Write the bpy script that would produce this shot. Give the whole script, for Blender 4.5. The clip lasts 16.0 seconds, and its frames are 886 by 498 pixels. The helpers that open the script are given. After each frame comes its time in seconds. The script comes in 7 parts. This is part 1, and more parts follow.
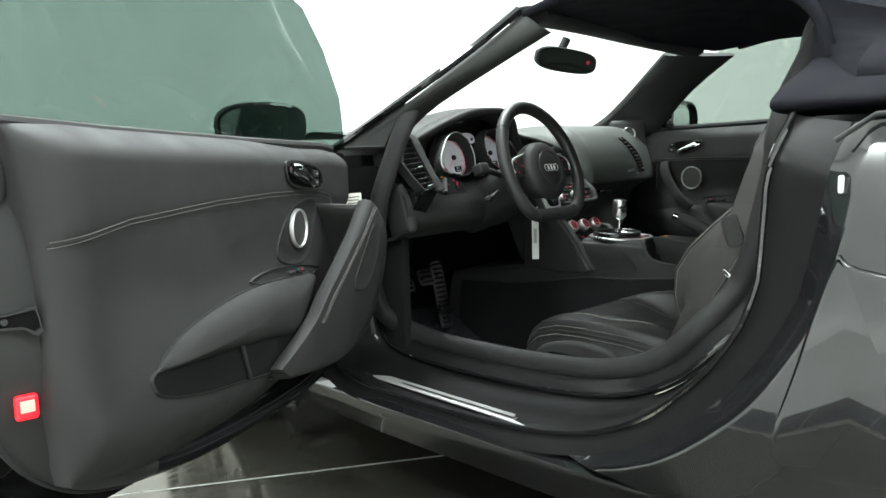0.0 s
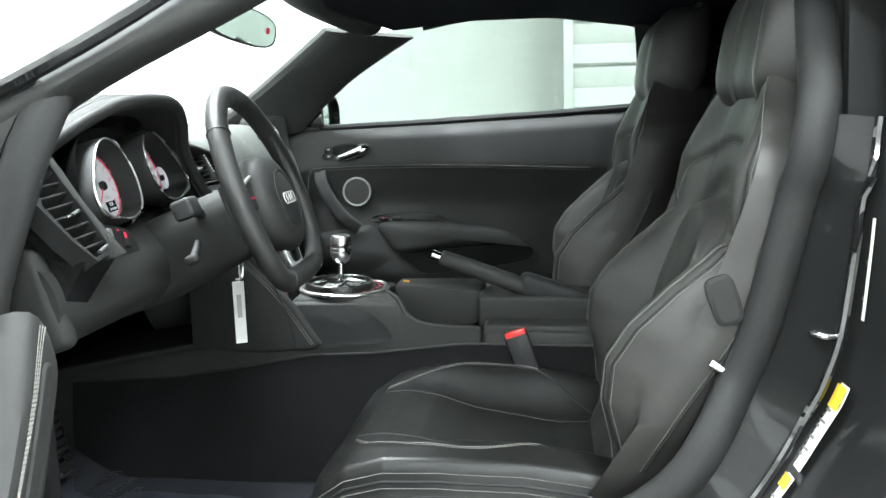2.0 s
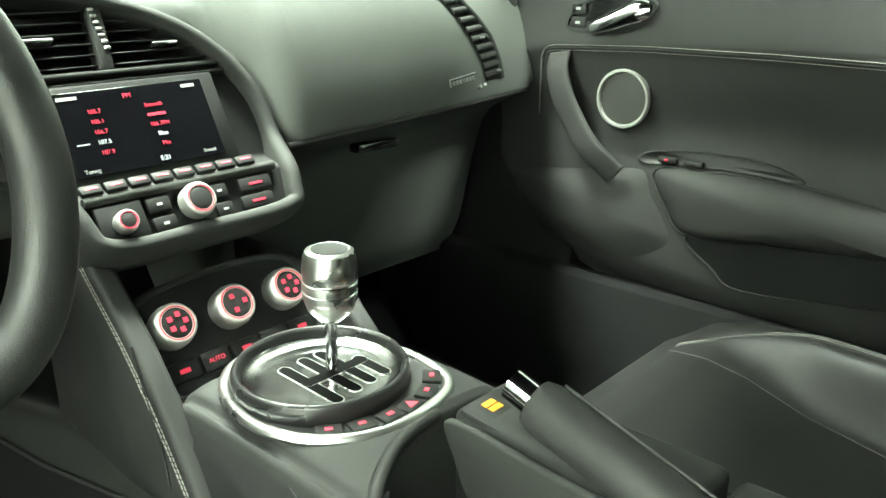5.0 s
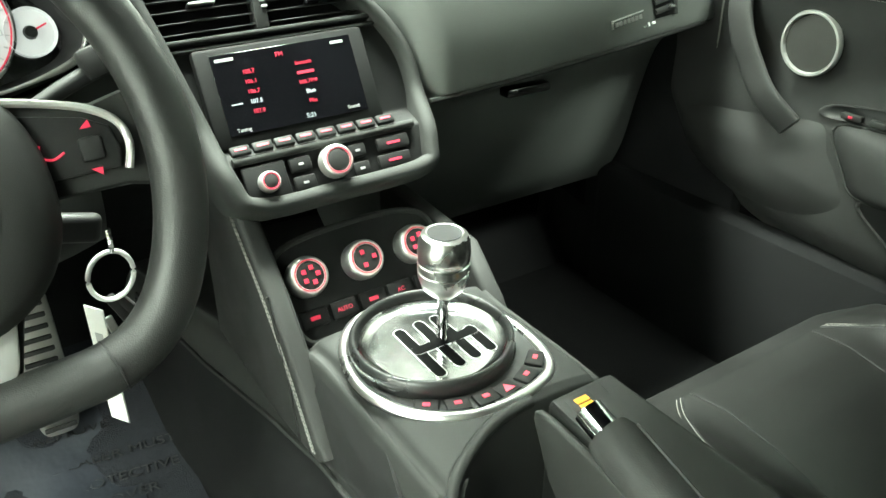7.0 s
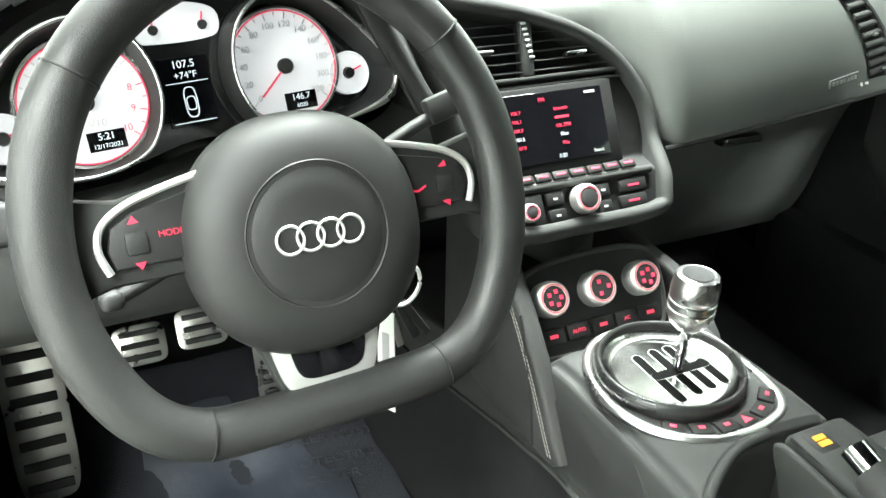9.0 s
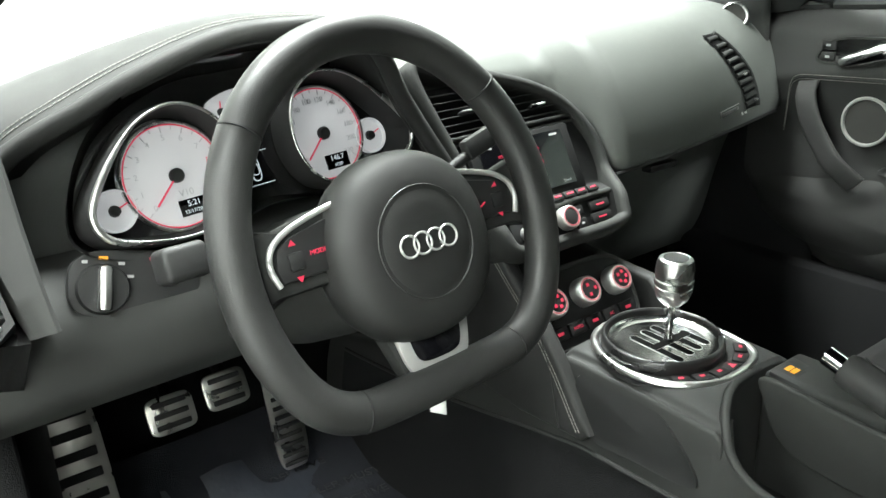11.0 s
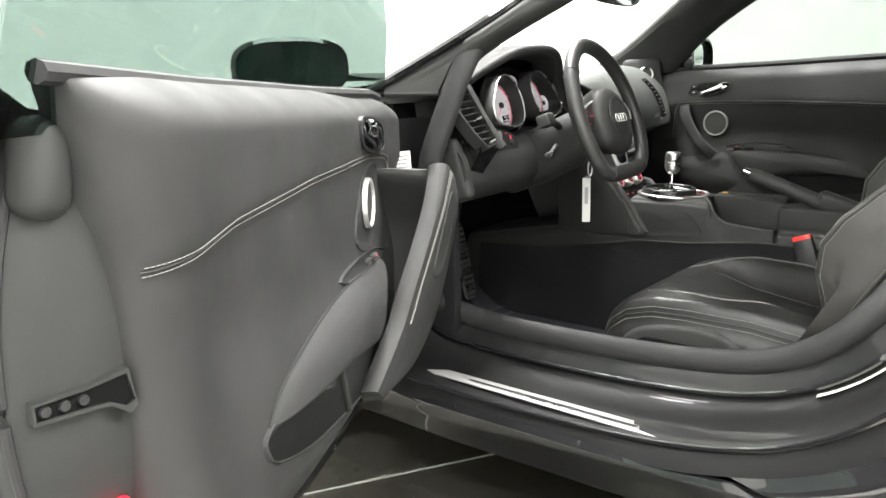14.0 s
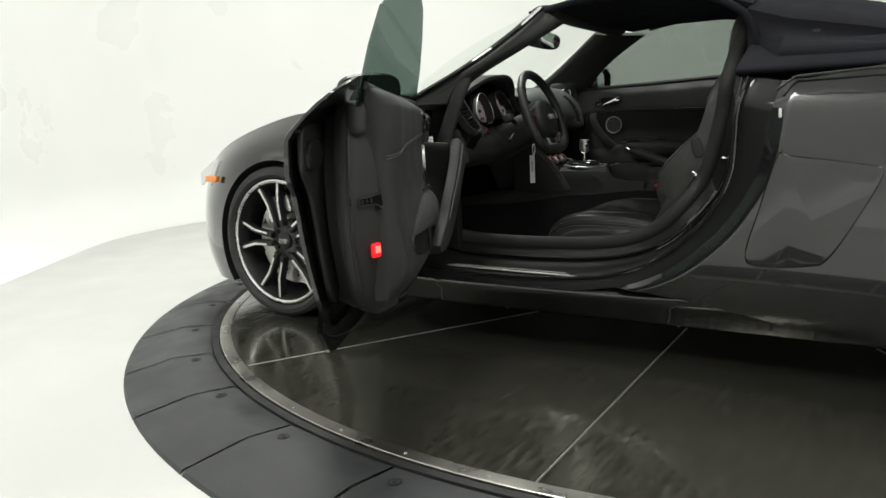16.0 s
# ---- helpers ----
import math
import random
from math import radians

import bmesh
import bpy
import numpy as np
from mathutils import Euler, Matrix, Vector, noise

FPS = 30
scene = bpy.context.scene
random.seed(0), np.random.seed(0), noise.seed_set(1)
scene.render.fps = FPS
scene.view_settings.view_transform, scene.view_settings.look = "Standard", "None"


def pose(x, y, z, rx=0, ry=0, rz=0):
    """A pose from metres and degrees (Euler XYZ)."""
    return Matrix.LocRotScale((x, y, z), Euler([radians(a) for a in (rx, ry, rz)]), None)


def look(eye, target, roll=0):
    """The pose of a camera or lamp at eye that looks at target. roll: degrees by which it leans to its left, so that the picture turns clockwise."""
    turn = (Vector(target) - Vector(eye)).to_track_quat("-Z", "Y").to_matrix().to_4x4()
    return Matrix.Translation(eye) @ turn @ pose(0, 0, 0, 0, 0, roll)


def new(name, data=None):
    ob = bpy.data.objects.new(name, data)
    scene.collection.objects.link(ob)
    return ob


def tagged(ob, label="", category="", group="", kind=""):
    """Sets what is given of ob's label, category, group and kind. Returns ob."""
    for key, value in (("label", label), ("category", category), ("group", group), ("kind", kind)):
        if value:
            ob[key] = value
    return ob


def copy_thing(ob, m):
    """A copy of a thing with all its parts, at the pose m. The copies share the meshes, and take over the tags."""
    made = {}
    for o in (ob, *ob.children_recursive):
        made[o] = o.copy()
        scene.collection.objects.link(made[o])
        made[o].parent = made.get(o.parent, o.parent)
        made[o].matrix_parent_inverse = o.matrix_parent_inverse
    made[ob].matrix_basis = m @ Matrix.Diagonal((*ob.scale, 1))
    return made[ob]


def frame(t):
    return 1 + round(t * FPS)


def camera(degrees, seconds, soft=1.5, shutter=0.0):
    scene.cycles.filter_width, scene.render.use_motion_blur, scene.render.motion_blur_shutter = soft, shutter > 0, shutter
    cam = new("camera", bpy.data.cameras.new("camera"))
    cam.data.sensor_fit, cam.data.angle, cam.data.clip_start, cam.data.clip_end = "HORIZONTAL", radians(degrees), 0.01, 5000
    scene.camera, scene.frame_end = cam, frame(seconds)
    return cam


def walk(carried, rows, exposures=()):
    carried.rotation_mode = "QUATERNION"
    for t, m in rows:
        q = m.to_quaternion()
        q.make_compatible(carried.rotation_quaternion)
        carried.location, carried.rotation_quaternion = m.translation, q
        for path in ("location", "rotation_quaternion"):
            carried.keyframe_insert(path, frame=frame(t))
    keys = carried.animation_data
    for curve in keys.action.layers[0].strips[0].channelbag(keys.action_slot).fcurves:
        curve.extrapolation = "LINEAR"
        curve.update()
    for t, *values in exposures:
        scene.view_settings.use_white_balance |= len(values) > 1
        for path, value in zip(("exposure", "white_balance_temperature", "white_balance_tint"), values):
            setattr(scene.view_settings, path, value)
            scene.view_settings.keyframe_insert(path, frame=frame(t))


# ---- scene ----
cam = camera(58.5, 16.0)
PATH = [
    (0, (-2.113, -1.407, 0.853), (-0.745, 0.031, 0.603), -1.6),
    (0.5, (-2.028, -1.003, 0.856), (-0.454, 0.203, 0.589), -2.5),
    (1, (-1.915, -0.728, 0.851), (-0.192, 0.246, 0.561), -1.7),
    (1.5, (-1.783, -0.545, 0.865), (0.122, -0.017, 0.563), -1.5),
    (2, (-1.64, -0.452, 0.905), (0.317, -0.175, 0.599), -1.6),
    (2.5, (-1.467, -0.396, 0.949), (0.501, -0.25, 0.624), -0.2),
    (3, (-1.261, -0.414, 0.976), (0.69, -0.292, 0.552), -0.7),
    (3.5, (-1.035, -0.489, 0.976), (0.882, -0.408, 0.412), 2.4),
    (4, (-0.763, -0.486, 0.957), (1.077, 0.006, 0.347), 0.0),
    (4.5, (-0.495, -0.476, 0.891), (1.137, 0.505, 0.279), -0.9),
    (5, (-0.383, -0.468, 0.881), (1.02, 0.807, 0.245), 0.0),
    (5.2, (-0.361, -0.464, 0.884), (0.982, 0.872, 0.242), -0.1),
    (7.3, (-0.324, -0.49, 0.988), (0.591, 0.997, 0.012), -0.3),
    (7.5, (-0.339, -0.491, 0.992), (0.547, 1.008, 0.009), -0.2),
    (8, (-0.383, -0.487, 1.01), (0.481, 1.068, 0.096), 0.4),
    (8.5, (-0.433, -0.479, 1.019), (0.378, 1.119, 0.131), 0.3),
    (9, (-0.49, -0.479, 1.029), (0.271, 1.132, 0.12), 1.1),
    (9.2, (-0.507, -0.489, 1.033), (0.271, 1.137, 0.166), 1.1),
    (11.3, (-0.785, -0.555, 1.024), (0.42, 0.895, 0.358), -2.9),
    (11.5, (-0.835, -0.566, 1.008), (0.466, 0.816, 0.378), -2.8),
    (12, (-1.029, -0.576, 0.991), (0.449, 0.656, 0.445), -2.3),
    (12.5, (-1.275, -0.574, 0.976), (0.252, 0.612, 0.464), -2.4),
    (13, (-1.55, -0.61, 0.944), (0.01, 0.533, 0.434), -2.8),
    (13.5, (-1.829, -0.721, 0.909), (-0.235, 0.382, 0.421), -1.2),
    (14, (-2.119, -0.873, 0.895), (-0.596, 0.353, 0.475), -1.5),
    (14.5, (-2.449, -1.027, 0.869), (-0.932, 0.215, 0.475), -1.4),
    (15, (-2.736, -1.198, 0.854), (-1.21, 0.037, 0.471), -1.2),
    (15.5, (-3.011, -1.372, 0.857), (-1.441, -0.187, 0.493), -1.3),
    (16, (-3.294, -1.433, 0.846), (-1.661, -0.332, 0.497), -2.9),
]
walk(cam, [(t, look(eye, target, roll)) for t, eye, target, roll in PATH],
     exposures=[(0, 0.95, 6000, 2), (1.0, 1.3, 5900, 3), (1.5, 1.75, 5900, 5), (2.0, 1.95, 5900, 4), (2.8, 2.38, 6000, 8), (3.5, 2.46, 6500, -1), (4.5, 2.85, 6600, -14), (5.2, 3.05, 6500, -15), (7.3, 2.95, 6400, -11), (9.2, 3.15, 6200, 0), (11.3, 2.1, 6200, 2), (12, 2.2, 6300, 3), (13, 2.15, 6300, 9), (13.5, 2.3, 6300, 11), (14, 2.0, 6400, 11), (14.5, 1.8, 6600, 9), (15, 0.0, 6900, 6), (15.5, -0.65, 6700, 7), (16, -0.3, 6450, 5)])

# ---- world, lights ----
world = bpy.data.worlds.new("studio_world")
scene.world = world
world.use_nodes = True
world.node_tree.nodes["Background"].inputs[0].default_value = (0.8, 0.82, 0.8, 1)
world.node_tree.nodes["Background"].inputs[1].default_value = 0.05


def area_lamp(name, x, y, z, sx, sy, watts, target=None, color=(1.0, 0.985, 0.95)):
    data = bpy.data.lights.new(name, "AREA")
    data.shape, data.size, data.size_y, data.energy, data.color = "RECTANGLE", sx, sy, watts, color
    ob = new(name, data)
    ob.matrix_world = look((x, y, z), target if target else (x, y + 0.0001, 0))
    return ob


# rows of studio panels under the white ceiling
# the one at x -4.6 is an added fill that brightens the seats
for lx, ly, w, sx, sy in ((-2.9, -2.4, 105, 2.0, 1.2), (-2.9, 1.8, 9, 2.0, 1.2), (-4.6, 0.5, 120, 1.2, 1.4), (0.6, -3.4, 195, 2.0, 1.2), (0.25, 1.1, 245, 2.0, 1.0), (3.6, -0.6, 20, 2.0, 1.2)):
    area_lamp("ceiling_panel_lamp", lx, ly, 3.95, sx, sy, w)
# added fill lamp that brightens the front of the cove
area_lamp("wall_washer_lamp", 0.4, 2.4, 3.85, 3.0, 0.5, 28, (0.4, 6.0, 2.6))

# ---- materials ----


def pbr(name, base, rough=0.5, metal=0.0, var=0.2, vscale=6.0, rvar=0.12, bump=0.1, bscale=300.0, coat=0.0, spec=0.5,
        grain="noise", depth=0.0006, stretch=None, base2=None):
    m = bpy.data.materials.new(name)
    m.use_nodes = True
    nt = m.node_tree
    b = nt.nodes["Principled BSDF"]
    n, l = nt.nodes.new, nt.links.new
    co = n("ShaderNodeTexCoord")
    mp = n("ShaderNodeMapping")
    l(co.outputs["Object"], mp.inputs[0])
    if stretch:
        mp.inputs["Scale"].default_value = stretch
    big = n("ShaderNodeTexNoise")
    big.inputs["Scale"].default_value, big.inputs["Detail"].default_value = vscale, 6
    l(mp.outputs[0], big.inputs["Vector"])
    ramp = n("ShaderNodeMix")
    ramp.data_type = "RGBA"
    c2 = base2 if base2 else tuple(min(1, c * (1 + var)) for c in base)
    c1 = tuple(c * (1 - var) for c in base) if not base2 else base
    ramp.inputs["A"].default_value, ramp.inputs["B"].default_value = (*c1, 1), (*c2, 1)
    l(big.outputs["Fac"], ramp.inputs["Factor"])
    l(ramp.outputs["Result"], b.inputs["Base Color"])
    mr = n("ShaderNodeMapRange")
    mr.inputs["From Min"].default_value, mr.inputs["From Max"].default_value = 0.3, 0.7
    mr.inputs["To Min"].default_value, mr.inputs["To Max"].default_value = max(0.02, rough - rvar), min(1, rough + rvar)
    l(big.outputs["Fac"], mr.inputs["Value"])
    l(mr.outputs[0], b.inputs["Roughness"])
    b.inputs["Metallic"].default_value = metal
    b.inputs["Specular IOR Level"].default_value = spec
    b.inputs["Coat Weight"].default_value = coat
    b.inputs["Coat Roughness"].default_value = 0.03
    if bump > 0:
        fine = n("ShaderNodeTexVoronoi") if grain == "leather" else n("ShaderNodeTexNoise")
        fine.inputs["Scale"].default_value = bscale
        l(mp.outputs[0], fine.inputs["Vector"])
        bp = n("ShaderNodeBump")
        bp.inputs["Strength"].default_value, bp.inputs["Distance"].default_value = bump, depth
        l(fine.outputs[0], bp.inputs["Height"])
        l(bp.outputs[0], b.inputs["Normal"])
    return m


def glow(name, color, strength):
    m = bpy.data.materials.new(name)
    m.use_nodes = True
    b = m.node_tree.nodes["Principled BSDF"]
    b.inputs["Base Color"].default_value = (*[c * 0.4 for c in color], 1)
    b.inputs["Emission Color"].default_value = (*color, 1)
    b.inputs["Emission Strength"].default_value = strength
    return m


def glass(name, color, rough=0.0, ior=1.45, thin=0.12):
    m = bpy.data.materials.new(name)
    m.use_nodes = True
    nt = m.node_tree
    n, l = nt.nodes.new, nt.links.new
    tr, gl, mx, fr = n("ShaderNodeBsdfTransparent"), n("ShaderNodeBsdfGlossy"), n("ShaderNodeMixShader"), n("ShaderNodeValue")
    tr.inputs[0].default_value = (*color, 1)
    gl.inputs["Roughness"].default_value = rough
    fr.outputs[0].default_value = 0.05
    l(fr.outputs[0], mx.inputs[0]), l(tr.outputs[0], mx.inputs[1]), l(gl.outputs[0], mx.inputs[2])
    l(mx.outputs[0], nt.nodes["Material Output"].inputs[0])
    return m


LEATHER = pbr("black_leather", (0.021, 0.021, 0.0205), 0.64, var=0.18, vscale=9, spec=0.26, bump=0.2, bscale=1100, grain="leather", depth=0.0003)
SEATL = pbr("seat_leather", (0.031, 0.030, 0.028), 0.46, spec=0.38, var=0.2, vscale=7, bump=0.22, bscale=900, grain="leather", depth=0.0003)
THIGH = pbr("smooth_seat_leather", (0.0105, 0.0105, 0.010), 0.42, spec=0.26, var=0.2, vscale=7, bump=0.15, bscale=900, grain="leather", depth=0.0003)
PERF = pbr("perforated_leather", (0.030, 0.0295, 0.0275), 0.54, spec=0.34, var=0.2, vscale=9, bump=0.35, bscale=700, grain="leather", depth=0.0005)
WHEELL = pbr("wheel_leather", (0.016, 0.016, 0.0155), 0.5, var=0.25, vscale=14, spec=0.42, bump=0.35, bscale=1000, grain="leather", depth=0.0003)
BAGSKIN = pbr("airbag_cover_plastic", (0.0135, 0.0135, 0.013), 0.6, var=0.18, vscale=12, spec=0.3, bump=0.35, bscale=1200, depth=0.0003)
SOFT = pbr("soft_touch_plastic", (0.0175, 0.018, 0.017), 0.74, var=0.15, vscale=5, spec=0.3, bump=0.3, bscale=900, depth=0.0003)
DASHTOP = pbr("dash_skin", (0.070, 0.074, 0.069), 0.55, spec=0.28, var=0.12, vscale=4, bump=0.3, bscale=800, grain="leather", depth=0.0004)
HARD = pbr("hard_black_plastic", (0.014, 0.014, 0.014), 0.56, spec=0.28, var=0.15, vscale=12, bump=0.1, bscale=700)
GLOSSB = pbr("gloss_black_trim", (0.008, 0.008, 0.008), 0.12, var=0.1, bump=0, rvar=0.05, coat=0.5)
PAINT = pbr("black_car_paint", (0.008, 0.008, 0.0085), 0.2, var=0.2, vscale=3, bump=0, rvar=0.04, coat=1.0, spec=0.1)
PAINT.node_tree.nodes["Principled BSDF"].inputs["Coat IOR"].default_value = 1.62
# jamb paint; its black also serves as the shade in the door pockets
JAMB = pbr("jamb_paint_and_pocket_shade", (0.008, 0.008, 0.008), 0.5, var=0.3, vscale=7, bump=0, rvar=0.08, coat=0.3, spec=0.1)
RUBBER = pbr("black_rubber", (0.014, 0.014, 0.014), 0.66, spec=0.3, var=0.25, vscale=14, bump=0.25, bscale=500)
CARPET = pbr("black_carpet", (0.012, 0.012, 0.0125), 0.95, var=0.35, vscale=30, bump=1.0, bscale=900, depth=0.003, spec=0.1)
MATT = pbr("floor_mat_cloth", (0.025, 0.026, 0.031), 0.95, var=0.3, vscale=25, bump=1.0, bscale=700, depth=0.003, spec=0.1)
PAPER = pbr("paper_mat_sheet", (0.026, 0.029, 0.038), 0.5, var=0.4, vscale=12, bump=0.5, bscale=40, depth=0.003)
FABRIC = pbr("soft_top_cloth", (0.009, 0.009, 0.0115), 0.9, var=0.3, vscale=12, bump=0.8, bscale=900, depth=0.001, spec=0.05)
LINER = pbr("headliner_cloth", (0.02, 0.02, 0.021), 0.95, var=0.2, vscale=10, bump=0.5, bscale=700)
CHROME = pbr("chrome", (0.75, 0.75, 0.75), 0.09, 1.0, var=0.05, bump=0, rvar=0.04)
SATIN = pbr("satin_aluminium", (0.55, 0.55, 0.54), 0.3, 1.0, var=0.12, vscale=20, bump=0.06, bscale=900, rvar=0.08)
KNURL = pbr("knurled_aluminium", (0.62, 0.62, 0.6), 0.46, 1.0, var=0.1, vscale=40, bump=0.4, bscale=1400, depth=0.0004, rvar=0.06)
SILVER = pbr("silver_trim", (0.5, 0.5, 0.485), 0.42, 0.7, var=0.06, vscale=8, bump=0, rvar=0.05)
GATEM = pbr("gate_aluminium", (0.30, 0.30, 0.295), 0.2, 1.0, var=0.14, vscale=30, bump=0.08, bscale=900, rvar=0.08)
FASCIA = pbr("dark_fascia_plastic", (0.008, 0.008, 0.008), 0.62, spec=0.18, var=0.12, vscale=14, bump=0.1, bscale=900)
COLLAR = pbr("satin_black_collar", (0.010, 0.010, 0.010), 0.3, spec=0.5, var=0.1, vscale=12, bump=0)
# near-black that stands in for the shade inside slots, vent and bin
SLOT_SHADE = pbr("slot_shade_black", (0.004, 0.004, 0.004), 0.8, bump=0, spec=0.05)
STEEL = pbr("pedal_steel", (0.42, 0.41, 0.39), 0.34, 1.0, var=0.25, vscale=30, bump=0.15, bscale=200)
DARKMETAL = pbr("cast_dark_metal", (0.05, 0.05, 0.052), 0.45, 0.8, var=0.3, vscale=18, bump=0.2, bscale=200)
THREAD = pbr("pale_grey_thread", (0.16, 0.155, 0.143), 0.8, var=0.15, vscale=60, bump=0)
GAUGEGLOW = glow("lit_gauge_face", (0.86, 0.84, 0.86), 0.07)
INK = pbr("dark_print", (0.03, 0.03, 0.032), 0.6, bump=0)
LABELINK = pbr("label_print", (0.14, 0.14, 0.14), 0.6, bump=0)
GREYINK = pbr("grey_print", (0.3, 0.3, 0.3), 0.6, bump=0)
REDGLOW = glow("red_backlight", (1.0, 0.04, 0.11), 0.065)
REDLAMP = glow("red_courtesy_lamp", (1.0, 0.005, 0.015), 1.3)
LAMPCORE = glow("lamp_bulb_glow", (1.0, 0.20, 0.16), 1.7)
WHITEGLOW = glow("white_lcd", (0.8, 0.85, 0.9), 0.12)
YELLOWGLOW = glow("amber_backlight", (1.0, 0.42, 0.02), 0.11)
SCREEN = pbr("display_glass", (0.004, 0.004, 0.005), 0.1, bump=0, rvar=0.03, coat=0.6)
REDPLASTIC = pbr("red_buckle_plastic", (0.55, 0.03, 0.025), 0.4, bump=0)
ORANGE = pbr("amber_marker_lens", (0.8, 0.25, 0.02), 0.15, bump=0, coat=0.8)
LABELW = pbr("white_sticker", (0.66, 0.65, 0.58), 0.5, var=0.06, bump=0)
LABELY = pbr("yellow_sticker", (0.7, 0.5, 0.03), 0.5, var=0.06, bump=0)
TAGW = pbr("white_key_tag", (0.62, 0.62, 0.6), 0.4, bump=0)
WHITE = pbr("white_painted_cove", (0.72, 0.72, 0.705), 0.30, var=0.012, vscale=1.2, rvar=0.04, bump=0.05, bscale=60)
FLOORW = pbr("white_painted_floor", (0.48, 0.48, 0.465), 0.4, var=0.05, vscale=2.5, rvar=0.12, bump=0.08, bscale=30)
PLATE = pbr("worn_turntable_steel", (0.105, 0.10, 0.082), 0.15, 0.8, var=0.38, vscale=9.0, rvar=0.12, bump=0.08, bscale=40, depth=0.001, stretch=(1, 6, 1))
RIMMETAL = pbr("turntable_rim_aluminium", (0.34, 0.33, 0.3), 0.3, 1.0, var=0.2, vscale=5, bump=0.1, bscale=80)
RAMP = pbr("black_rubber_ramp", (0.02, 0.021, 0.023), 0.5, var=0.4, vscale=5, bump=0.3, bscale=120, depth=0.001)
TYRE = pbr("tyre_rubber", (0.012, 0.012, 0.012), 0.6, var=0.3, vscale=14, bump=0.3, bscale=300)
WINDOW = glass("tinted_window_glass", (0.34, 0.40, 0.375))
PASSGLASS = glass("passenger_window_glass", (0.52, 0.56, 0.535))
SCREENGLASS = glass("windscreen_glass", (0.9, 0.94, 0.91))
DARKMIRROR = pbr("dimmed_mirror_glass", (0.16, 0.18, 0.175), 0.03, 1.0, var=0.0, bump=0, rvar=0.0)
MIRROR = pbr("mirror_glass", (0.62, 0.66, 0.64), 0.03, 1.0, var=0.0, bump=0, rvar=0.0)

# ---- mesh helpers ----


def spline(pts, n, closed=False):
    """n points along a smooth curve through pts (any dimension)."""
    P = np.array(pts, float)
    k = len(P)
    segs = k if closed else k - 1
    out = []
    for i in range(n):
        s = i / (n if closed else n - 1) * segs
        j = min(int(s), segs - 1)
        f = s - j
        if closed:
            a, b, c, d = P[(j - 1) % k], P[j], P[(j + 1) % k], P[(j + 2) % k]
        else:
            a, b, c, d = P[max(j - 1, 0)], P[j], P[j + 1], P[min(j + 2, k - 1)]
        out.append(0.5 * (2 * b + (c - a) * f + (2 * a - 5 * b + 4 * c - d) * f ** 2 + (3 * b - a - 3 * c + d) * f ** 3))
    return np.array(out)


def loft(bm, loops, closed=True, caps=True, wrap=False):
    rings = [[bm.verts.new(Vector(p)) for p in lp] for lp in loops]
    k = len(rings[0])
    m = len(rings)
    for i in range(m if wrap else m - 1):
        a, b = rings[i], rings[(i + 1) % m]
        for j in range(k if closed else k - 1):
            j2 = (j + 1) % k
            bm.faces.new((a[j], a[j2], b[j2], b[j]))
    if caps and closed and not wrap:
        bm.faces.new(rings[0][::-1])
        bm.faces.new(rings[-1])
    return bm


def surface(bm, fn, nu, nv, thick=0.0):
    """A patch of fn(u, v), u and v from 0 to 1, with a thickness."""
    loft(bm, [[fn(j / nu, i / nv) for j in range(nu + 1)] for i in range(nv + 1)], closed=False)
    if thick:
        bmesh.ops.recalc_face_normals(bm, faces=bm.faces[:])
        bmesh.ops.solidify(bm, geom=bm.faces[:], thickness=thick)
    return bm


def tube(bm, pts, r, n=10, closed=False, flat=1.0, up=(0, 0, 1), caps=True):
    """A tube along pts; r one radius or one for each point; flat squeezes it along up."""
    P = [Vector(p) for p in pts]
    k = len(P)
    loops = []
    for i, p in enumerate(P):
        t = (P[(i + 1) % k] - P[i - 1]) if closed else (P[min(i + 1, k - 1)] - P[max(i - 1, 0)])
        t.normalize()
        side = t.cross(Vector(up))
        if side.length < 1e-4:
            side = t.cross(Vector((1, 0, 0)))
        side.normalize()
        nup = side.cross(t).normalized()
        rr = r[i] if hasattr(r, "__len__") else r
        loops.append([p + side * (rr * math.cos(a)) + nup * (rr * flat * math.sin(a)) for a in (2 * math.pi * j / n for j in range(n))])
    return loft(bm, loops, wrap=closed, caps=caps)


def rbox(bm, c, s, bev=0.004, seg=2, m=None):
    t = bmesh.new()
    bmesh.ops.create_cube(t, size=1)
    for v in t.verts:
        v.co = Vector((v.co.x * s[0], v.co.y * s[1], v.co.z * s[2]))
    if bev:
        bmesh.ops.bevel(t, geom=t.edges[:], offset=min(bev, min(s) * 0.45), segments=seg, affect="EDGES", profile=0.5)
    t.transform((m if m else Matrix()) if c is None else (Matrix.Translation(c) @ (m if m else Matrix())))
    join(bm, t)
    return bm


def join(bm, t):
    me = bpy.data.meshes.new("tmp")
    t.to_mesh(me)
    t.free()
    bm.from_mesh(me)
    bpy.data.meshes.remove(me)
    return bm


def lathe(bm, prof, n=32, m=None, ring=False):
    """prof: (radius, height) along local z."""
    m = m if m else Matrix()
    loops = [[m @ Vector((r * math.cos(a), r * math.sin(a), h)) for a in (2 * math.pi * j / n for j in range(n))] for r, h in prof]
    return loft(bm, loops, wrap=ring)


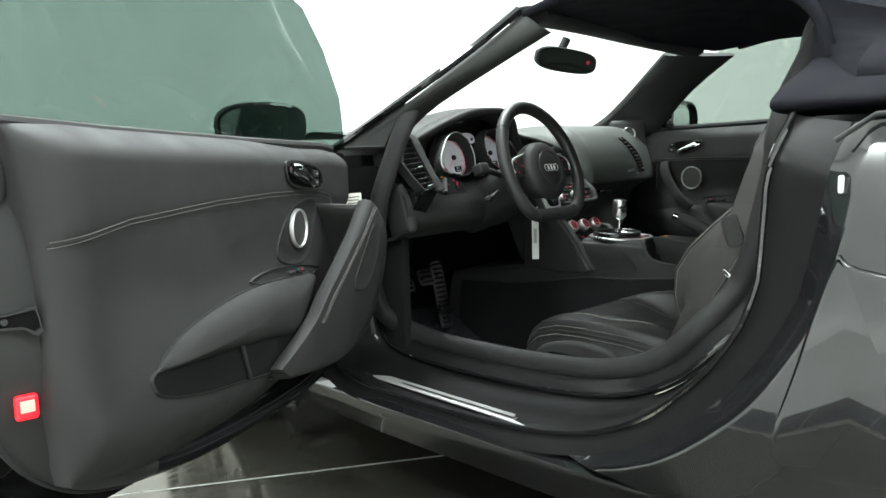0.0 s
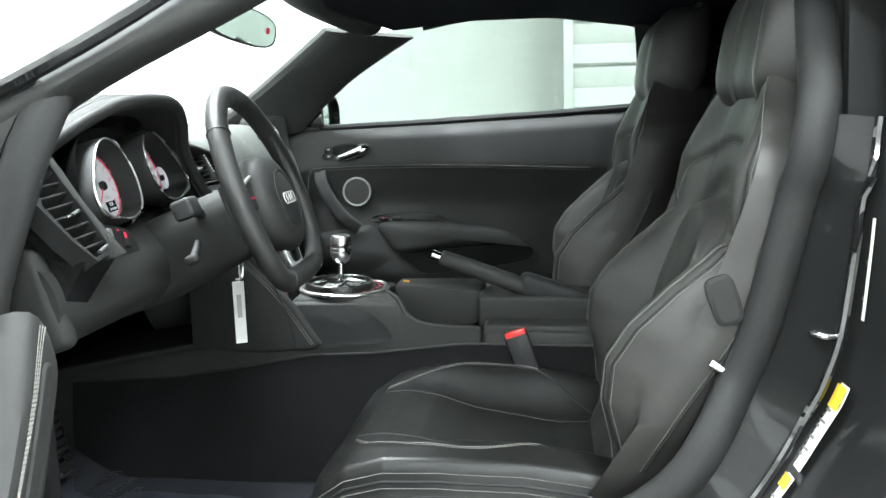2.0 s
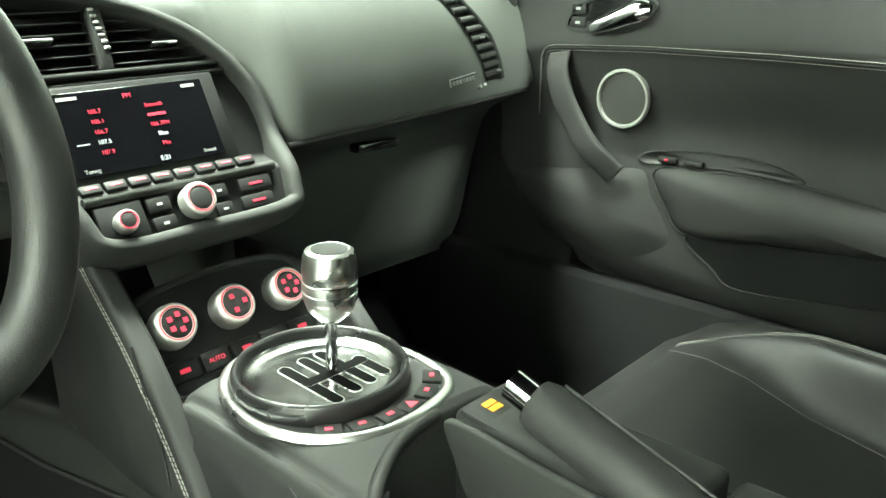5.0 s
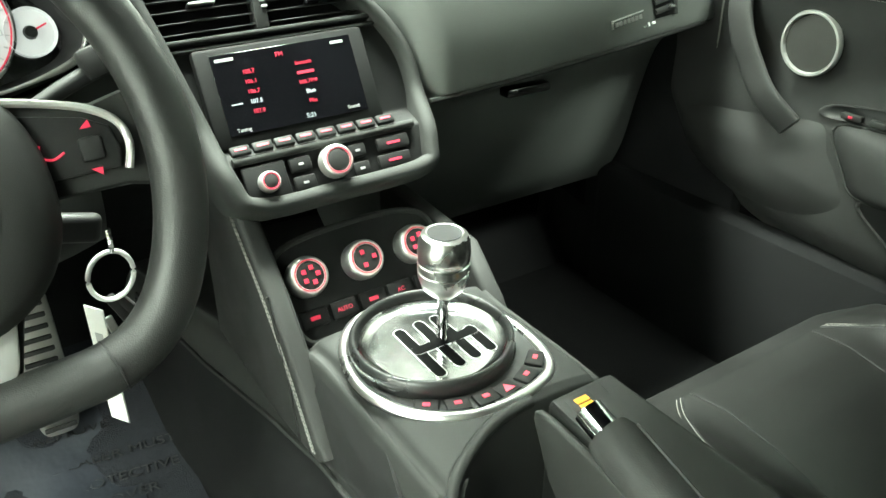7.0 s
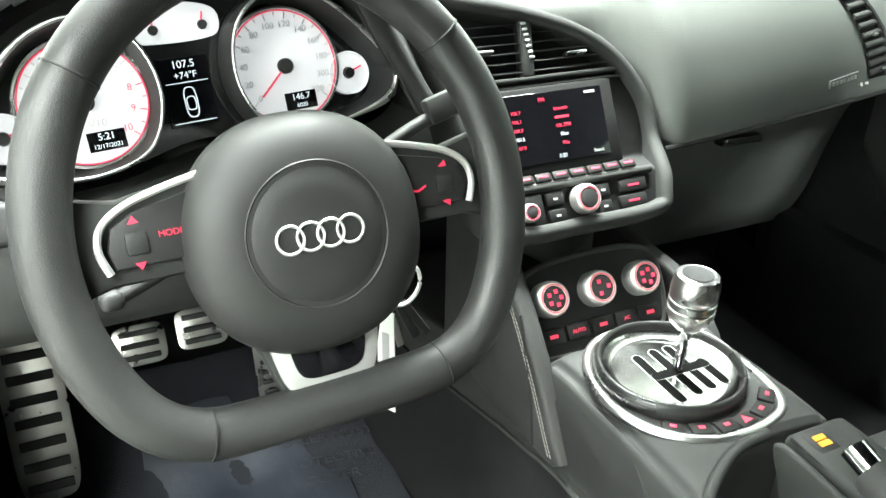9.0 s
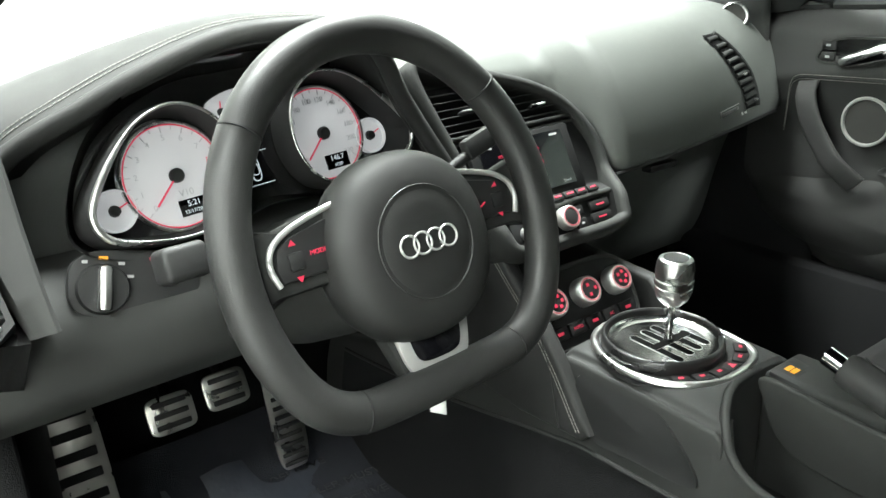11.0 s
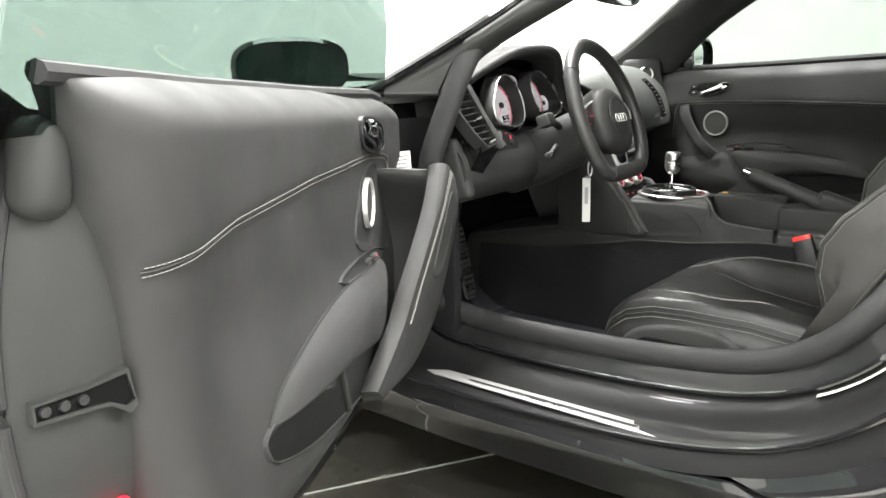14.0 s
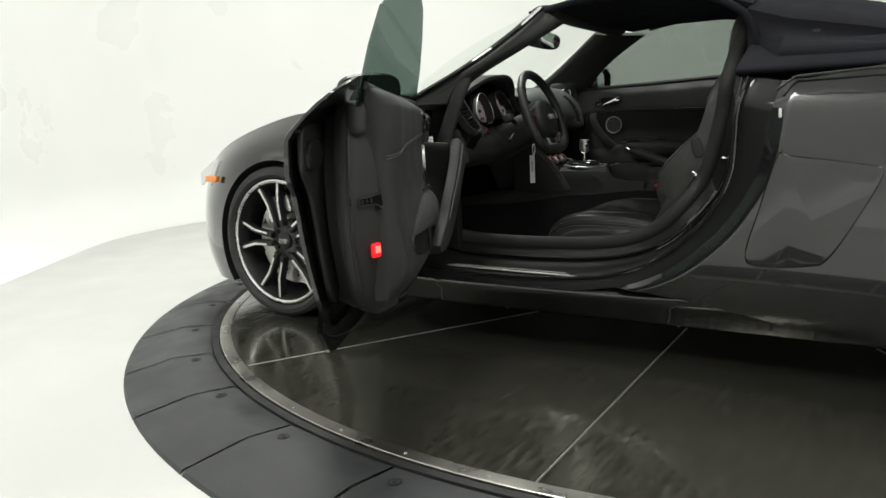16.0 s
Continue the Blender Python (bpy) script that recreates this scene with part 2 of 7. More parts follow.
def prism(bm, outline, h0, h1, m=None, bev=0.0, seg=2):
    """outline: points (x, y) in the local plane, from height h0 to h1."""
    t = bmesh.new()
    loft(t, [[(x, y, h0) for x, y in outline], [(x, y, h1) for x, y in outline]])
    bmesh.ops.recalc_face_normals(t, faces=t.faces[:])
    if bev:
        rim = [e for e in t.edges if abs(e.verts[0].co.z - e.verts[1].co.z) < 1e-6]
        bmesh.ops.bevel(t, geom=rim, offset=bev, segments=seg, affect="EDGES", profile=0.5)
    if m:
        t.transform(m)
    return join(bm, t)


def ellipse(rx, ry, n=40, cx=0.0, cy=0.0, p=2.0):
    out = []
    for i in range(n):
        a = 2 * math.pi * i / n
        c, s = math.cos(a), math.sin(a)
        out.append((cx + rx * math.copysign(abs(c) ** (2 / p), c), cy + ry * math.copysign(abs(s) ** (2 / p), s)))
    return out


def frame_ring(bm, outer, inner, h0, h1, m=None):
    """A flat ring between two outlines of equal count."""
    m = m if m else Matrix()
    v = lambda o, h: [m @ Vector((x, y, h)) for x, y in o]
    return loft(bm, [v(outer, h0), v(outer, h1), v(inner, h1), v(inner, h0)], wrap=True)


def stitches(bm, pts, length=0.004, gap=0.0010, r=0.00055):
    """Short thread dashes of one length along a line."""
    P = [Vector(p) for p in pts]
    run = np.concatenate(([0.0], np.cumsum([(b - a).length for a, b in zip(P, P[1:])])))
    at = lambda d: Vector([float(np.interp(d, run, [p[k] for p in P])) for k in range(3)])
    for i in range(int(run[-1] / (length + gap))):
        a, b = at(i * (length + gap)), at(i * (length + gap) + length)
        q = (b - a).to_track_quat("X", "Z").to_matrix()
        loft(bm, [[c + q @ Vector((0, r * 1.2 * cy, r * cz)) for cy, cz in ((1, 0), (0, 1), (-1, 0), (0, -1))] for c in (a, b)])
    return bm


def part(name, bm, material, parent=None, label="", sharp=38, m=None):
    if m:
        bm.transform(m)
    bmesh.ops.recalc_face_normals(bm, faces=bm.faces[:])
    me = bpy.data.meshes.new(name)
    bm.to_mesh(me)
    bm.free()
    me.materials.append(material)
    me.polygons.foreach_set("use_smooth", [True] * len(me.polygons))
    me.set_sharp_from_angle(angle=radians(sharp))
    ob = new(name, me)
    if parent:
        if parent.parent and parent.parent.parent:
            parent = parent.parent
        ob.parent = parent
        top = parent
        while top.parent:
            top = top.parent
        if parent.type == "EMPTY":
            ob.matrix_parent_inverse = parent.matrix_basis.inverted()
    if label:
        tagged(ob, label)
    return ob


def thing(name, base, label, category, group="", kind=""):
    ob = new(name)
    ob.empty_display_size = 0.05
    ob.matrix_basis = Matrix.Translation(base)
    return tagged(ob, label, category, group, kind)


def lettering(name, body, size, m, material, parent, ext=0.0002, align="CENTER"):
    cu = bpy.data.curves.new(name, "FONT")
    cu.body, cu.size, cu.extrude, cu.align_x, cu.align_y = body, size, ext, align, "CENTER"
    cu.materials.append(material)
    ob = new(name, cu)
    ob.parent = parent
    top = parent
    while top.parent:
        top = top.parent
    ob.matrix_parent_inverse = top.matrix_basis.inverted() if parent == top else Matrix()
    ob.matrix_basis = m
    return ob


BM = bmesh.new

# ---- the studio: white cove room and turntable ----
TC = Vector((0.55, -0.54, 0))


def rounded_rect(h, r, z, n=14, turn=35.0):
    out = []
    for q in range(4):
        for i in range(n + 1):
            a = radians(90 * q + 90 * i / n)
            cx, cy = ((h - r) * (1 if q in (0, 3) else -1), (h - r) * (1 if q in (0, 1) else -1))
            p = Vector((cx + r * math.cos(a), cy + r * math.sin(a), 0))
            p.rotate(Euler((0, 0, radians(turn))))
            out.append((TC.x + p.x, TC.y + p.y, z))
    return out


FZ = -0.06
bm = BM()
cove = [rounded_rect(4.5 - 0.45 + 0.45 * math.sin(a), 2.2 + 0.45 * (math.sin(a) - 1), FZ + 0.45 - 0.45 * math.cos(a)) for a in (radians(9 * i) for i in range(11))]
loft(bm, cove + [rounded_rect(4.5, 2.2, z) for z in (1.5, 2.6, 4.0)] + [rounded_rect(4.62, 2.25, z) for z in (3.998, FZ - 0.1)], caps=False)
tagged(part("wall_cove", bm, WHITE), "smooth white painted studio cove wall", "wall", kind="structure")
bm = BM()
loft(bm, [rounded_rect(4.62, 2.25, 4.0), rounded_rect(4.62, 2.25, 4.12)])
tagged(part("ceiling", bm, WHITE), "plain white painted studio ceiling", "ceiling", kind="structure")
bm = BM()
loft(bm, [rounded_rect(4.06, 1.8, FZ - 0.15), rounded_rect(4.06, 1.8, FZ)])
tagged(part("floor", bm, FLOORW), "glossy white painted studio floor", "floor", kind="structure")

TR = 2.40


def disc_profile(bm, prof, n=180):
    return lathe(bm, prof, n, Matrix.Translation(TC))


turntable = thing("turntable", (TC.x, TC.y, FZ), "worn dark steel vehicle turntable with bright rim", "turntable", kind="structure")
# six deck plates with narrow joints
JOINTS = [150.2, 182.6, 214.0, 262.0, 310.0, 20.0, 85.0]
for i, a0 in enumerate(JOINTS):
    a1 = JOINTS[(i + 1) % len(JOINTS)]
    a1 += 360 if a1 < a0 else 0
    g = 0.09
    bm = BM()
    ring = [(0.02 * math.cos(radians((a0 + a1) / 2)), 0.02 * math.sin(radians((a0 + a1) / 2)))]
    ring += [((TR - 0.045) * math.cos(radians(a)), (TR - 0.045) * math.sin(radians(a))) for a in np.linspace(a0 + g, a1 - g, 26)]
    prism(bm, ring, -0.05, 0.0, Matrix.Translation(TC), 0.0015, 1)
    part("deck_plate", bm, PLATE, turntable)
bm = BM()
disc_profile(bm, [(0.0001, -0.06), (TR - 0.04, -0.06), (TR - 0.04, -0.006), (0.0001, -0.006)])
part("deck_frame", bm, RIMMETAL, turntable, "pale metal showing in the plate joints")
bm = BM()
disc_profile(bm, [(TR - 0.044, -0.05), (TR - 0.044, 0.002), (TR - 0.002, 0.002), (TR, 0.0), (TR, -0.05)])
part("rim_band", bm, RIMMETAL, turntable, "bright aluminium rim band")
for a in range(0, 360, 6):
    bm = BM()
    p = TC + Vector(((TR - 0.022) * math.cos(radians(a)), (TR - 0.022) * math.sin(radians(a)), 0.002))
    lathe(bm, [(0.0001, 0.0), (0.006, 0.0), (0.005, 0.002), (0.0001, 0.002)], 8, Matrix.Translation(p))
    part("rim_screw", bm, STEEL, turntable)

# pale filler strips in the joints that show
for a0, w in ((150.2, 0.0035), (182.6, 0.0012), (214.0, 0.001)):
    bm = BM()
    rbox(bm, None, (TR - 0.1, w, 0.006), 0.0, 1, Matrix.Translation(TC) @ Matrix.Rotation(radians(a0), 4, "Z") @ Matrix.Translation((TR / 2, 0, -0.0025)))
    part("joint_strip", bm, SILVER, turntable, "pale metal joint strip")

# rubber ramp segments round the turntable
ramp = thing("ramp_ring", (TC.x, TC.y, FZ), "black rubber ramp segments ringing the turntable", "ramp", kind="structure")
NSEG = 36
for i in range(NSEG):
    a0, a1 = 360 / NSEG * i + 4.6 + 0.12, 360 / NSEG * (i + 1) + 4.6 - 0.12
    bm = BM()
    loops = []
    for r, z in ((TR + 0.028, FZ), (TR + 0.028, -0.014), (TR + 0.045, -0.004), (TR + 0.17, -0.006), (TR + 0.345, FZ + 0.012), (TR + 0.352, FZ)):
        skew = -1.2 * (r - TR) / 0.4
        loops.append([TC + Vector((r * math.cos(radians(a + skew)), r * math.sin(radians(a + skew)), z)) for a in np.linspace(a0, a1, 6)])
    loft(bm, loops, closed=False)
    a, b = [v for v in bm.verts][:6], [v for v in bm.verts][-6:]
    part("ramp_segment", bm, RAMP, ramp)
    bm = BM()
    p = TC + Vector(((TR + 0.10) * math.cos(radians(a0 + 1.0)), (TR + 0.10) * math.sin(radians(a0 + 1.0)), -0.006))
    lathe(bm, [(0.018, 0.0), (0.018, 0.003), (0.013, 0.003), (0.012, 0.0), (0.007, 0.0), (0.006, 0.003), (0.0001, 0.003)], 12, Matrix.Translation(p))
    part("ramp_bolt", bm, HARD, ramp)
bm = BM()
disc_profile(bm, [(TR + 0.004, -0.05), (TR + 0.004, -0.004), (TR + 0.03, -0.004), (TR + 0.03, -0.05)])
part("edge_gasket", bm, RUBBER, ramp, "dark rubber edge strip")

# ---- the car: body shell ----
car = thing("convertible_car", (0, 0, 0.0), "black two-seat convertible sports car with cloth roof", "car")

def sstep(a, b, x):
    t = min(1, max(0, (x - a) / (b - a)))
    return t * t * (3 - 2 * t)


def lerp_table(x, table):
    xs, ys = zip(*table)
    return float(np.interp(x, xs, ys))


# door opening line (y, z) from the hinge pillar round the sill and up the rear pillar
U = spline([(0.165, 0.965), (0.225, 0.75), (0.285, 0.52), (0.29, 0.385), (0.20, 0.335), (-0.15, 0.33), (-0.42, 0.352), (-0.565, 0.41), (-0.66, 0.51), (-0.712, 0.61), (-0.745, 0.74), (-0.775, 0.90), (-0.80, 1.06)], 90)


def u_normal(i):
    t = U[min(i + 1, 89)] - U[max(i - 1, 0)]
    t /= np.linalg.norm(t)
    return np.array((-t[1], t[0]))


def u_scale(i):
    y, z = U[i]
    return 1.0 + (0.75 * min(1, max(0, (z - 0.36) / 0.3)) if y < -0.3 else 0.0)


def u_point(i, o, x):
    n = u_normal(i)
    k = u_scale(i)
    if U[i][0] < -0.3:
        k -= 0.6 * min(1, max(0, (U[i][1] - 0.60) / 0.2)) * min(1, max(0, (0.115 - o) / 0.055))
    if U[i][0] < -0.3 and U[i][1] > 0.85:
        x = x + 0.16 * (U[i][1] - 0.85) / 0.2
    if U[i][0] < -0.3:
        x += 0.064 * sstep(0.45, 0.58, U[i][1]) * (1 - sstep(0.80, 0.95, U[i][1])) * min(1, max(0, (x + 0.80) / 0.1))
    return (x, U[i][0] + n[0] * o * k, U[i][1] + n[1] * o * k)


SEC = [(-0.02, -0.655), (0.0, -0.66), (0.022, -0.705), (0.05, -0.722), (0.058, -0.735), (0.066, -0.75), (0.068, -0.80), (0.07, -0.868), (0.078, -0.89), (0.095, -0.905), (0.115, -0.915)]
bm = BM()
first = min(i for i in range(90) if U[i][1] < 0.80)
last = max(i for i in range(90) if U[i][1] < 0.935)
loft(bm, [[u_point(i, o, x) for i in range(first, last)] for o, x in SEC], closed=False)
part("door_jamb", bm, JAMB, car, "glossy black painted door jamb and sill", sharp=50)
# ridges pressed into the jamb
for o, x in ((0.045, -0.722), (0.082, -0.893)):
    bm = BM()
    tube(bm, [u_point(i, o - 0.004, x) for i in range(20, last)], 0.006, 8)
    part("jamb_flange", bm, PAINT, car)
bm = BM()
seal_x = lambda i: lerp_table(U[i][1], [(0.34, -0.672), (0.40, -0.735), (0.50, -0.778), (0.74, -0.786), (0.90, -0.745), (0.965, -0.715)]) if U[i][0] > 0 else -0.672
tube(bm, [u_point(i, -0.005, seal_x(i)) for i in range(90)], [0.026 + 0.002 * sstep(0.1, 0.25, U[i][0]) for i in range(90)], 14, flat=0.8, up=(1, 0, 0))
part("door_seal", bm, RUBBER, car, "thick dull black rubber door seal")
# sill side skirt
bm = BM()
prof = [(-0.905, 0.235), (-0.918, 0.222), (-0.92, 0.205), (-0.908, 0.185), (-0.897, 0.16), (-0.885, 0.135), (-0.85, 0.12), (-0.6, 0.115)]
loft(bm, [[(x + (0.012 if y > 0.3 else 0), y, z + 0.03 * max(0, -y - 0.5) * (1 if z > 0.15 else 0)) for x, z in prof] for y in (0.52, 0.35, 0.1, -0.3, -0.6, -0.9, -1.3, -1.6)], closed=False)
part("side_skirt", bm, PAINT, car)
bm = BM()
rbox(bm, (-0.897, -0.14, 0.186), (0.012, 0.012, 0.012), 0.003)
part("jacking_stud", bm, SATIN, car)

# illuminated sill plate
SILL_M = Matrix(((0.035, -1, 0, -0.842), (1, 0, 0, 0), (0, 0, 1, 0.263), (0, 0, 0, 1)))
sill = part("sill_plate", prism(BM(), [(0.20, 0.018), (0.17, 0.026), (-0.44, 0.026), (-0.462, 0.006), (-0.455, -0.012), (-0.42, -0.016), (0.16, -0.008)], 0.0, 0.004, SILL_M, 0.001), SILVER, car, "brushed aluminium sill plate")
bm = BM()
prism(bm, [(0.10, 0.014), (0.08, 0.018), (-0.31, 0.016), (-0.32, 0.006), (-0.31, 0.002), (0.09, 0.007)], 0.004, 0.0048, SILL_M)
part("light_strip", bm, SATIN, sill)
bm = BM()
prism(bm, [(0.085, 0.0145), (-0.30, 0.0135), (-0.305, 0.005), (0.085, 0.0085)], 0.0049, 0.0054, SILL_M)
part("strip_core", bm, HARD, sill)
for y0 in (-0.345, -0.375, -0.405):
    bm = BM()
    rbox(bm, None, (0.02, 0.02, 0.001), 0.0003, 1, SILL_M @ Matrix.Translation((y0, 0.006, 0.0045)))
    part("badge_block", bm, CHROME, sill)

# rear quarter panel and shoulder
QX = spline([(0.12, -0.885), (0.2, -0.93), (0.35, -0.945), (0.55, -0.948), (0.72, -0.94), (0.84, -0.915), (0.90, -0.87), (0.935, -0.79), (0.95, -0.70)], 40)


bm = BM()


def quarter(u, v):
    i = 46 + (last - 47) * v
    j = min(int(i), last - 2)
    e = Vector(u_point(j, 0.115, -0.915)) * (1 - i + j) + Vector(u_point(j + 1, 0.115, -0.915)) * (i - j)
    e.z = min(e.z, 0.94)
    z = e.z + (0.14 + 0.80 * v - e.z) * sstep(0, 0.7, u)
    x = lerp_table(z, [(q[0], q[1]) for q in QX])
    k = min(1, u / 0.05)
    return (e.x * (1 - k) + x * k, e.y + (-1.75 - e.y) * u, z)


surface(bm, quarter, 60, 60)
part("rear_quarter", bm, PAINT, car, "mirror-gloss black rear side panel", sharp=60)
# side blade: a raised gloss panel behind the door
bm = BM()
BL = [(-0.985, 0.68), (-1.02, 0.672), (-1.20, 0.648), (-1.245, 0.625), (-1.19, 0.50), (-1.12, 0.385), (-1.07, 0.362), (-0.95, 0.352), (-0.90, 0.38), (-0.935, 0.52)]
prism(bm, [(p[0], p[1]) for p in spline(BL, 50, True)], -0.02, 0.0045, Matrix(((0, 0, -1, -0.946), (1, 0, 0, 0), (0, 1, 0, 0), (0, 0, 0, 1))), 0.006, 3)
part("side_blade", bm, PAINT, car)
bm = BM()
rbox(bm, (-0.930, -0.985, 0.788), (0.008, 0.008, 0.026), 0.003)
part("flap_latch", bm, TAGW, car)
bm = BM()
tube(bm, [(-0.915, -0.97, 0.85), (-0.905, -1.02, 0.885), (-0.90, -1.2, 0.895), (-0.90, -1.7, 0.90)], 0.004, 8)
part("shoulder_seam", bm, RUBBER, car)

# soft top
def roof_section(y, xr, zr, crown, k=24):
    out = []
    for j in range(k + 1):
        s = -1 + 2 * j / k
        out.append((xr * math.copysign(abs(s) ** 0.9, s), y + (0.14 if y > -0.1 else 0.05) * (1 - s * s) if y > -0.25 else y, zr + crown * (1 - abs(s) ** 2.3)))
    return out


bm = BM()
loft(bm, [roof_section(y, x, z, c) for y, x, z, c in ((-0.02, 0.545, 1.185, 0.035), (-0.06, 0.56, 1.19, 0.04), (-0.2, 0.57, 1.205, 0.05), (-0.45, 0.58, 1.205, 0.06), (-0.7, 0.60, 1.17, 0.08), (-0.84, 0.63, 1.12, 0.10))], closed=False)
bmesh.ops.recalc_face_normals(bm, faces=bm.faces[:])
bmesh.ops.solidify(bm, geom=bm.faces[:], thickness=0.02)
roof = part("soft_top", bm, FABRIC, car, "black cloth folding roof, closed")
bm = BM()


def c_section(y, xs, zs, xr, zr, crown):
    half = [(-xs, zs), (-xs + 0.02, zs + 0.04), (-xr - 0.03, zr - 0.05), (-xr, zr), (-xr * 0.66, zr + crown * 0.62), (-xr * 0.33, zr + crown * 0.93), (0, zr + crown)]
    pts = half + [(-x, z) for x, z in half[-2::-1]]
    return [(p[0], y, p[1]) for p in spline(pts, 37)]


loft(bm, [c_section(*a) for a in ((-0.83, 0.665, 0.955, 0.62, 1.12, 0.10), (-0.95, 0.79, 0.935, 0.64, 1.08, 0.10), (-1.15, 0.80, 0.925, 0.64, 1.04, 0.09), (-1.45, 0.80, 0.92, 0.62, 0.97, 0.06), (-1.75, 0.79, 0.915, 0.5, 0.93, 0.02))], closed=False)
bmesh.ops.recalc_face_normals(bm, faces=bm.faces[:])
bmesh.ops.solidify(bm, geom=bm.faces[:], thickness=0.015)
part("roof_rear", bm, FABRIC, roof)
for sx in (-1, 1):
    bm = BM()
    rail = [(sx * 0.565, -0.10, 1.178), (sx * 0.575, -0.25, 1.20), (sx * 0.59, -0.5, 1.195), (sx * 0.61, -0.68, 1.165), (sx * 0.645, -0.82, 1.09), (sx * 0.67, -0.87, 0.99)]
    tube(bm, spline(rail, 30), 0.013, 10)
    part("roof_rail", bm, FABRIC, roof)
# pillar trim behind the door, inside the roof
bm = BM()
surface(bm, lambda u, v: (-0.655 + 0.10 * v, -0.80 - 0.02 * v - 0.14 * u, 0.62 + 0.45 * v), 6, 10, 0.02)
part("rear_pillar_trim", bm, HARD, car)
bm = BM()
surface(bm, lambda u, v: (0.665 - 0.07 * v, -0.665 - 0.02 * math.sin(3 * v) - 0.35 * u, 0.55 + 0.63 * v), 6, 10, 0.02)
part("rear_quarter_trim", bm, LINER, car)

# windscreen: pillars, header, glass
bm = BM()
stations = []
for s in np.linspace(0, 1, 14):
    fo = spline([(-0.775, 0.46, 0.845), (-0.737, 0.16, 0.972), (-0.65, 0.0, 1.085), (-0.565, -0.09, 1.18)], 14)[int(round(s * 13))]
    fi = spline([(-0.70, 0.50, 0.86), (-0.655, 0.24, 0.98), (-0.58, 0.09, 1.09), (-0.49, -0.01, 1.165)], 14)[int(round(s * 13))]
    ri = spline([(-0.665, 0.30, 0.86), (-0.67, 0.14, 0.955), (-0.60, -0.03, 1.055), (-0.53, -0.15, 1.13)], 14)[int(round(s * 13))]
    ro = spline([(-0.745, 0.30, 0.845), (-0.73, 0.14, 0.955), (-0.655, -0.03, 1.06), (-0.575, -0.15, 1.145)], 14)[int(round(s * 13))]
    stations.append([Vector(p) for p in spline([fo, fi, ri, ro], 16, True)])
loft(bm, stations)
part("windscreen_pillar", bm, SOFT, car, "dull black driver-side windscreen pillar")
bm = BM()
tube(bm, [(p[0] - 0.004, p[1], p[2] + 0.004) for p in spline([(-0.775, 0.46, 0.848), (-0.741, 0.165, 0.98), (-0.655, 0.0, 1.095), (-0.568, -0.085, 1.188)], 20)], 0.011, 8)
part("pillar_strip", bm, PAINT, car)
bm = BM()
wedge = [(-0.772, 0.40, 0.868), (-0.768, 0.218, 0.868), (-0.737, 0.172, 0.975)]
loft(bm, [[Vector(p) for p in wedge], [Vector(p) + Vector((0.014, 0, 0)) for p in wedge]])
part("corner_panel", bm, SOFT, car, "grey-black triangular panel below the pillar", sharp=20)
bm = BM()
tube(bm, [(-0.775, 0.40, 0.865), (-0.772, 0.21, 0.865)], 0.005, 6)
part("corner_trim", bm, HARD, car)
bm = BM()
stations = []
for s in range(14):
    wi = spline([(0.66, 0.64, 0.885), (0.62, 0.44, 0.975), (0.50, 0.13, 1.165)], 14)[s]
    si = spline([(0.70, 0.33, 0.895), (0.655, 0.16, 1.03), (0.575, -0.06, 1.15)], 14)[s]
    wo = wi + np.array((0.06, 0.03, 0.02))
    so = si + np.array((0.05, 0.03, 0.015))
    stations.append([Vector(p) for p in spline([wi, si, so, wo], 16, True)])
loft(bm, stations)
part("windscreen_pillar", bm, SOFT, car, "dull black passenger-side windscreen pillar")
bm = BM()
tube(bm, spline([(-0.545, -0.09, 1.178), (-0.3, 0.03, 1.208), (0.0, 0.10, 1.218), (0.3, 0.12, 1.208), (0.54, 0.05, 1.178)], 24), 0.05, 14, flat=0.5)
part("windscreen_header", bm, SOFT, car)
bm = BM()
surface(bm, lambda u, v: tuple(spline([(-0.70, 0.50, 0.88), (-0.35, 0.72, 0.90), (0, 0.80, 0.91), (0.35, 0.76, 0.90), (0.67, 0.62, 0.89)], 21)[int(round(u * 20))] * (1 - v) + spline([(-0.50, 0.0, 1.18), (-0.25, 0.08, 1.20), (0, 0.14, 1.21), (0.25, 0.15, 1.20), (0.52, 0.12, 1.18)], 21)[int(round(u * 20))] * v + np.array((0, 0, 0.03 * math.sin(math.pi * v)))), 20, 8)
shield = part("windscreen", bm, SCREENGLASS, car, "clear windscreen glass")
shield.visible_shadow = False

# front wing, bonnet and nose (both sides share one outline)
SIDE = [(0.50, 0.12), (0.49, 0.45), (0.48, 0.80), (0.66, 0.855), (0.88, 0.85), (1.20, 0.785), (1.45, 0.705), (1.62, 0.59), (1.69, 0.42), (1.67, 0.24), (1.59, 0.13)]
SX = [0.90, 0.935, 0.87, 0.90, 0.90, 0.86, 0.80, 0.74, 0.73, 0.74, 0.76]
CENTRE = [(0.72, 0.90), (0.76, 0.91), (0.80, 0.905), (0.90, 0.88), (1.08, 0.845), (1.36, 0.77), (1.64, 0.65), (1.79, 0.52), (1.85, 0.40), (1.84, 0.24), (1.73, 0.14)]
AX, AZ, AR = 1.0, 0.318, 0.352
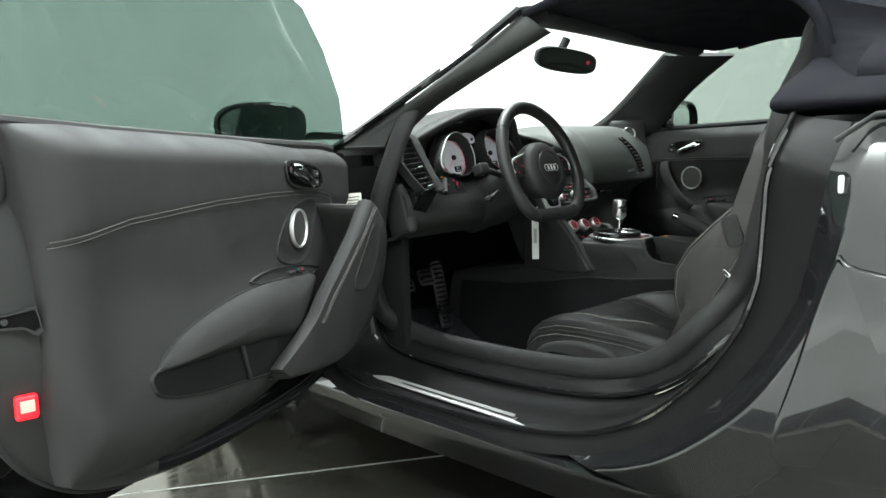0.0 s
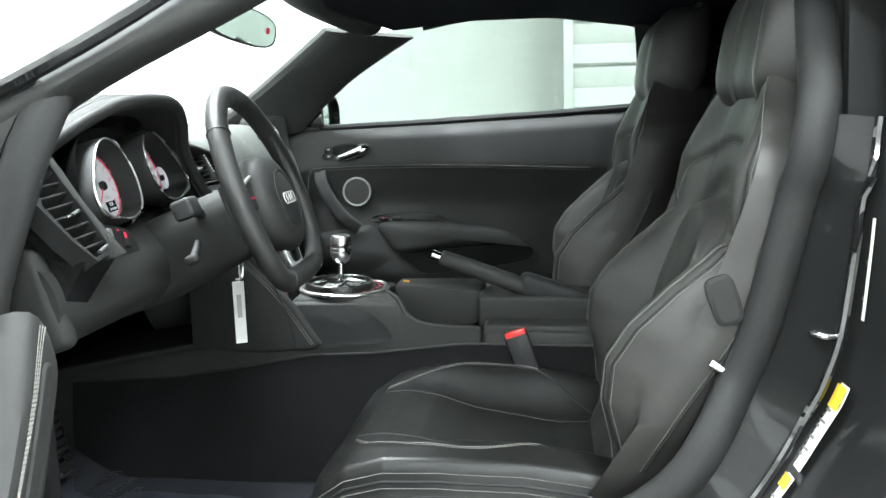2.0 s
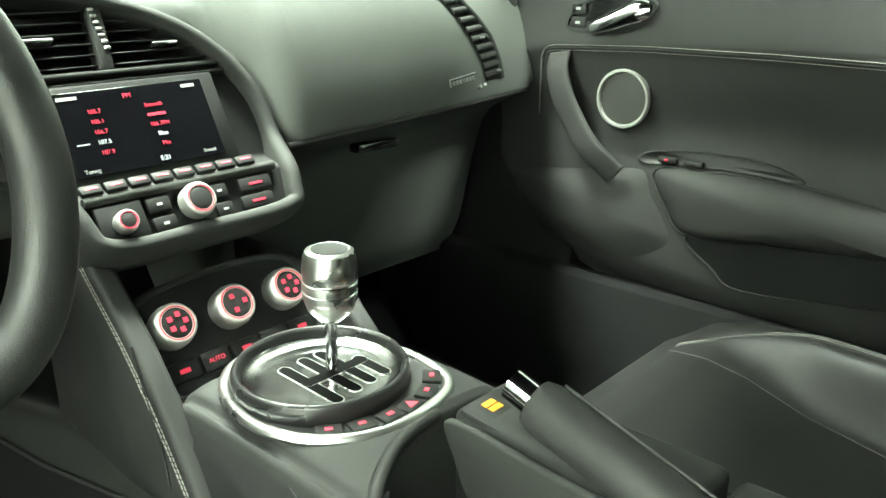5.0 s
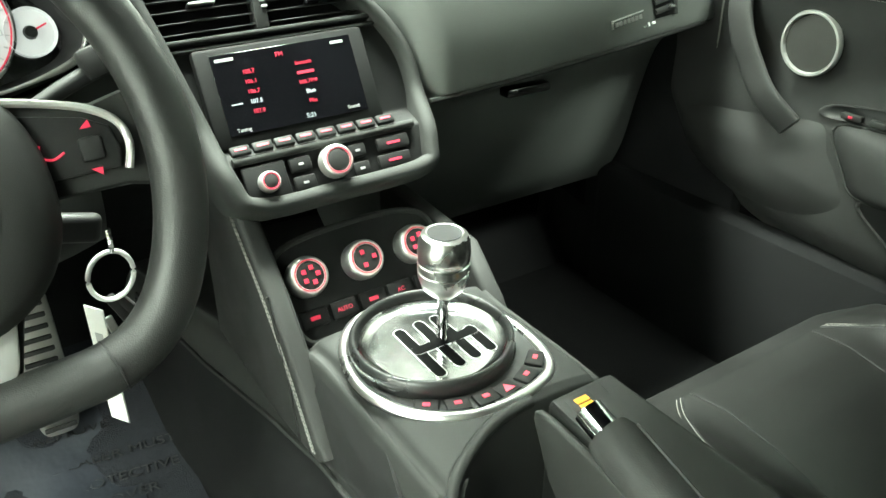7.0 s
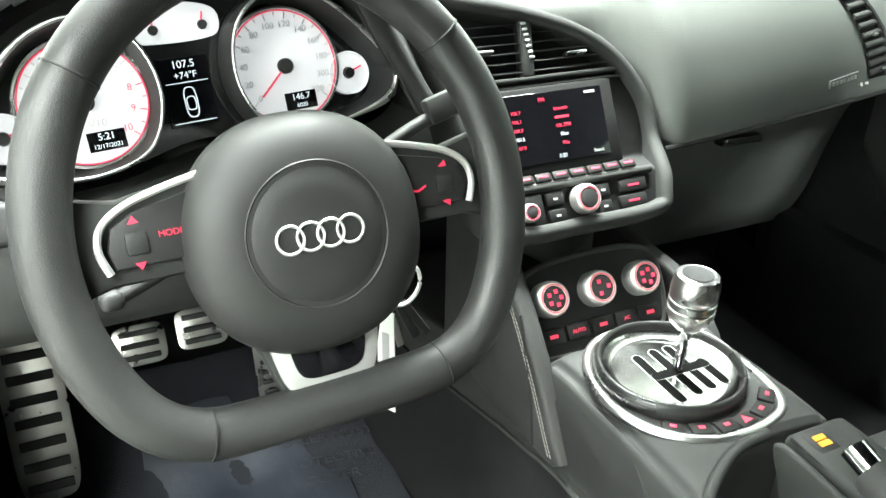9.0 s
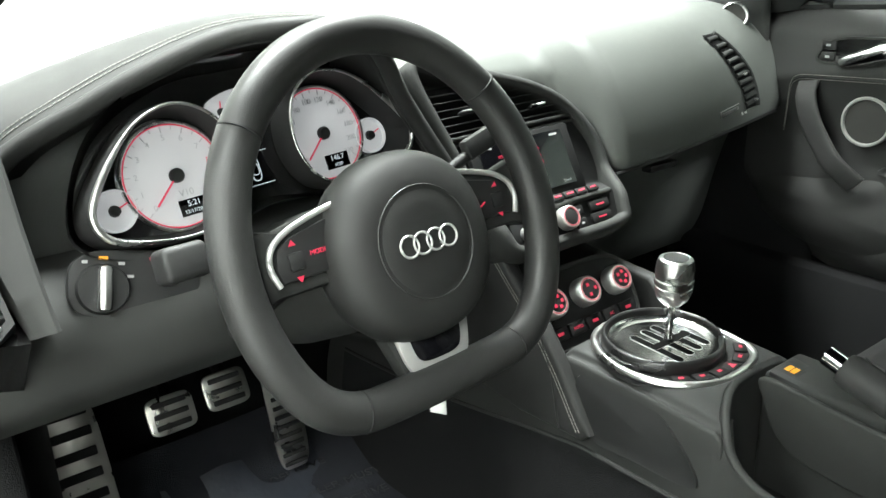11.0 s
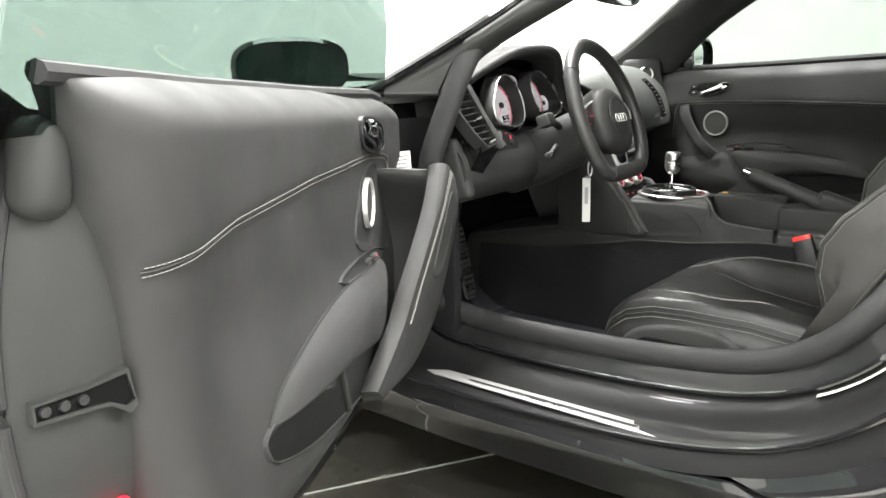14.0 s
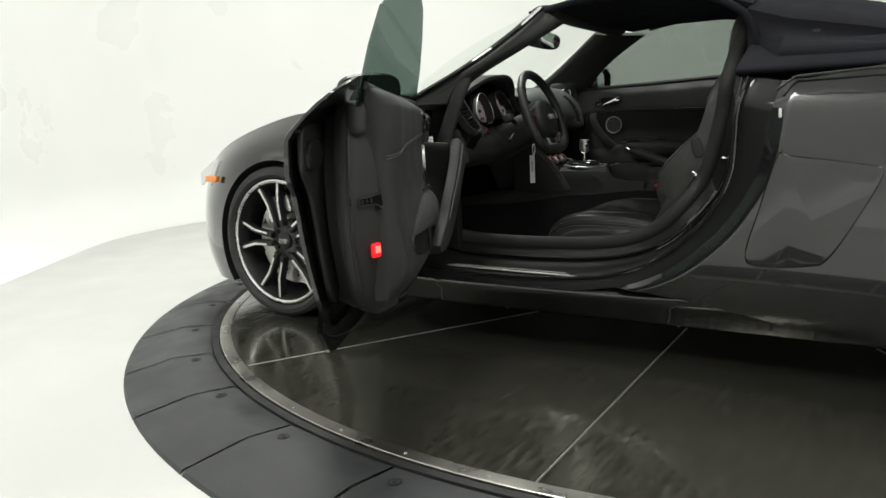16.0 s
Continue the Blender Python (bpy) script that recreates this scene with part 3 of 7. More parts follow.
for sx in (-1, 1):
    side = spline([(x, y, z) for x, (y, z) in zip(SX, SIDE)], 44)
    arch = [(0.93, AX - AR * math.cos(a), AZ + AR * math.sin(a)) for a in np.linspace(-0.55, math.pi + 0.55, 44)]
    bm = BM()

    def wing(u, v):
        a, b = np.array(arch[int(round(u * 43))]), side[int(round(u * 43))]
        p = a * (1 - v) + b * v
        bulge = 0.03 * math.sin(math.pi * v)
        return (sx * (p[0] + bulge), p[1], p[2])

    surface(bm, wing, 43, 8)
    part("front_wing", bm, PAINT, car)
    cen = spline([(0, y, z) for y, z in CENTRE], 44)
    bm = BM()

    def nose(u, v):
        p = side[int(round(u * 43))] * (1 - v) + cen[int(round(u * 43))] * v
        return (sx * p[0], p[1] + 0.05 * math.sin(math.pi * v) * u, p[2] + 0.02 * math.sin(math.pi * v) * (1 - u))

    surface(bm, nose, 43, 12)
    part("bonnet_half", bm, PAINT, car)
    bm = BM()
    loft(bm, [[(sx * 0.93, y, z) for x, y, z in arch], [(sx * 0.66, y, z) for x, y, z in arch]], closed=False)
    part("wheel_arch_liner", bm, HARD, car)
    bm = BM()
    loft(bm, [[Vector((sx * x, y, z)) for x, y, z in ring] for ring in ([(0.835, 1.44, 0.665), (0.80, 1.59, 0.605), (0.80, 1.595, 0.545), (0.845, 1.46, 0.605)], [(0.845, 1.45, 0.67), (0.80, 1.61, 0.605), (0.80, 1.615, 0.545), (0.855, 1.48, 0.605)])])
    part("headlamp", bm, CHROME, car, "bright headlamp at the nose corner")
    bm = BM()
    prism(bm, [(1.365, 0.60), (1.44, 0.60), (1.445, 0.575), (1.375, 0.572)], -0.01, 0.012, Matrix(((0, 0, sx, sx * 0.905), (1, 0, 0, 0), (0, 1, 0, 0), (0, 0, 0, 1))), 0.004)
    part("side_marker", bm, ORANGE, car, "amber side marker lens")
# wheels
def wheel(cx, cy, side):
    m = Matrix.Translation((cx, cy, 0.322)) @ Matrix.Rotation(radians(90 * side), 4, "Y")
    t_ = m
    m = m @ Matrix.Diagonal((1.06, 1.06, 1.0, 1.0))
    w = part("wheel", lathe(BM(), [(0.245, -0.10), (0.247, 0.09), (0.252, 0.095), (0.252, 0.10), (0.243, 0.098), (0.235, 0.085), (0.225, 0.02), (0.225, -0.10)], 64, m, True), DARKMETAL, car, "black alloy wheel with machined spokes")
    part("tyre", lathe(BM(), [(0.272, -0.10), (0.288, -0.114), (0.306, -0.113), (0.320, -0.10), (0.3225, -0.06), (0.3225, 0.06), (0.320, 0.10), (0.306, 0.113), (0.288, 0.114), (0.274, 0.102)], 72, t_, True), TYRE, w)
    part("rim_lip", lathe(BM(), [(0.241, 0.095), (0.252, 0.1), (0.2525, 0.103), (0.246, 0.105), (0.239, 0.1)], 72, m, True), SATIN, w)
    part("brake_disc", lathe(BM(), [(0.08, 0.0), (0.18, 0.0), (0.18, 0.02), (0.08, 0.02)], 48, m, True), STEEL, w)
    bm = BM()
    prism(bm, [(0.10, 0.06), (0.19, 0.05), (0.19, -0.09), (0.10, -0.08)], 0.0, 0.05, m @ Matrix.Rotation(0.4, 4, "Z"), 0.01)
    part("brake_caliper", bm, SATIN, w)
    part("hub_cap", lathe(BM(), [(0.0001, 0.055), (0.03, 0.055), (0.034, 0.06), (0.034, 0.07), (0.028, 0.075), (0.0001, 0.076)], 28, m), HARD, w)
    part("hub", lathe(BM(), [(0.0001, 0.02), (0.085, 0.03), (0.082, 0.055), (0.06, 0.062), (0.0001, 0.06)], 40, m), DARKMETAL, w)
    for k in range(5):
        for off in (-1, 1):
            r = m @ Matrix.Rotation(2 * math.pi * k / 5 + 0.23, 4, "Z")
            ln = [(0.06, 0.006 * off), (0.06, 0.028 * off), (0.155, 0.036 * off), (0.245, 0.068 * off), (0.245, 0.046 * off), (0.16, 0.016 * off)]
            part("spoke", prism(BM(), ln, 0.05, 0.085, r, 0.003, 1), HARD, w)
            face = [(0.085, 0.019 * off), (0.085, 0.027 * off), (0.155, 0.034 * off), (0.243, 0.0655 * off), (0.243, 0.0545 * off), (0.158, 0.025 * off)]
            part("spoke_face", prism(BM(), face, 0.085, 0.0865, r), SATIN, w)
        c = m @ Matrix.Rotation(2 * math.pi * (k + 0.5) / 5 + 0.23, 4, "Z") @ Matrix.Translation((0.056, 0, 0.058))
        part("wheel_bolt", lathe(BM(), [(0.0001, 0), (0.011, 0), (0.009, 0.012), (0.0001, 0.012)], 6, c), HARD, w)
    for k in range(4):
        part("cap_ring", tube(BM(), [m @ Vector((0.0075 * math.cos(a), -0.0165 + 0.011 * k + 0.0075 * math.sin(a), 0.0765)) for a in np.linspace(0, 2 * math.pi, 20)[:-1]], 0.0009, 5, closed=True), CHROME, w)


for cx, cy, s in ((-0.825, 1.0, -1), (0.825, 1.0, 1), (-0.82, -1.72, -1), (0.82, -1.72, 1)):
    wheel(cx, cy, s)

# cabin tub
def slab(name, c, s, mat, bev=0.01, m=None, label=""):
    bm = BM()
    rbox(bm, c, s, bev, 2, m)
    return part(name, bm, mat, car, label)


slab("underbody", (0, -0.1, 0.125), (1.5, 3.0, 0.03), HARD)
slab("cabin_floor", (0, -0.1, 0.16), (1.36, 1.7, 0.03), CARPET, label="black carpeted cabin floor")
slab("firewall", (0, 0.80, 0.45), (1.5, 0.05, 0.75), CARPET, label="black carpeted firewall")
slab("toe_board", (0, 0.68, 0.26), (1.4, 0.03, 0.32), CARPET, m=Matrix.Rotation(radians(-42), 4, "X"))
slab("cowl", (0, 0.60, 0.83), (1.42, 0.40, 0.06), HARD, 0.02)
slab("rear_bulkhead", (0, -1.02, 0.60), (1.34, 0.05, 0.85), LINER, label="black trimmed bulkhead behind the seats")
slab("rear_shelf", (0, -1.2, 0.98), (1.28, 0.4, 0.04), LINER)
slab("sill_trim", (-0.635, -0.2, 0.24), (0.06, 1.15, 0.16), SOFT, 0.02)
slab("kick_panel", (-0.70, 0.50, 0.45), (0.03, 0.55, 0.55), CARPET)
slab("kick_panel", (0.71, 0.52, 0.42), (0.03, 0.60, 0.62), CARPET)
slab("outer_side", (0.90, -0.2, 0.5), (0.06, 3.0, 0.7), PAINT, 0.03)
slab("sill_trim", (0.69, -0.2, 0.26), (0.06, 1.4, 0.34), CARPET, 0.02)
slab("rear_body", (0, -1.9, 0.55), (1.8, 0.3, 0.75), PAINT, 0.05)
slab("hinge_pillar", (-0.80, 0.49, 0.48), (0.14, 0.10, 0.68), JAMB, 0.01)

# folded cloth flap over the pillar's top
bm = BM()
loft(bm, [[Vector((x, y, z)) for x, z in spline([(-0.66, 0.99), (-0.74, 0.965), (-0.83, 0.928), (-0.852, 0.905), (-0.80, 0.895), (-0.66, 0.90)], 24, True)] for y in (-0.845, -0.86, -0.94, -1.2, -1.5)])
part("pillar_flap", bm, FABRIC, car, sharp=60)

def axes(o, ex, ez):
    ex, ez = Vector(ex).normalized(), Vector(ez).normalized()
    ey = ez.cross(ex).normalized()
    ex = ey.cross(ez).normalized()
    return Matrix(((ex.x, ey.x, ez.x, o[0]), (ex.y, ey.y, ez.y, o[1]), (ex.z, ey.z, ez.z, o[2]), (0, 0, 0, 1)))


# ---- doors ----
DU, DN = Vector((-0.873, -0.487, 0)).normalized(), Vector((0.487, -0.873, 0)).normalized()
DRIVER_M = Matrix(((DU.x, DN.x, 0, -0.991), (DU.y, DN.y, 0, 0.151), (0, 0, 1, 0), (0, 0, 0, 1)))
PASS_M = Matrix(((0, -1, 0, 0.668), (-1, 0, 0, 0.243), (0, 0, 1, 0.038), (0, 0, 0, 1)))


def bump2(u, z, cu, cz, ru, rz, p=2.0):
    return math.exp(-(abs((u - cu) / ru) ** p + abs((z - cz) / rz) ** p))


ZB = [(-0.14, 0.50), (-0.08, 0.42), (0.05, 0.375), (0.25, 0.345), (0.45, 0.335), (0.60, 0.335), (0.70, 0.345), (0.78, 0.362), (0.855, 0.39)]
ZT = [(-0.14, 0.86), (-0.05, 0.872), (0.3, 0.882), (0.7, 0.898), (0.955, 0.912)]


DRIVER_SEAM = [(-0.06, 0.735), (0.0, 0.755), (0.1, 0.766), (0.3, 0.772), (0.5, 0.770), (0.73, 0.758), (0.81, 0.746), (0.87, 0.736), (0.96, 0.730)]
PASS_SEAM = [(-0.06, 0.738), (-0.018, 0.751), (0.147, 0.756), (0.333, 0.755), (0.493, 0.751), (0.678, 0.743), (0.955, 0.730)]
SEAM = [DRIVER_SEAM]


def stitch_z(u):
    return lerp_table(u, SEAM[0])


SINK = [0.0]


def panel_n(u, z):
    """How far the door's inner skin stands out towards the cabin."""
    zt, zb = lerp_table(u, ZT), lerp_table(u, ZB)
    n = -0.055 * max(0, 1 - (zt - z) / 0.05) ** 2 - 0.05 * max(0, 1 - (z - zb) / 0.09) ** 2
    n -= 0.008 * max(0, (u - 0.80) / 0.075) ** 2
    n += 0.008 * (1 / (1 + math.exp(-(z - stitch_z(u) + 0.004) / 0.004)))
    n += 0.022 * bump2(u, z, 0.34, 0.49, 0.40, 0.115, 4)
    n -= 0.012 * bump2(u, z, 0.75, 0.62, 0.12, 0.12)
    if SEAM[0] is PASS_SEAM:
        n -= 0.20 * max(0, z - stitch_z(u)) + 0.026 * sstep(0, 0.12, stitch_z(u) - z)
    k = min(1, max(0, (0.36 - u) / 0.3))
    return n - SINK[0] * k * k * (3 - 2 * k)


def lerp3(w, t):
    x = min(max(t, 0), 1) * (len(w) - 1)
    return [float(np.interp(x, range(len(w)), [p[k] for p in w])) for k in range(3)]


def make_door(m, driver):
    s = "driver" if driver else "passenger"
    base = m @ Vector((0.4, -0.1, 0.3))
    SINK[0] = 0.024 if driver else 0.0
    SEAM[0] = DRIVER_SEAM if driver else PASS_SEAM
    d = thing("car_door", base, ("open black car door with stitched leather lining" if driver else "closed black car door with stitched leather lining"), "")
    d.parent = car

    def P(name, bm, mat, parent=None, label="", sharp=38):
        return part(name, bm, mat, parent if parent else d, label, sharp, m)

    # inner lining
    bm = BM()

    def skin(u, v):
        uu = -0.13 + 0.935 * min(1, u / 0.8)
        zt, zb = lerp_table(uu, ZT), lerp_table(uu, ZB)
        z = zb + (zt - zb) * v
        n = panel_n(uu, z)
        if u > 0.8:
            w = (u - 0.8) / 0.2
            a = min(1, w / 0.75) * math.pi / 2
            uu += lerp_table(z, [(0.36, 0.03), (0.42, 0.042), (0.50, 0.062), (0.65, 0.064), (0.75, 0.068), (0.85, 0.086), (0.915, 0.105)]) * math.sin(a)
            n = n * math.cos(a) - 0.052 * (1 - math.cos(a)) - 0.03 * max(0, (w - 0.75) / 0.25)
        return (uu, n, z)

    surface(bm, skin, 110, 64)
    P("lining", bm, LEATHER, label="smooth black leather door lining", sharp=70)
    on = lambda u, z, e=0.002: Vector((u, panel_n(u, z) + e, z))

    def seam_line(k, e):
        pts = [on(-0.03 - 0.02 * t, 0.745 + k - 0.10 * t, e + 0.0005) for t in np.linspace(1, 0.05, 10)] + [on(u, stitch_z(u) + k, e) for u in np.linspace(-0.03, 0.805, 90)]
        if driver:
            n0 = panel_n(0.805, stitch_z(0.805) + k) + e
            pts += [Vector((0.805 + (0.067 + e) * math.sin(a), n0 * math.cos(a) - 0.051 * (1 - math.cos(a)), stitch_z(0.805 + 0.066 * math.sin(a)) + k)) for a in np.linspace(0.08, 1.15, 10)]
        return pts[:2] + [sum((pts[j] for j in range(i - 2, i + 3)), Vector()) / 5 if i < 22 else pts[i] for i in range(2, len(pts))]

    for k in (-0.0052, 0.0028):
        bm = BM()
        stitches(bm, seam_line(k, 0.0012), gap=0.001)
        P("stitching", bm, THREAD)
    bm = BM()
    tube(bm, seam_line(-0.0015, -0.0004), 0.0013, 6)
    P("lining_seam", bm, HARD)
    # handle cup, lever and switches
    hu, hz = (0.130, 0.803) if driver else (0.085, 0.799)
    bz = [(x * 0.102 + 0.012 * y / 0.03, y) for x, y in ellipse(1, 0.030, 40, p=3.6)] if driver else [(x * 0.066 + 0.020 * y / 0.026, y) for x, y in ellipse(1, 0.026, 40, p=3.2)]
    hm = Matrix.Translation((hu, panel_n(hu, hz) + (0.004 if driver else 0), hz)) @ Matrix(((1, 0, 0, 0), (0, 0, 1, 0), (0, 1, 0, 0), (0, 0, 0, 1))) @ Matrix.Rotation(radians(6 if driver else 0), 4, "Z") @ Matrix.Rotation(radians(-3.5 if driver else 0), 4, "Y")
    hb = P("handle_bezel", frame_ring(BM(), bz, [(x * 0.94, y * 0.84) for x, y in bz], -0.004, 0.006, hm), HARD if driver else SOFT)
    P("handle_cup", prism(BM(), [(x * 0.95, y * 0.86) for x, y in bz], -0.006, 0.0015, hm), GLOSSB, hb)
    bm = BM()
    lev = spline([(0.086, 0.010, 0.012), (0.06, 0.006, 0.017), (0.02, -0.006, 0.018), (-0.02, -0.016, 0.014), (-0.036, -0.019, 0.008)], 16)
    tube(bm, [hm @ Vector((p[0] * (1.0 if driver else 0.8), p[1], p[2])) for p in lev], [0.011, 0.0125, 0.014, 0.0155, 0.0155, 0.014, 0.0135, 0.013, 0.012, 0.0115, 0.011, 0.0105, 0.01, 0.009, 0.008, 0.006], 12, flat=0.6, up=(0, 1, 0))
    P("handle_lever", bm, CHROME, hb, "polished chrome door handle")
    for k in range(2):
        bm = BM()
        rbox(bm, None, (0.026, 0.016, 0.006), 0.002, 2, hm @ Matrix.Translation((-0.062 if driver else -0.052, 0.009 - 0.02 * k, 0.003)))
        P("lock_switch", bm, HARD, hb)
        bm = BM()
        rbox(bm, None, (0.008, 0.004, 0.0006), 0.0001, 1, hm @ Matrix.Translation((-0.062 if driver else -0.052, 0.009 - 0.02 * k, 0.0064)))
        P("switch_mark", bm, GREYINK, hb)
    # loudspeaker
    su, sz = (0.163, 0.688) if driver else (0.112, 0.681)
    sm = Matrix.Translation((su, panel_n(su, sz) + (0.004 if driver else 0.008), sz)) @ Matrix(((1, 0, 0, 0), (0, 0, 1, 0), (0, 1, 0, 0), (0, 0, 0, 1))) @ Matrix.Rotation(radians(-5 if driver else 0), 4, "Y")
    if driver:
        so = spline([(0.115, -0.046), (0.062, 0.022), (-0.015, 0.052), (-0.105, 0.056), (-0.10, 0.0), (-0.057, -0.062), (0.035, -0.074)], 48, True)
        bm = BM()
        loft(bm, [[Vector((su + x * k, panel_n(su + x * k, sz + y * k) + e, sz + y * k)) for x, y in so] for k, e in ((1.03, -0.002), (1.02, 0.003), (1.0, 0.0035), (0.98, 0.0015), (0.7, 0.0012), (0.4, 0.0012), (0.02, 0.0012))])
        P("speaker_surround", bm, RUBBER, label="dark mesh speaker surround", sharp=70)
    sp = P("speaker_ring", lathe(BM(), [(0.044, 0.0), (0.044, 0.006), (0.0425, 0.0085), (0.0395, 0.0085), (0.038, 0.004)], 48, sm, True), SILVER, label="satin metal speaker ring")
    P("speaker_grille", lathe(BM(), [(0.0001, 0.006), (0.02, 0.0055), (0.039, 0.0035), (0.039, 0.0)], 32, sm), PERF, sp)
    def pillow(outline, h, base=-0.002, n=60, power=2.6, soft=0.55):
        """A padded shape over the lining inside an outline of (u, z)."""
        bm = BM()
        o = spline(outline, n, True)
        c = o.mean(axis=0)
        loops = []
        for k in (1.0, 0.985, 0.95, 0.88, 0.76, 0.6, 0.4, 0.2, 0.02):
            hh = h * max(0, 1 - k ** power) ** soft
            loops.append([Vector((u, panel_n(u, z) + base + hh, z)) for u, z in (c + (q - c) * k for q in o)])
        return loft(bm, loops)

    def seam(outline, e, r, closed=True, n=70):
        return tube(BM(), [Vector((u, panel_n(u, z) + e, z)) for u, z in spline(outline, n, closed)], r, 6, closed=closed)

    if driver:
        # pull grip: a tall stitched slab standing off the lining
        S = spline([(0.022, 0.102, 0.737), (0.085, 0.097, 0.668), (0.15, 0.086, 0.603), (0.205, 0.074, 0.547), (0.248, 0.064, 0.498), (0.31, 0.054, 0.458), (0.372, 0.044, 0.424)], 34)
        F = spline([(0.000, 0.112, 0.722), (-0.045, 0.118, 0.665), (-0.080, 0.102, 0.585), (-0.072, 0.085, 0.50), (-0.03, 0.066, 0.42), (0.11, 0.050, 0.375), (0.33, 0.040, 0.395)], 34)
        secs = []
        for i in range(34):
            a, b = Vector((S[i][0], S[i][1], S[i][2])), Vector((F[i][0], F[i][1], F[i][2]))
            e = b - a
            L = min(1, e.length / 0.05)
            up = Vector((0, 0.006, 0)) * L
            q = [a + Vector((0.008, -0.008, 0.006)), a + Vector((0.003, 0.004, 0.003)), a + e.normalized() * 0.01 + Vector((0, 0.007, 0)), a + e * 0.3 + up, a + e * 0.55 + up * 1.3, a + e * 0.8 + up, a + e * 0.95 + up * 0.3, b + Vector((0, -0.012, 0)), Vector((b.x + 0.01, b.y * 0.3, b.z)), Vector((b.x + 0.02, -0.05, b.z + 0.01)), Vector((b.x + 0.05, -0.05, b.z + 0.015)), Vector((b.x + 0.05 * L, b.y * 0.45, b.z + 0.012 * L)), a + e * 0.55 + Vector((0, -0.034, 0)), a + e * 0.2 + Vector((0, -0.034, 0)), a + Vector((0.004, -0.026, 0.002))]
            secs.append(q)
        bm = BM()
        loft(bm, secs)
        grip = P("pull_grip", bm, LEATHER, label="stitched leather pull grip", sharp=46)
        face = lambda t, f: (lambda a, b: a + (b - a) * f + Vector((0, 0.0065, 0)))(Vector(lerp3(S, t)), Vector(lerp3(F, t)))
        for f in (0.011, 0.017, 0.023):
            bm = BM()
            stitches(bm, [face(t, f / max(0.03, (Vector(lerp3(S, t)) - Vector(lerp3(F, t))).length)) + Vector((0, 0.0022, 0)) for t in np.linspace(0.03, 0.68, 60)], 0.0036, 0.0010, 0.00045)
            P("grip_stitching", bm, THREAD, grip)
        bm = BM()
        slot = [(0.30 + 0.17 * y, 0.48 + 0.17 * x) for x, y in ellipse(1, 1, 28, p=3)]
        loft(bm, [[face(0.30 + (t - 0.30) * k, 0.48 + (f - 0.48) * k) + Vector((0, e, 0)) for t, f in slot] for k, e in ((1.08, 0.0), (1.05, 0.003), (0.98, 0.003), (0.92, 0.0015), (0.5, 0.0015), (0.03, 0.0015))])
        P("grip_recess", bm, SOFT, grip, sharp=60)
        bm = BM()
        tube(bm, [face(t, 0.62 - 0.1 * t) + Vector((0, -0.001, 0)) for t in np.linspace(0.74, 0.76, 3)], 0.001, 5)
        P("grip_seam", bm, HARD, grip)
        pouch = [(0.105, 0.578), (0.24, 0.592), (0.381, 0.598), (0.529, 0.586), (0.638, 0.559), (0.70, 0.517), (0.66, 0.511), (0.557, 0.507), (0.40, 0.494), (0.27, 0.478), (0.19, 0.50), (0.125, 0.545)]
        hole = [(0.25, 0.505), (0.40, 0.515), (0.557, 0.522), (0.66, 0.524), (0.706, 0.512), (0.714, 0.495), (0.692, 0.470), (0.60, 0.448), (0.508, 0.437), (0.343, 0.418), (0.26, 0.43)]
        rec = [(0.07, 0.586), (0.16, 0.606), (0.27, 0.617), (0.35, 0.618), (0.402, 0.609), (0.36, 0.598), (0.25, 0.592), (0.12, 0.581)]
    else:
        # flat pull strap
        w = spline([(0.004, 0.744, 0.000), (0.010, 0.716, 0.024), (0.034, 0.664, 0.046), (0.072, 0.612, 0.046), (0.118, 0.570, 0.022)], 24)
        secs = []
        for i, (u, z, n) in enumerate(w):
            t = w[min(i + 1, 23)] - w[max(i - 1, 0)]
            t = Vector((t[0], t[1])).normalized()
            secs.append([Vector((u - t.y * x, panel_n(u, z) + n + y, z + t.x * x)) for x, y in ellipse(0.0195, 0.0065, 20, p=2.8)])
        grip = P("pull_strap", loft(BM(), secs), LEATHER, label="stitched leather pull strap", sharp=70)
        pouch = [(0.172, 0.582), (0.261, 0.591), (0.386, 0.590), (0.516, 0.571), (0.593, 0.545), (0.636, 0.510), (0.60, 0.522), (0.482, 0.516), (0.357, 0.507), (0.232, 0.496), (0.196, 0.53)]
        hole = [(0.232, 0.494), (0.357, 0.506), (0.482, 0.515), (0.60, 0.521), (0.634, 0.507), (0.636, 0.488), (0.602, 0.467), (0.447, 0.444), (0.315, 0.431), (0.276, 0.453)]
        rec = [(0.150, 0.590), (0.160, 0.606), (0.234, 0.616), (0.304, 0.615), (0.350, 0.608), (0.377, 0.594), (0.30, 0.596), (0.22, 0.594)]
        fore = [(-0.11, 0.530), (-0.057, 0.555), (0.013, 0.565), (0.10, 0.578), (0.160, 0.583), (0.180, 0.545), (0.205, 0.510), (0.215, 0.47), (0.14, 0.43), (0.0, 0.420), (-0.09, 0.45)]
        P("armrest_front", pillow(fore, 0.020, soft=1.5), LEATHER, label="padded leather front of the armrest", sharp=70)
    pad = P("armrest", pillow(pouch, 0.030), LEATHER, label="padded leather armrest and pocket", sharp=70)
    P("armrest_seam", seam(pouch, 0.0015, 0.0022), SOFT, pad)
    bm = BM()
    o = spline(hole, 44, True)
    c = o.mean(axis=0)
    loops = []
    for k, e in ((1.02, -0.002), (1.01, 0.004), (0.995, 0.005), (0.985, 0.003), (0.98, 0.0)):
        loops.append([Vector((u, panel_n(u, z) + e, z)) for u, z in (c + (q - c) * k for q in o)])
    loft(bm, loops, caps=False)
    P("pocket_lip", bm, LEATHER, pad, sharp=70)
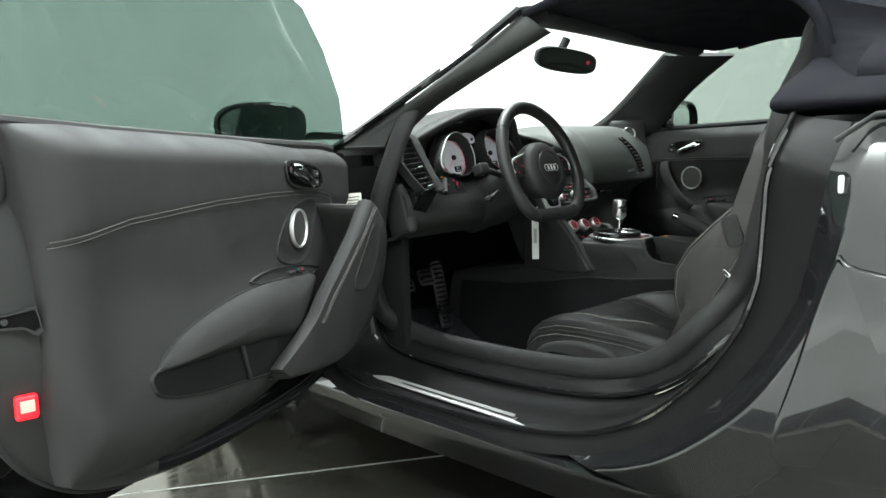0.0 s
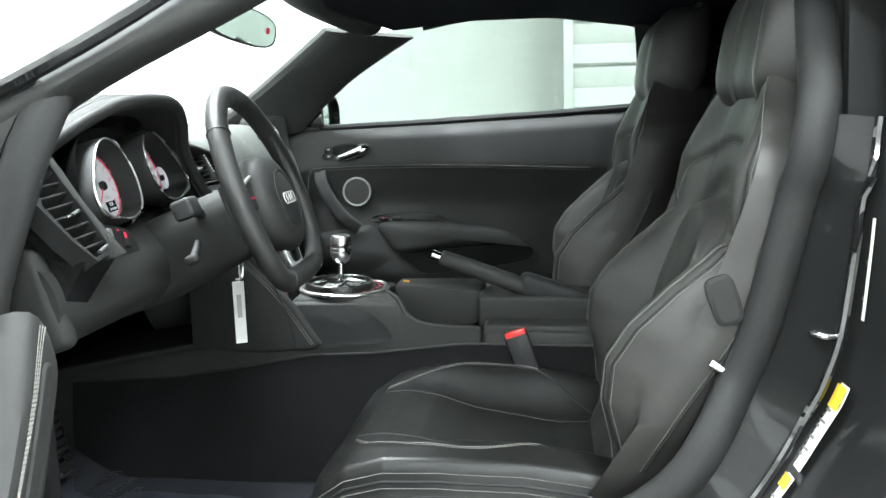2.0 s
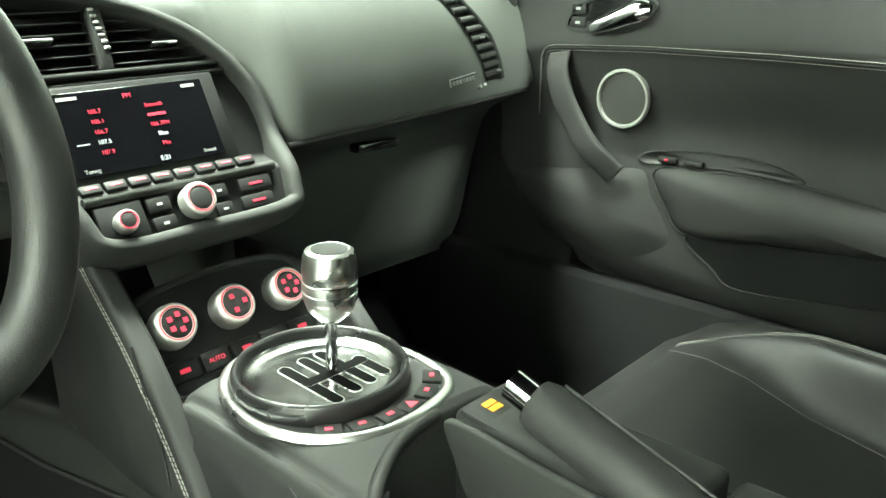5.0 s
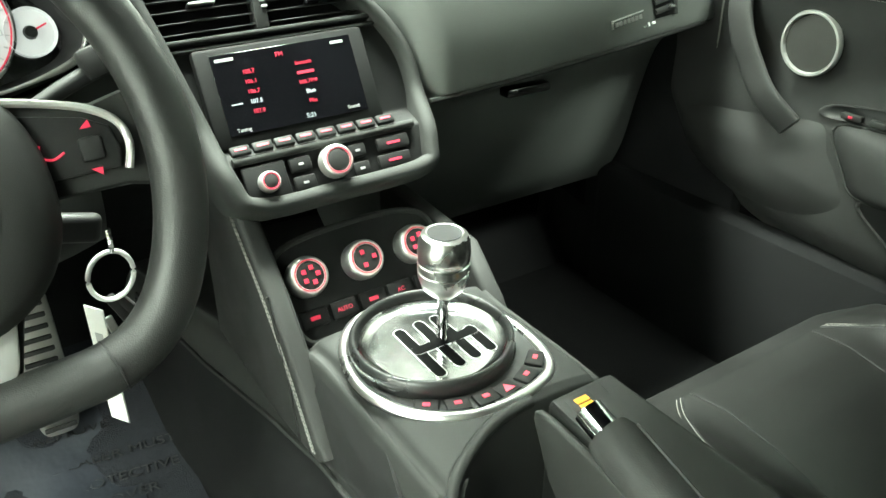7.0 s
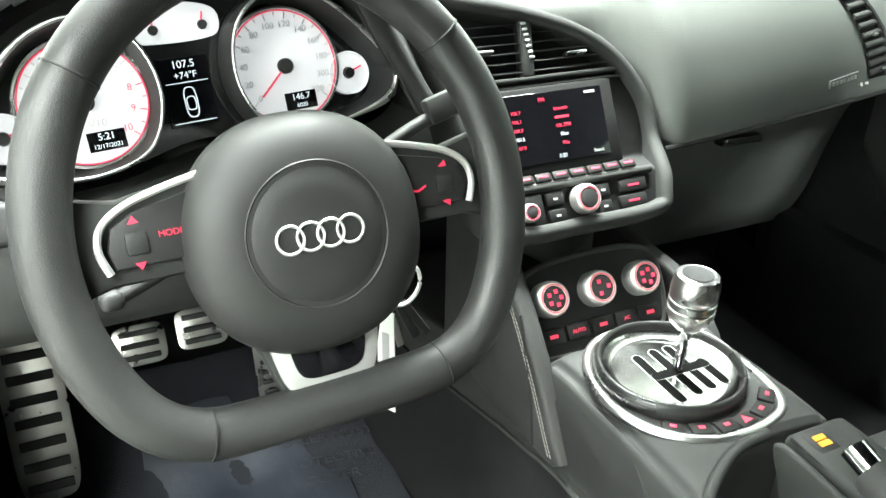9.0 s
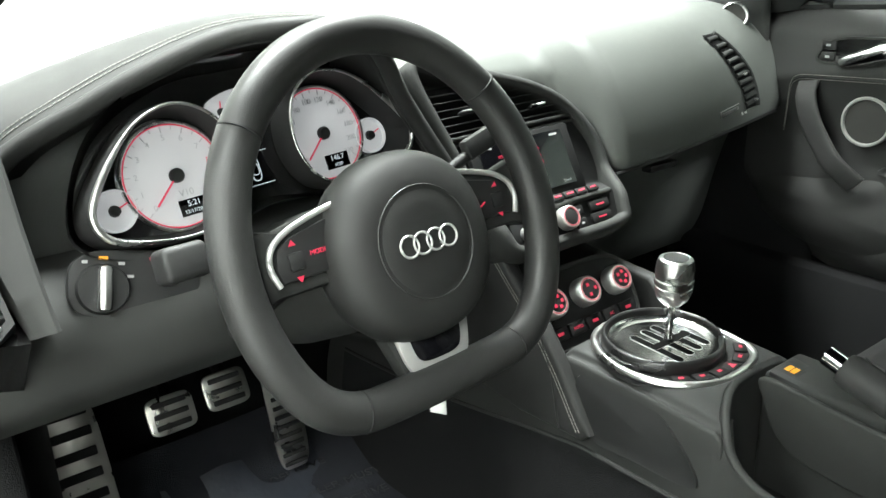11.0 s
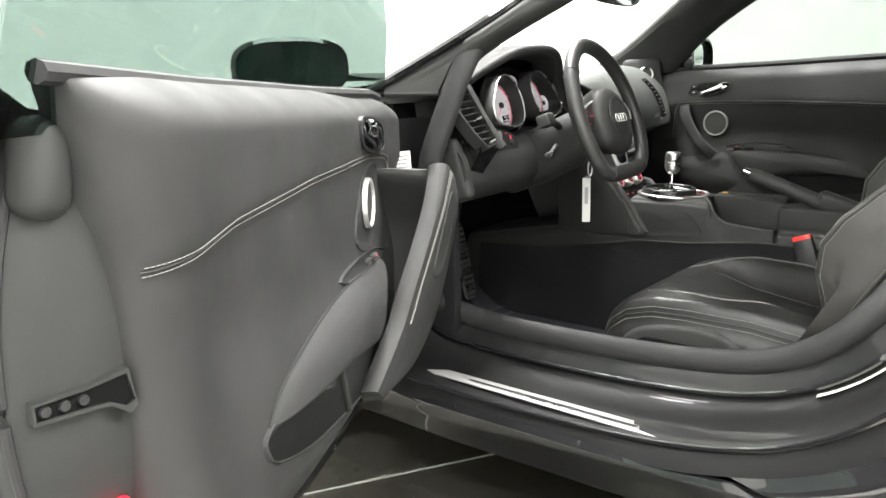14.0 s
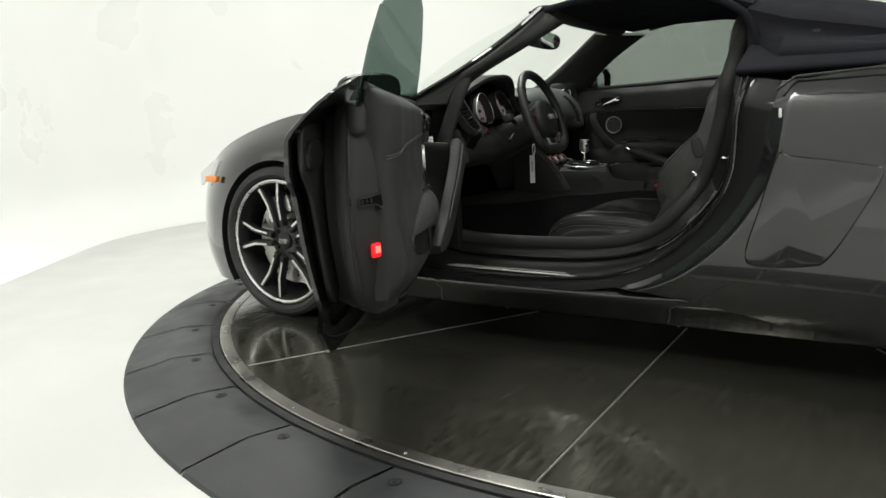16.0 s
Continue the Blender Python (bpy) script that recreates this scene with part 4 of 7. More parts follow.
    # no hollow here: a black sheet on the lining paints the pocket's shade
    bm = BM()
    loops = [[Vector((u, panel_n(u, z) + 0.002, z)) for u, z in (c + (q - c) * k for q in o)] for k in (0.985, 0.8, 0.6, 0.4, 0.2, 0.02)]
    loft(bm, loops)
    P("map_pocket", bm, JAMB, pad, label="dark sheet as the shade in the open map pocket")
    if driver:
        bm = BM()
        rbox(bm, None, (0.007, 0.008, 0.075), 0.002, 2, Matrix.Translation((0.47, panel_n(0.47, 0.46) + 0.006, 0.468)) @ Matrix.Rotation(radians(18), 4, "Y"))
        P("pocket_rib", bm, SOFT, pad)
    # switch recess at the armrest's front
    bm = BM()
    o = spline(rec, 32, True)
    loft(bm, [[Vector((u, panel_n(u, z) + e, z)) for u, z in (o.mean(axis=0) + (q - o.mean(axis=0)) * k for q in o)] for k, e in ((1.06, -0.002), (1.04, 0.004), (1.0, 0.0045), (0.94, 0.001), (0.02, 0.0008))])
    sr = P("switch_recess", bm, HARD, sharp=60)
    for k in range(2):
        bm = BM()
        rbox(bm, None, (0.03, 0.010, 0.009), 0.003, 2, Matrix.Translation((rec[1][0] + 0.03 + 0.04 * k, panel_n(0.2, 0.60) + 0.006, 0.599)))
        P("window_switch", bm, SOFT, sr)
        if k == 0:
            bm = BM()
            rbox(bm, None, (0.006, 0.002, 0.003), 0.0005, 1, Matrix.Translation((rec[1][0] + 0.03, panel_n(0.2, 0.60) + 0.0118, 0.600)))
            P("switch_light", bm, REDGLOW, sr)
    # waist seal and window glass
    bm = BM()
    tube(bm, [(u, -0.058, lerp_table(u, ZT) - 0.002) for u in np.linspace(-0.12, 0.93, 30)], 0.010, 8)
    P("waist_seal", bm, RUBBER)
    gl = [(-0.24, 0.86), (-0.19, 0.93), (-0.14, 0.99), (0.0, 1.09), (0.14, 1.165), (0.35, 1.21), (0.6, 1.21), (0.8, 1.17), (0.92, 1.09), (0.965, 1.0), (0.975, 0.86)] if driver else [(-0.26, 0.86), (-0.10, 0.97), (0.12, 1.09), (0.3, 1.16), (0.55, 1.19), (0.8, 1.185), (1.0, 1.15), (1.06, 0.86)]
    bm = BM()
    loft(bm, [[(u, -0.072 + (0.28 if driver else 0.43) * max(0, z - 0.86) + dn, z) for u, z in gl] for dn in (0, -0.005)])
    g = P("window_glass", bm, WINDOW if driver else PASSGLASS, label="tinted frameless side glass", sharp=20)
    g.visible_shadow = False
    # outer skin with its swept trailing edge
    if driver:
        out = [(-0.16, 0.84), (0.3, 0.85), (0.7, 0.862), (0.88, 0.880), (0.97, 0.905), (1.09, 0.922), (1.125, 0.90), (1.13, 0.87), (1.105, 0.815), (1.085, 0.775), (1.08, 0.72), (1.06, 0.695), (1.022, 0.665), (0.995, 0.61), (0.965, 0.53), (0.90, 0.38), (0.875, 0.325), (0.945, 0.318), (0.90, 0.258), (0.84, 0.245), (0.5, 0.235), (0.0, 0.235), (-0.17, 0.26)]
        ncut = lambda u, z: -0.20 - 0.03 * math.sin(math.pi * (z - 0.2) / 0.75) + 0.15 * max(0, (z - 0.79) / 0.133) ** 1.3
        ol = []
        for a, b in zip(out, out[1:] + out[:1]):
            k = max(2, int(math.dist(a, b) / 0.03))
            ol += [(a[0] + (b[0] - a[0]) * j / k, a[1] + (b[1] - a[1]) * j / k) for j in range(k)]
        bm = BM()
        cu, cz = 0.5, 0.6
        loops = []
        for f, e in ((0.0002, -0.002), (0.3, -0.002), (0.6, -0.002), (0.85, -0.002), (0.97, -0.002), (1.0, 0.002), (1.0, 0.012), (0.975, 0.014), (0.85, 0.014)):
            loops.append([(cu + (u - cu) * f, ncut(cu + (u - cu) * f, cz + (z - cz) * f) + e, cz + (z - cz) * f) for u, z in ol])
        loft(bm, loops, caps=False)
        P("outer_panel", bm, PAINT, label="gloss black outer door skin", sharp=50)
        # inner pressing behind the lining: shut face with stepped flanges
        edge = [(0.66, 0.885), (0.88, 0.885), (0.95, 0.85), (0.99, 0.78), (1.012, 0.70), (1.015, 0.62), (1.005, 0.55), (0.98, 0.488), (0.945, 0.43), (0.90, 0.379), (0.81, 0.325), (0.66, 0.285), (0.45, 0.265), (0.1, 0.27), (-0.12, 0.36), (-0.15, 0.6), (-0.15, 0.86)]
        bm = BM()
        E = spline([(u - 0.062, z) for u, z in edge], 80)
        loops = []
        for off, n in ((0.17, -0.060), (0.12, -0.054), (0.078, -0.053), (0.05, -0.064), (0.025, -0.079), (0.004, -0.094), (-0.005, -0.106), (-0.004, -0.122), (0.008, -0.142), (0.03, -0.146), (0.042, -0.152), (0.046, -0.175), (0.072, -0.181), (0.085, -0.19), (0.09, -0.205)):
            lp = []
            for i, (u, z) in enumerate(E):
                t = E[min(i + 1, 79)] - E[max(i - 1, 0)]
                t = t / np.linalg.norm(t)
                nx, nz = -t[1], t[0]
                k = off * ((0.3 + 0.7 * min(1, max(0, (z - 0.30) / 0.14))) if u > 0.1 else 0.3)
                lp.append((u - nx * k, n, min(z - nz * k, 0.868 if u > 0.55 else 0.85)))
            loops.append(lp)
        cut = next(i for i in range(20, 80) if E[i][0] < 0.66)
        loft(bm, [lp[:cut + 1] for lp in loops], closed=False)
        P("shut_face", bm, SOFT, label="satin black door shut face", sharp=60)
        for j, r, mat in ((6, 0.0045, RUBBER), (9, 0.004, SOFT), (12, 0.0035, RUBBER)):
            bm = BM()
            tube(bm, [Vector(p) for p in loops[j][8:cut + 1]], r, 8)
            P("face_ridge", bm, mat)
        bm = BM()
        loft(bm, [lp[cut:] for lp in loops], closed=False)
        P("bottom_edge", bm, PAINT, label="gloss black painted door bottom", sharp=60)
        # pressed inner sheet between shut face and outer skin, rear part
        bm = BM()
        ir = [(0.76, 0.85), (0.945, 0.842), (1.05, 0.815), (1.068, 0.775), (1.066, 0.725), (1.01, 0.672), (0.98, 0.61), (0.948, 0.53), (0.89, 0.40), (0.80, 0.40), (0.77, 0.7)]
        prism(bm, [(p[0], p[1]) for p in spline(ir, 60, True)], -0.195, -0.18, Matrix(((1, 0, 0, 0), (0, 0, 1, 0), (0, 1, 0, 0), (0, 0, 0, 1))), 0.006, 2)
        P("inner_pressing", bm, JAMB, sharp=50)
        bm = BM()
        prism(bm, [(p[0], p[1]) for p in spline([(0.93, 0.79), (1.02, 0.79), (1.055, 0.755), (1.035, 0.722), (0.95, 0.725), (0.91, 0.755)], 40, True)], -0.182, -0.171, Matrix(((1, 0, 0, 0), (0, 0, 1, 0), (0, 1, 0, 0), (0, 0, 0, 1))), 0.010, 4)
        P("pressing_boss", bm, JAMB, sharp=60)
        # latch: a flared pocket whose near-black filling paints the slot's shade
        lm = Matrix.Translation((0.911, -0.0685, 0.638)) @ axes((0, 0, 0), (0, 0, -1), (0.5, 0.866, 0))
        fl = [(0.010, -0.044), (0.012, 0.006), (0.014, 0.022), (0.026, 0.038), (0.020, 0.046), (-0.016, 0.040), (-0.013, 0.020), (-0.010, 0.0), (-0.009, -0.044)]
        fin = [(x * 0.72, y * 0.95) for x, y in fl]
        lt = P("latch_plate", frame_ring(BM(), fl, fin, -0.004, 0.0075, lm), SOFT)
        P("latch_slot", prism(BM(), [(x * 0.98, y * 0.98) for x, y in fin], -0.004, 0.0055, lm), SLOT_SHADE, lt)
        for k in (-0.034, -0.018, -0.002):
            P("latch_screw", lathe(BM(), [(0.0001, 0), (0.0052, 0), (0.0045, 0.004), (0.0001, 0.004)], 10, lm @ Matrix.Translation((0.0, k, 0.005))), DARKMETAL, lt)
        # red courtesy lamp
        rm = Matrix.Translation((0.893, -0.063, 0.513)) @ Matrix.Rotation(radians(61), 4, "Z")
        bm = BM()
        rbox(bm, None, (0.013, 0.031, 0.036), 0.006, 3, rm)
        lens = P("courtesy_lamp", bm, REDLAMP, label="glowing red warning lamp")
        bm = BM()
        rbox(bm, None, (0.003, 0.019, 0.017), 0.001, 2, rm @ Matrix.Translation((0.0062, 0, 0.002)))
        P("lamp_bulb", bm, LAMPCORE, lens)
        # window guide block at the top of the shut face
        bm = BM()
        rbox(bm, None, (0.05, 0.045, 0.085), 0.02, 4, Matrix.Translation((0.90, -0.088, 0.832)) @ Matrix.Rotation(radians(-14), 4, "Y"))
        P("guide_block", bm, SOFT)
        # front edge and door check
        bm = BM()
        rbox(bm, None, (0.03, 0.17, 0.45), 0.01, 2, Matrix.Translation((-0.14, -0.12, 0.6)))
        P("front_edge", bm, JAMB)
    else:
        bm = BM()
        surface(bm, lambda u, v: (-0.2 + 1.3 * u, -0.27 - 0.03 * math.sin(math.pi * v) + 0.08 * v ** 3, 0.2 + 0.67 * v), 20, 16, 0.01)
        P("outer_panel", bm, PAINT)
        bm = BM()
        rbox(bm, None, (1.05, 0.20, 0.03), 0.01, 2, Matrix.Translation((0.42, -0.17, 0.86)))
        P("door_cap", bm, JAMB)
    # door mirror
    mm = Matrix.Translation((-0.03, -0.205, 0.925)) @ Matrix.Rotation(radians(22), 4, "Z") @ Matrix.Diagonal((1, 0.82, 1, 1)) if driver else Matrix.Translation((0.02, -0.145, 0.908)) @ Matrix.Diagonal((1.1, 0.74, 1.25, 1))
    bm = BM()
    loops = []
    for t in np.linspace(0, 1, 12):
        k = math.sqrt(max(0.02, 1 - (1 - t) ** 2.2)) if t < 1 else 1
        loops.append([mm @ Vector((-0.135 + 0.12 * t + 0.0 * x, 0.14 * k * x, 0.058 * k * y + 0.0)) for x, y in ellipse(1, 1, 26, p=2.8)])
    loops.append([mm @ Vector((-0.012, 0.128 * x, 0.050 * y)) for x, y in ellipse(1, 1, 26, p=2.8)])
    loops.append([mm @ Vector((-0.035, 0.122 * x, 0.046 * y)) for x, y in ellipse(1, 1, 26, p=2.8)])
    loft(bm, loops)
    mi = P("door_mirror", bm, PAINT, label="black door mirror housing", sharp=60)
    bm = BM()
    loft(bm, [[mm @ Vector((-0.032 + e, 0.123 * x, 0.0465 * y)) for x, y in ellipse(1, 1, 26, p=2.8)] for e in (0, 0.003)])
    P("mirror_glass", bm, DARKMIRROR if driver else MIRROR, mi)
    bm = BM()
    tube(bm, [mm @ Vector(p) for p in ((-0.07, 0.04, -0.04), (-0.06, 0.09, -0.06), (-0.05, 0.13, -0.075))], 0.018, 10, flat=0.6)
    P("mirror_arm", bm, HARD, mi)
    return d


make_door(DRIVER_M, True)
make_door(PASS_M, False)

# ---- interior ----


# seats
SPINE = spline([(-0.50, 0.34), (-0.56, 0.45), (-0.625, 0.57), (-0.675, 0.68), (-0.71, 0.78), (-0.742, 0.88), (-0.768, 0.965)], 40)
WID = [(0.34, 0.215), (0.42, 0.245), (0.50, 0.258), (0.62, 0.262), (0.70, 0.262), (0.735, 0.258), (0.80, 0.258), (0.85, 0.252), (0.88, 0.240), (0.91, 0.215), (0.94, 0.182), (0.97, 0.16)]
CREST = [(0.34, 0.0), (0.39, -0.01), (0.45, 0.03), (0.50, 0.075), (0.55, 0.098), (0.60, 0.092), (0.66, 0.065), (0.70, 0.042), (0.735, 0.022), (0.75, 0.018), (0.83, 0.03), (0.88, 0.024), (0.97, 0.012)]
SCX = -0.338


def spine_at(t):
    i = t * 39
    j = min(int(i), 38)
    return SPINE[j] + (SPINE[j + 1] - SPINE[j]) * (i - j)


def back_front(s, t):
    y, z = spine_at(t)
    w = lerp_table(z, WID)
    a = abs(s)
    d = lerp_table(z, CREST) * sstep(0.42, 0.80, a) - 0.05 * sstep(0.90, 1.0, a) ** 2
    up = sstep(0.70, 0.75, z)
    # arch: the field inside the stitched loop lies lower, the round pad in it stands proud
    q = math.hypot(a / 0.93, max(0.0, z - 0.735) / 0.138)
    d += 0.008 * sstep(0.95, 1.03, q) * up * sstep(1.0, 0.95, a)
    e = math.hypot(a / 0.43, max(0.0, z - 0.685) / 0.092)
    d += (0.024 * sstep(1.14, 0.84, e) - 0.013 * math.exp(-((e - 1.25) / 0.25) ** 2)) * sstep(0.50, 0.66, z)
    # crease where the lower bolster tucks under the upper wing
    d -= 0.010 * math.exp(-((z - 0.742 + 0.02 * (a - 0.9)) / 0.009) ** 2) * sstep(0.80, 0.9, a)
    return Vector((SCX + w * s, y + 0.94 * d, z + 0.33 * d))


def make_seat():
    seat = thing("car_seat", (SCX, -0.32, 0.175), "black leather sports seat with grey contrast stitching", "")
    seat.parent = car
    bm = BM()
    loops = []
    for t in np.linspace(0, 1, 80):
        y, z = spine_at(t)
        fr = [back_front(s, t) for s in np.linspace(-1, 1, 71)]
        w = lerp_table(z, WID)
        dz = lerp_table(z, [(0.34, 0.0), (0.6, -0.005), (0.8, -0.015), (0.97, -0.02)])
        sec = [(1.035, 0.03), (1.04, -0.005), (1.02, -0.045), (0.97, -0.06), (0.9, -0.10), (0.5, -0.125)]
        bk = [Vector((SCX + w * k, y + o, z + dz)) for k, o in sec] + [Vector((SCX, y - 0.13, z + dz))] + [Vector((SCX - w * k, y + o, z + dz)) for k, o in sec[::-1]]
        loops.append(fr + bk)
    loft(bm, loops)
    back = part("backrest", bm, SEATL, seat, "bolstered leather backrest", sharp=80)
    # perforated centre insert, narrow at the waist, with the round pad at its top
    bm = BM()
    surface(bm, lambda u, v: back_front((-0.40 + 0.80 * u) * (1 - 0.25 * math.sin(math.pi * v)) * math.sqrt(max(0.02, 1 - max(0, (v - 0.62) / 0.385) ** 2)), 0.06 + 0.66 * v) + Vector((0, 0.002, 0.0008)), 24, 40)
    part("back_insert", bm, PERF, back, sharp=80)

    def t_of(z):
        return float(np.interp(z, [p[1] for p in SPINE], np.linspace(0, 1, 40)))

    def thread(line, par, name):
        bm = BM()
        stitches(bm, [back_front(s, t_of(z)) + Vector((0, 0.0014, 0.0006)) for s, z in line], 0.0042, 0.0011, 0.00055)
        part(name, bm, THREAD, par)

    # loop: up the inner side of one bolster, over the arch, down the other
    def arch_line(r):
        leg = [(-0.93 * r - 0.03 * (0.735 - z), z) for z in np.linspace(0.40, 0.73, 60)]
        bow = [(-0.93 * r * math.cos(a), 0.735 + 0.138 * r * math.sin(a)) for a in np.linspace(0, math.pi, 120)]
        return leg + bow + [(-s, z) for s, z in leg[::-1]]

    loop = arch_line(0.958)
    thread(loop, back, "back_stitching")
    thread(arch_line(0.932), back, "back_stitching")
    bm = BM()
    tube(bm, [back_front(s, t_of(z)) - Vector((0, 0.0014, 0.0005)) for s, z in arch_line(0.945)], 0.0018, 6)
    part("back_seam", bm, HARD, back)
    for sg in (-1, 1):
        edge = [(sg * k, z) for k, z in spline([(0.955, 0.40), (0.95, 0.50), (0.95, 0.60), (0.95, 0.68), (0.955, 0.735), (0.955, 0.80), (0.95, 0.86), (0.93, 0.91), (0.9, 0.955)], 140)]
        thread(edge, back, "wing_stitching")
        bm = BM()
        tube(bm, [back_front(s - sg * 0.011, t_of(z)) - Vector((0, 0.0016, 0.0006)) for s, z in edge], 0.0022, 6)
        part("wing_seam", bm, HARD, back)
        # tuck line across the shoulder and down the outer flank
        bm = BM()
        tube(bm, [back_front(sg * s, t_of(0.742 - 0.02 * (s - 0.9))) + Vector((0, -0.0005, 0)) for s in np.linspace(0.86, 1.0, 12)], 0.0024, 6)
        part("shoulder_seam", bm, HARD, back)
        bm = BM()
        rear = [Vector((SCX + sg * lerp_table(z, WID) * 1.036, float(np.interp(z, [p[1] for p in SPINE], [p[0] for p in SPINE])) - 0.012 - 0.02 * sstep(0.5, 0.7, z), z - 0.008)) for z in np.linspace(0.44, 0.735, 40)]
        stitches(bm, rear, 0.0042, 0.0011, 0.00055)
        part("flank_stitching", bm, THREAD, back)
        bm = BM()
        tube(bm, [p + Vector((0, -0.006, 0)) for p in rear], 0.002, 6)
        part("flank_seam", bm, HARD, back)
    # head restraint
    def head_y(x, t):
        return -0.80 - 0.035 * t + 0.066 * max(0.0, 1 - abs(2 * t - 1) ** 3.4) ** 0.45 + 0.016 * sstep(0.25, 0.75, abs(x)) - 0.05 * sstep(0.72, 1.0, abs(x)) ** 2

    bm = BM()
    loops = []
    for t in np.linspace(0, 1, 34):
        k = max(0.06, max(0.0, 1 - abs(2 * t - 1) ** 3.4) ** 0.45)
        w = 0.186 * (0.55 + 0.45 * k)
        fr = [Vector((SCX + w * x, head_y(x, t), 0.905 + 0.232 * t + 0.012 * x * x * (1 - 2 * t))) for x in np.linspace(-1, 1, 41)]
        bk = [Vector((SCX + w * x, -0.81 - 0.035 * t - 0.06 * k * math.sqrt(1 - x * x * 0.98), 0.905 + 0.232 * t)) for x in np.linspace(0.96, -0.96, 17)]
        loops.append(fr + bk)
    loft(bm, loops)
    head = part("headrest", bm, SEATL, seat, "wide rounded leather headrest", sharp=80)
    for x in (-0.40, -0.36, 0.36, 0.40):
        bm = BM()
        stitches(bm, [Vector((SCX + 0.186 * (0.55 + 0.45 * max(0.06, max(0.0, 1 - abs(2 * t - 1) ** 3.4) ** 0.45)) * (x + 0.10 * x * (1 - t)), head_y(x, t) + 0.0022, 0.905 + 0.232 * t + 0.012 * x * x * (1 - 2 * t))) for t in np.linspace(0.03, 0.97, 60)], 0.0042, 0.0011, 0.00055)
        part("head_stitching", bm, THREAD, head)
    # cushion
    def cush(s, v):
        y = -0.065 - 0.49 * v
        w = lerp_table(v, [(0, 0.215), (0.06, 0.245), (0.15, 0.257), (0.5, 0.262), (1, 0.25)])
        a = abs(s)
        zr = lerp_table(v, [(0, 0.30), (0.03, 0.345), (0.08, 0.382), (0.16, 0.412), (0.28, 0.428), (0.45, 0.432), (0.7, 0.428), (0.88, 0.415), (1, 0.40)])
        zc = lerp_table(v, [(0, 0.315), (0.03, 0.362), (0.08, 0.395), (0.15, 0.412), (0.24, 0.417), (0.35, 0.410), (0.5, 0.388), (0.8, 0.368), (1, 0.375)])
        k = lerp_table(v, [(0, 0.72), (0.2, 0.62), (0.5, 0.42), (1, 0.42)])
        z = zc + (zr - zc) * sstep(k - 0.06, k + 0.3, a) + 0.010 * math.exp(-((a - 0.70) / 0.12) ** 2) * sstep(0.1, 0.25, v) - 0.060 * sstep(0.86, 1.0, a) ** 2
        return Vector((SCX + w * s, y, z))

    bm = BM()
    loops = []
    for v in np.linspace(0, 1, 90):
        top = [cush(s, v) for s in np.linspace(-1, 1, 91)]
        e = top[0]
        w = abs(e.x - SCX)
        low = [Vector((SCX + w * k, e.y - 0.02 * (v < 0.03), zz)) for k, zz in ((1.02, e.z - 0.02), (1.0, 0.28), (0.5, 0.27), (0, 0.27), (-0.5, 0.27), (-1.0, 0.28), (-1.02, e.z - 0.02))]
        loops.append(top + low)
    loft(bm, loops)
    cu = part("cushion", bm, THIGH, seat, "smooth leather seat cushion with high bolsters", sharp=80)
    for sg in (-1, 1):
        lens = lambda v: 0.40 * math.sin(math.pi * v) ** 0.7
        s0 = lambda v: 0.42 - 0.10 * v
        bm = BM()
        tube(bm, [cush(sg * (s0(v) + lens(v)), 0.13 + 0.84 * v) - Vector((0, 0, 0.0008)) for v in np.linspace(0.02, 0.98, 60)], 0.0022, 6)
        part("cushion_seam", bm, HARD, cu)
        bm = BM()
        tube(bm, [cush(sg * s0(v), 0.13 + 0.84 * v) - Vector((0, 0, 0.0012)) for v in np.linspace(0.02, 0.98, 40)], 0.0025, 6)
        part("cushion_seam", bm, HARD, cu)
        edge = [cush(sg * (s0(v) + lens(v)), 0.13 + 0.84 * v) + Vector((0, 0, 0.0012)) for v in np.linspace(0.02, 0.98, 90)]
        for k in (0.002, 0.008):
            bm = BM()
            stitches(bm, [p + Vector((sg * k, 0, 0)) for p in edge], 0.0042, 0.0011, 0.00055)
            part("cushion_stitching", bm, THREAD, cu)
        for k in (0.935, 0.96):
            bm = BM()
            stitches(bm, [cush(sg * k, v) + Vector((sg * 0.001, 0, 0.001)) for v in np.linspace(0.05, 0.95, 90)], 0.0042, 0.0011, 0.00055)
            part("cushion_stitching", bm, THREAD, cu)
        bm = BM()
        tube(bm, [cush(sg * 0.948, v) - Vector((0, 0, 0.001)) for v in np.linspace(0.04, 0.95, 60)], 0.0022, 6)
        part("cushion_seam", bm, HARD, cu)
    # plastic side trim with switches, and the frame under the cushion
    TM = Matrix(((0, 0, -1, SCX - 0.245), (1, 0, 0, 0), (0, 1, 0, 0), (0, 0, 0, 1)))
    bm = BM()
    prism(bm, [(p[0], p[1]) for p in spline([(-0.125, 0.29), (-0.15, 0.345), (-0.20, 0.372), (-0.29, 0.385), (-0.37, 0.375), (-0.43, 0.335), (-0.52, 0.315), (-0.55, 0.28), (-0.50, 0.22), (-0.14, 0.22)], 60, True)], 0.0, 0.022, TM, 0.012, 3)
    tr = part("side_trim", bm, SOFT, seat, "black plastic seat side trim")
    bm = BM()
    prism(bm, [(p[0], p[1]) for p in spline([(-0.175, 0.315), (-0.19, 0.345), (-0.24, 0.350), (-0.35, 0.343), (-0.38, 0.325), (-0.385, 0.28), (-0.28, 0.27), (-0.19, 0.28)], 40, True)], 0.022, 0.025, TM, 0.002, 2)
    part("switch_panel", bm, GLOSSB, tr)
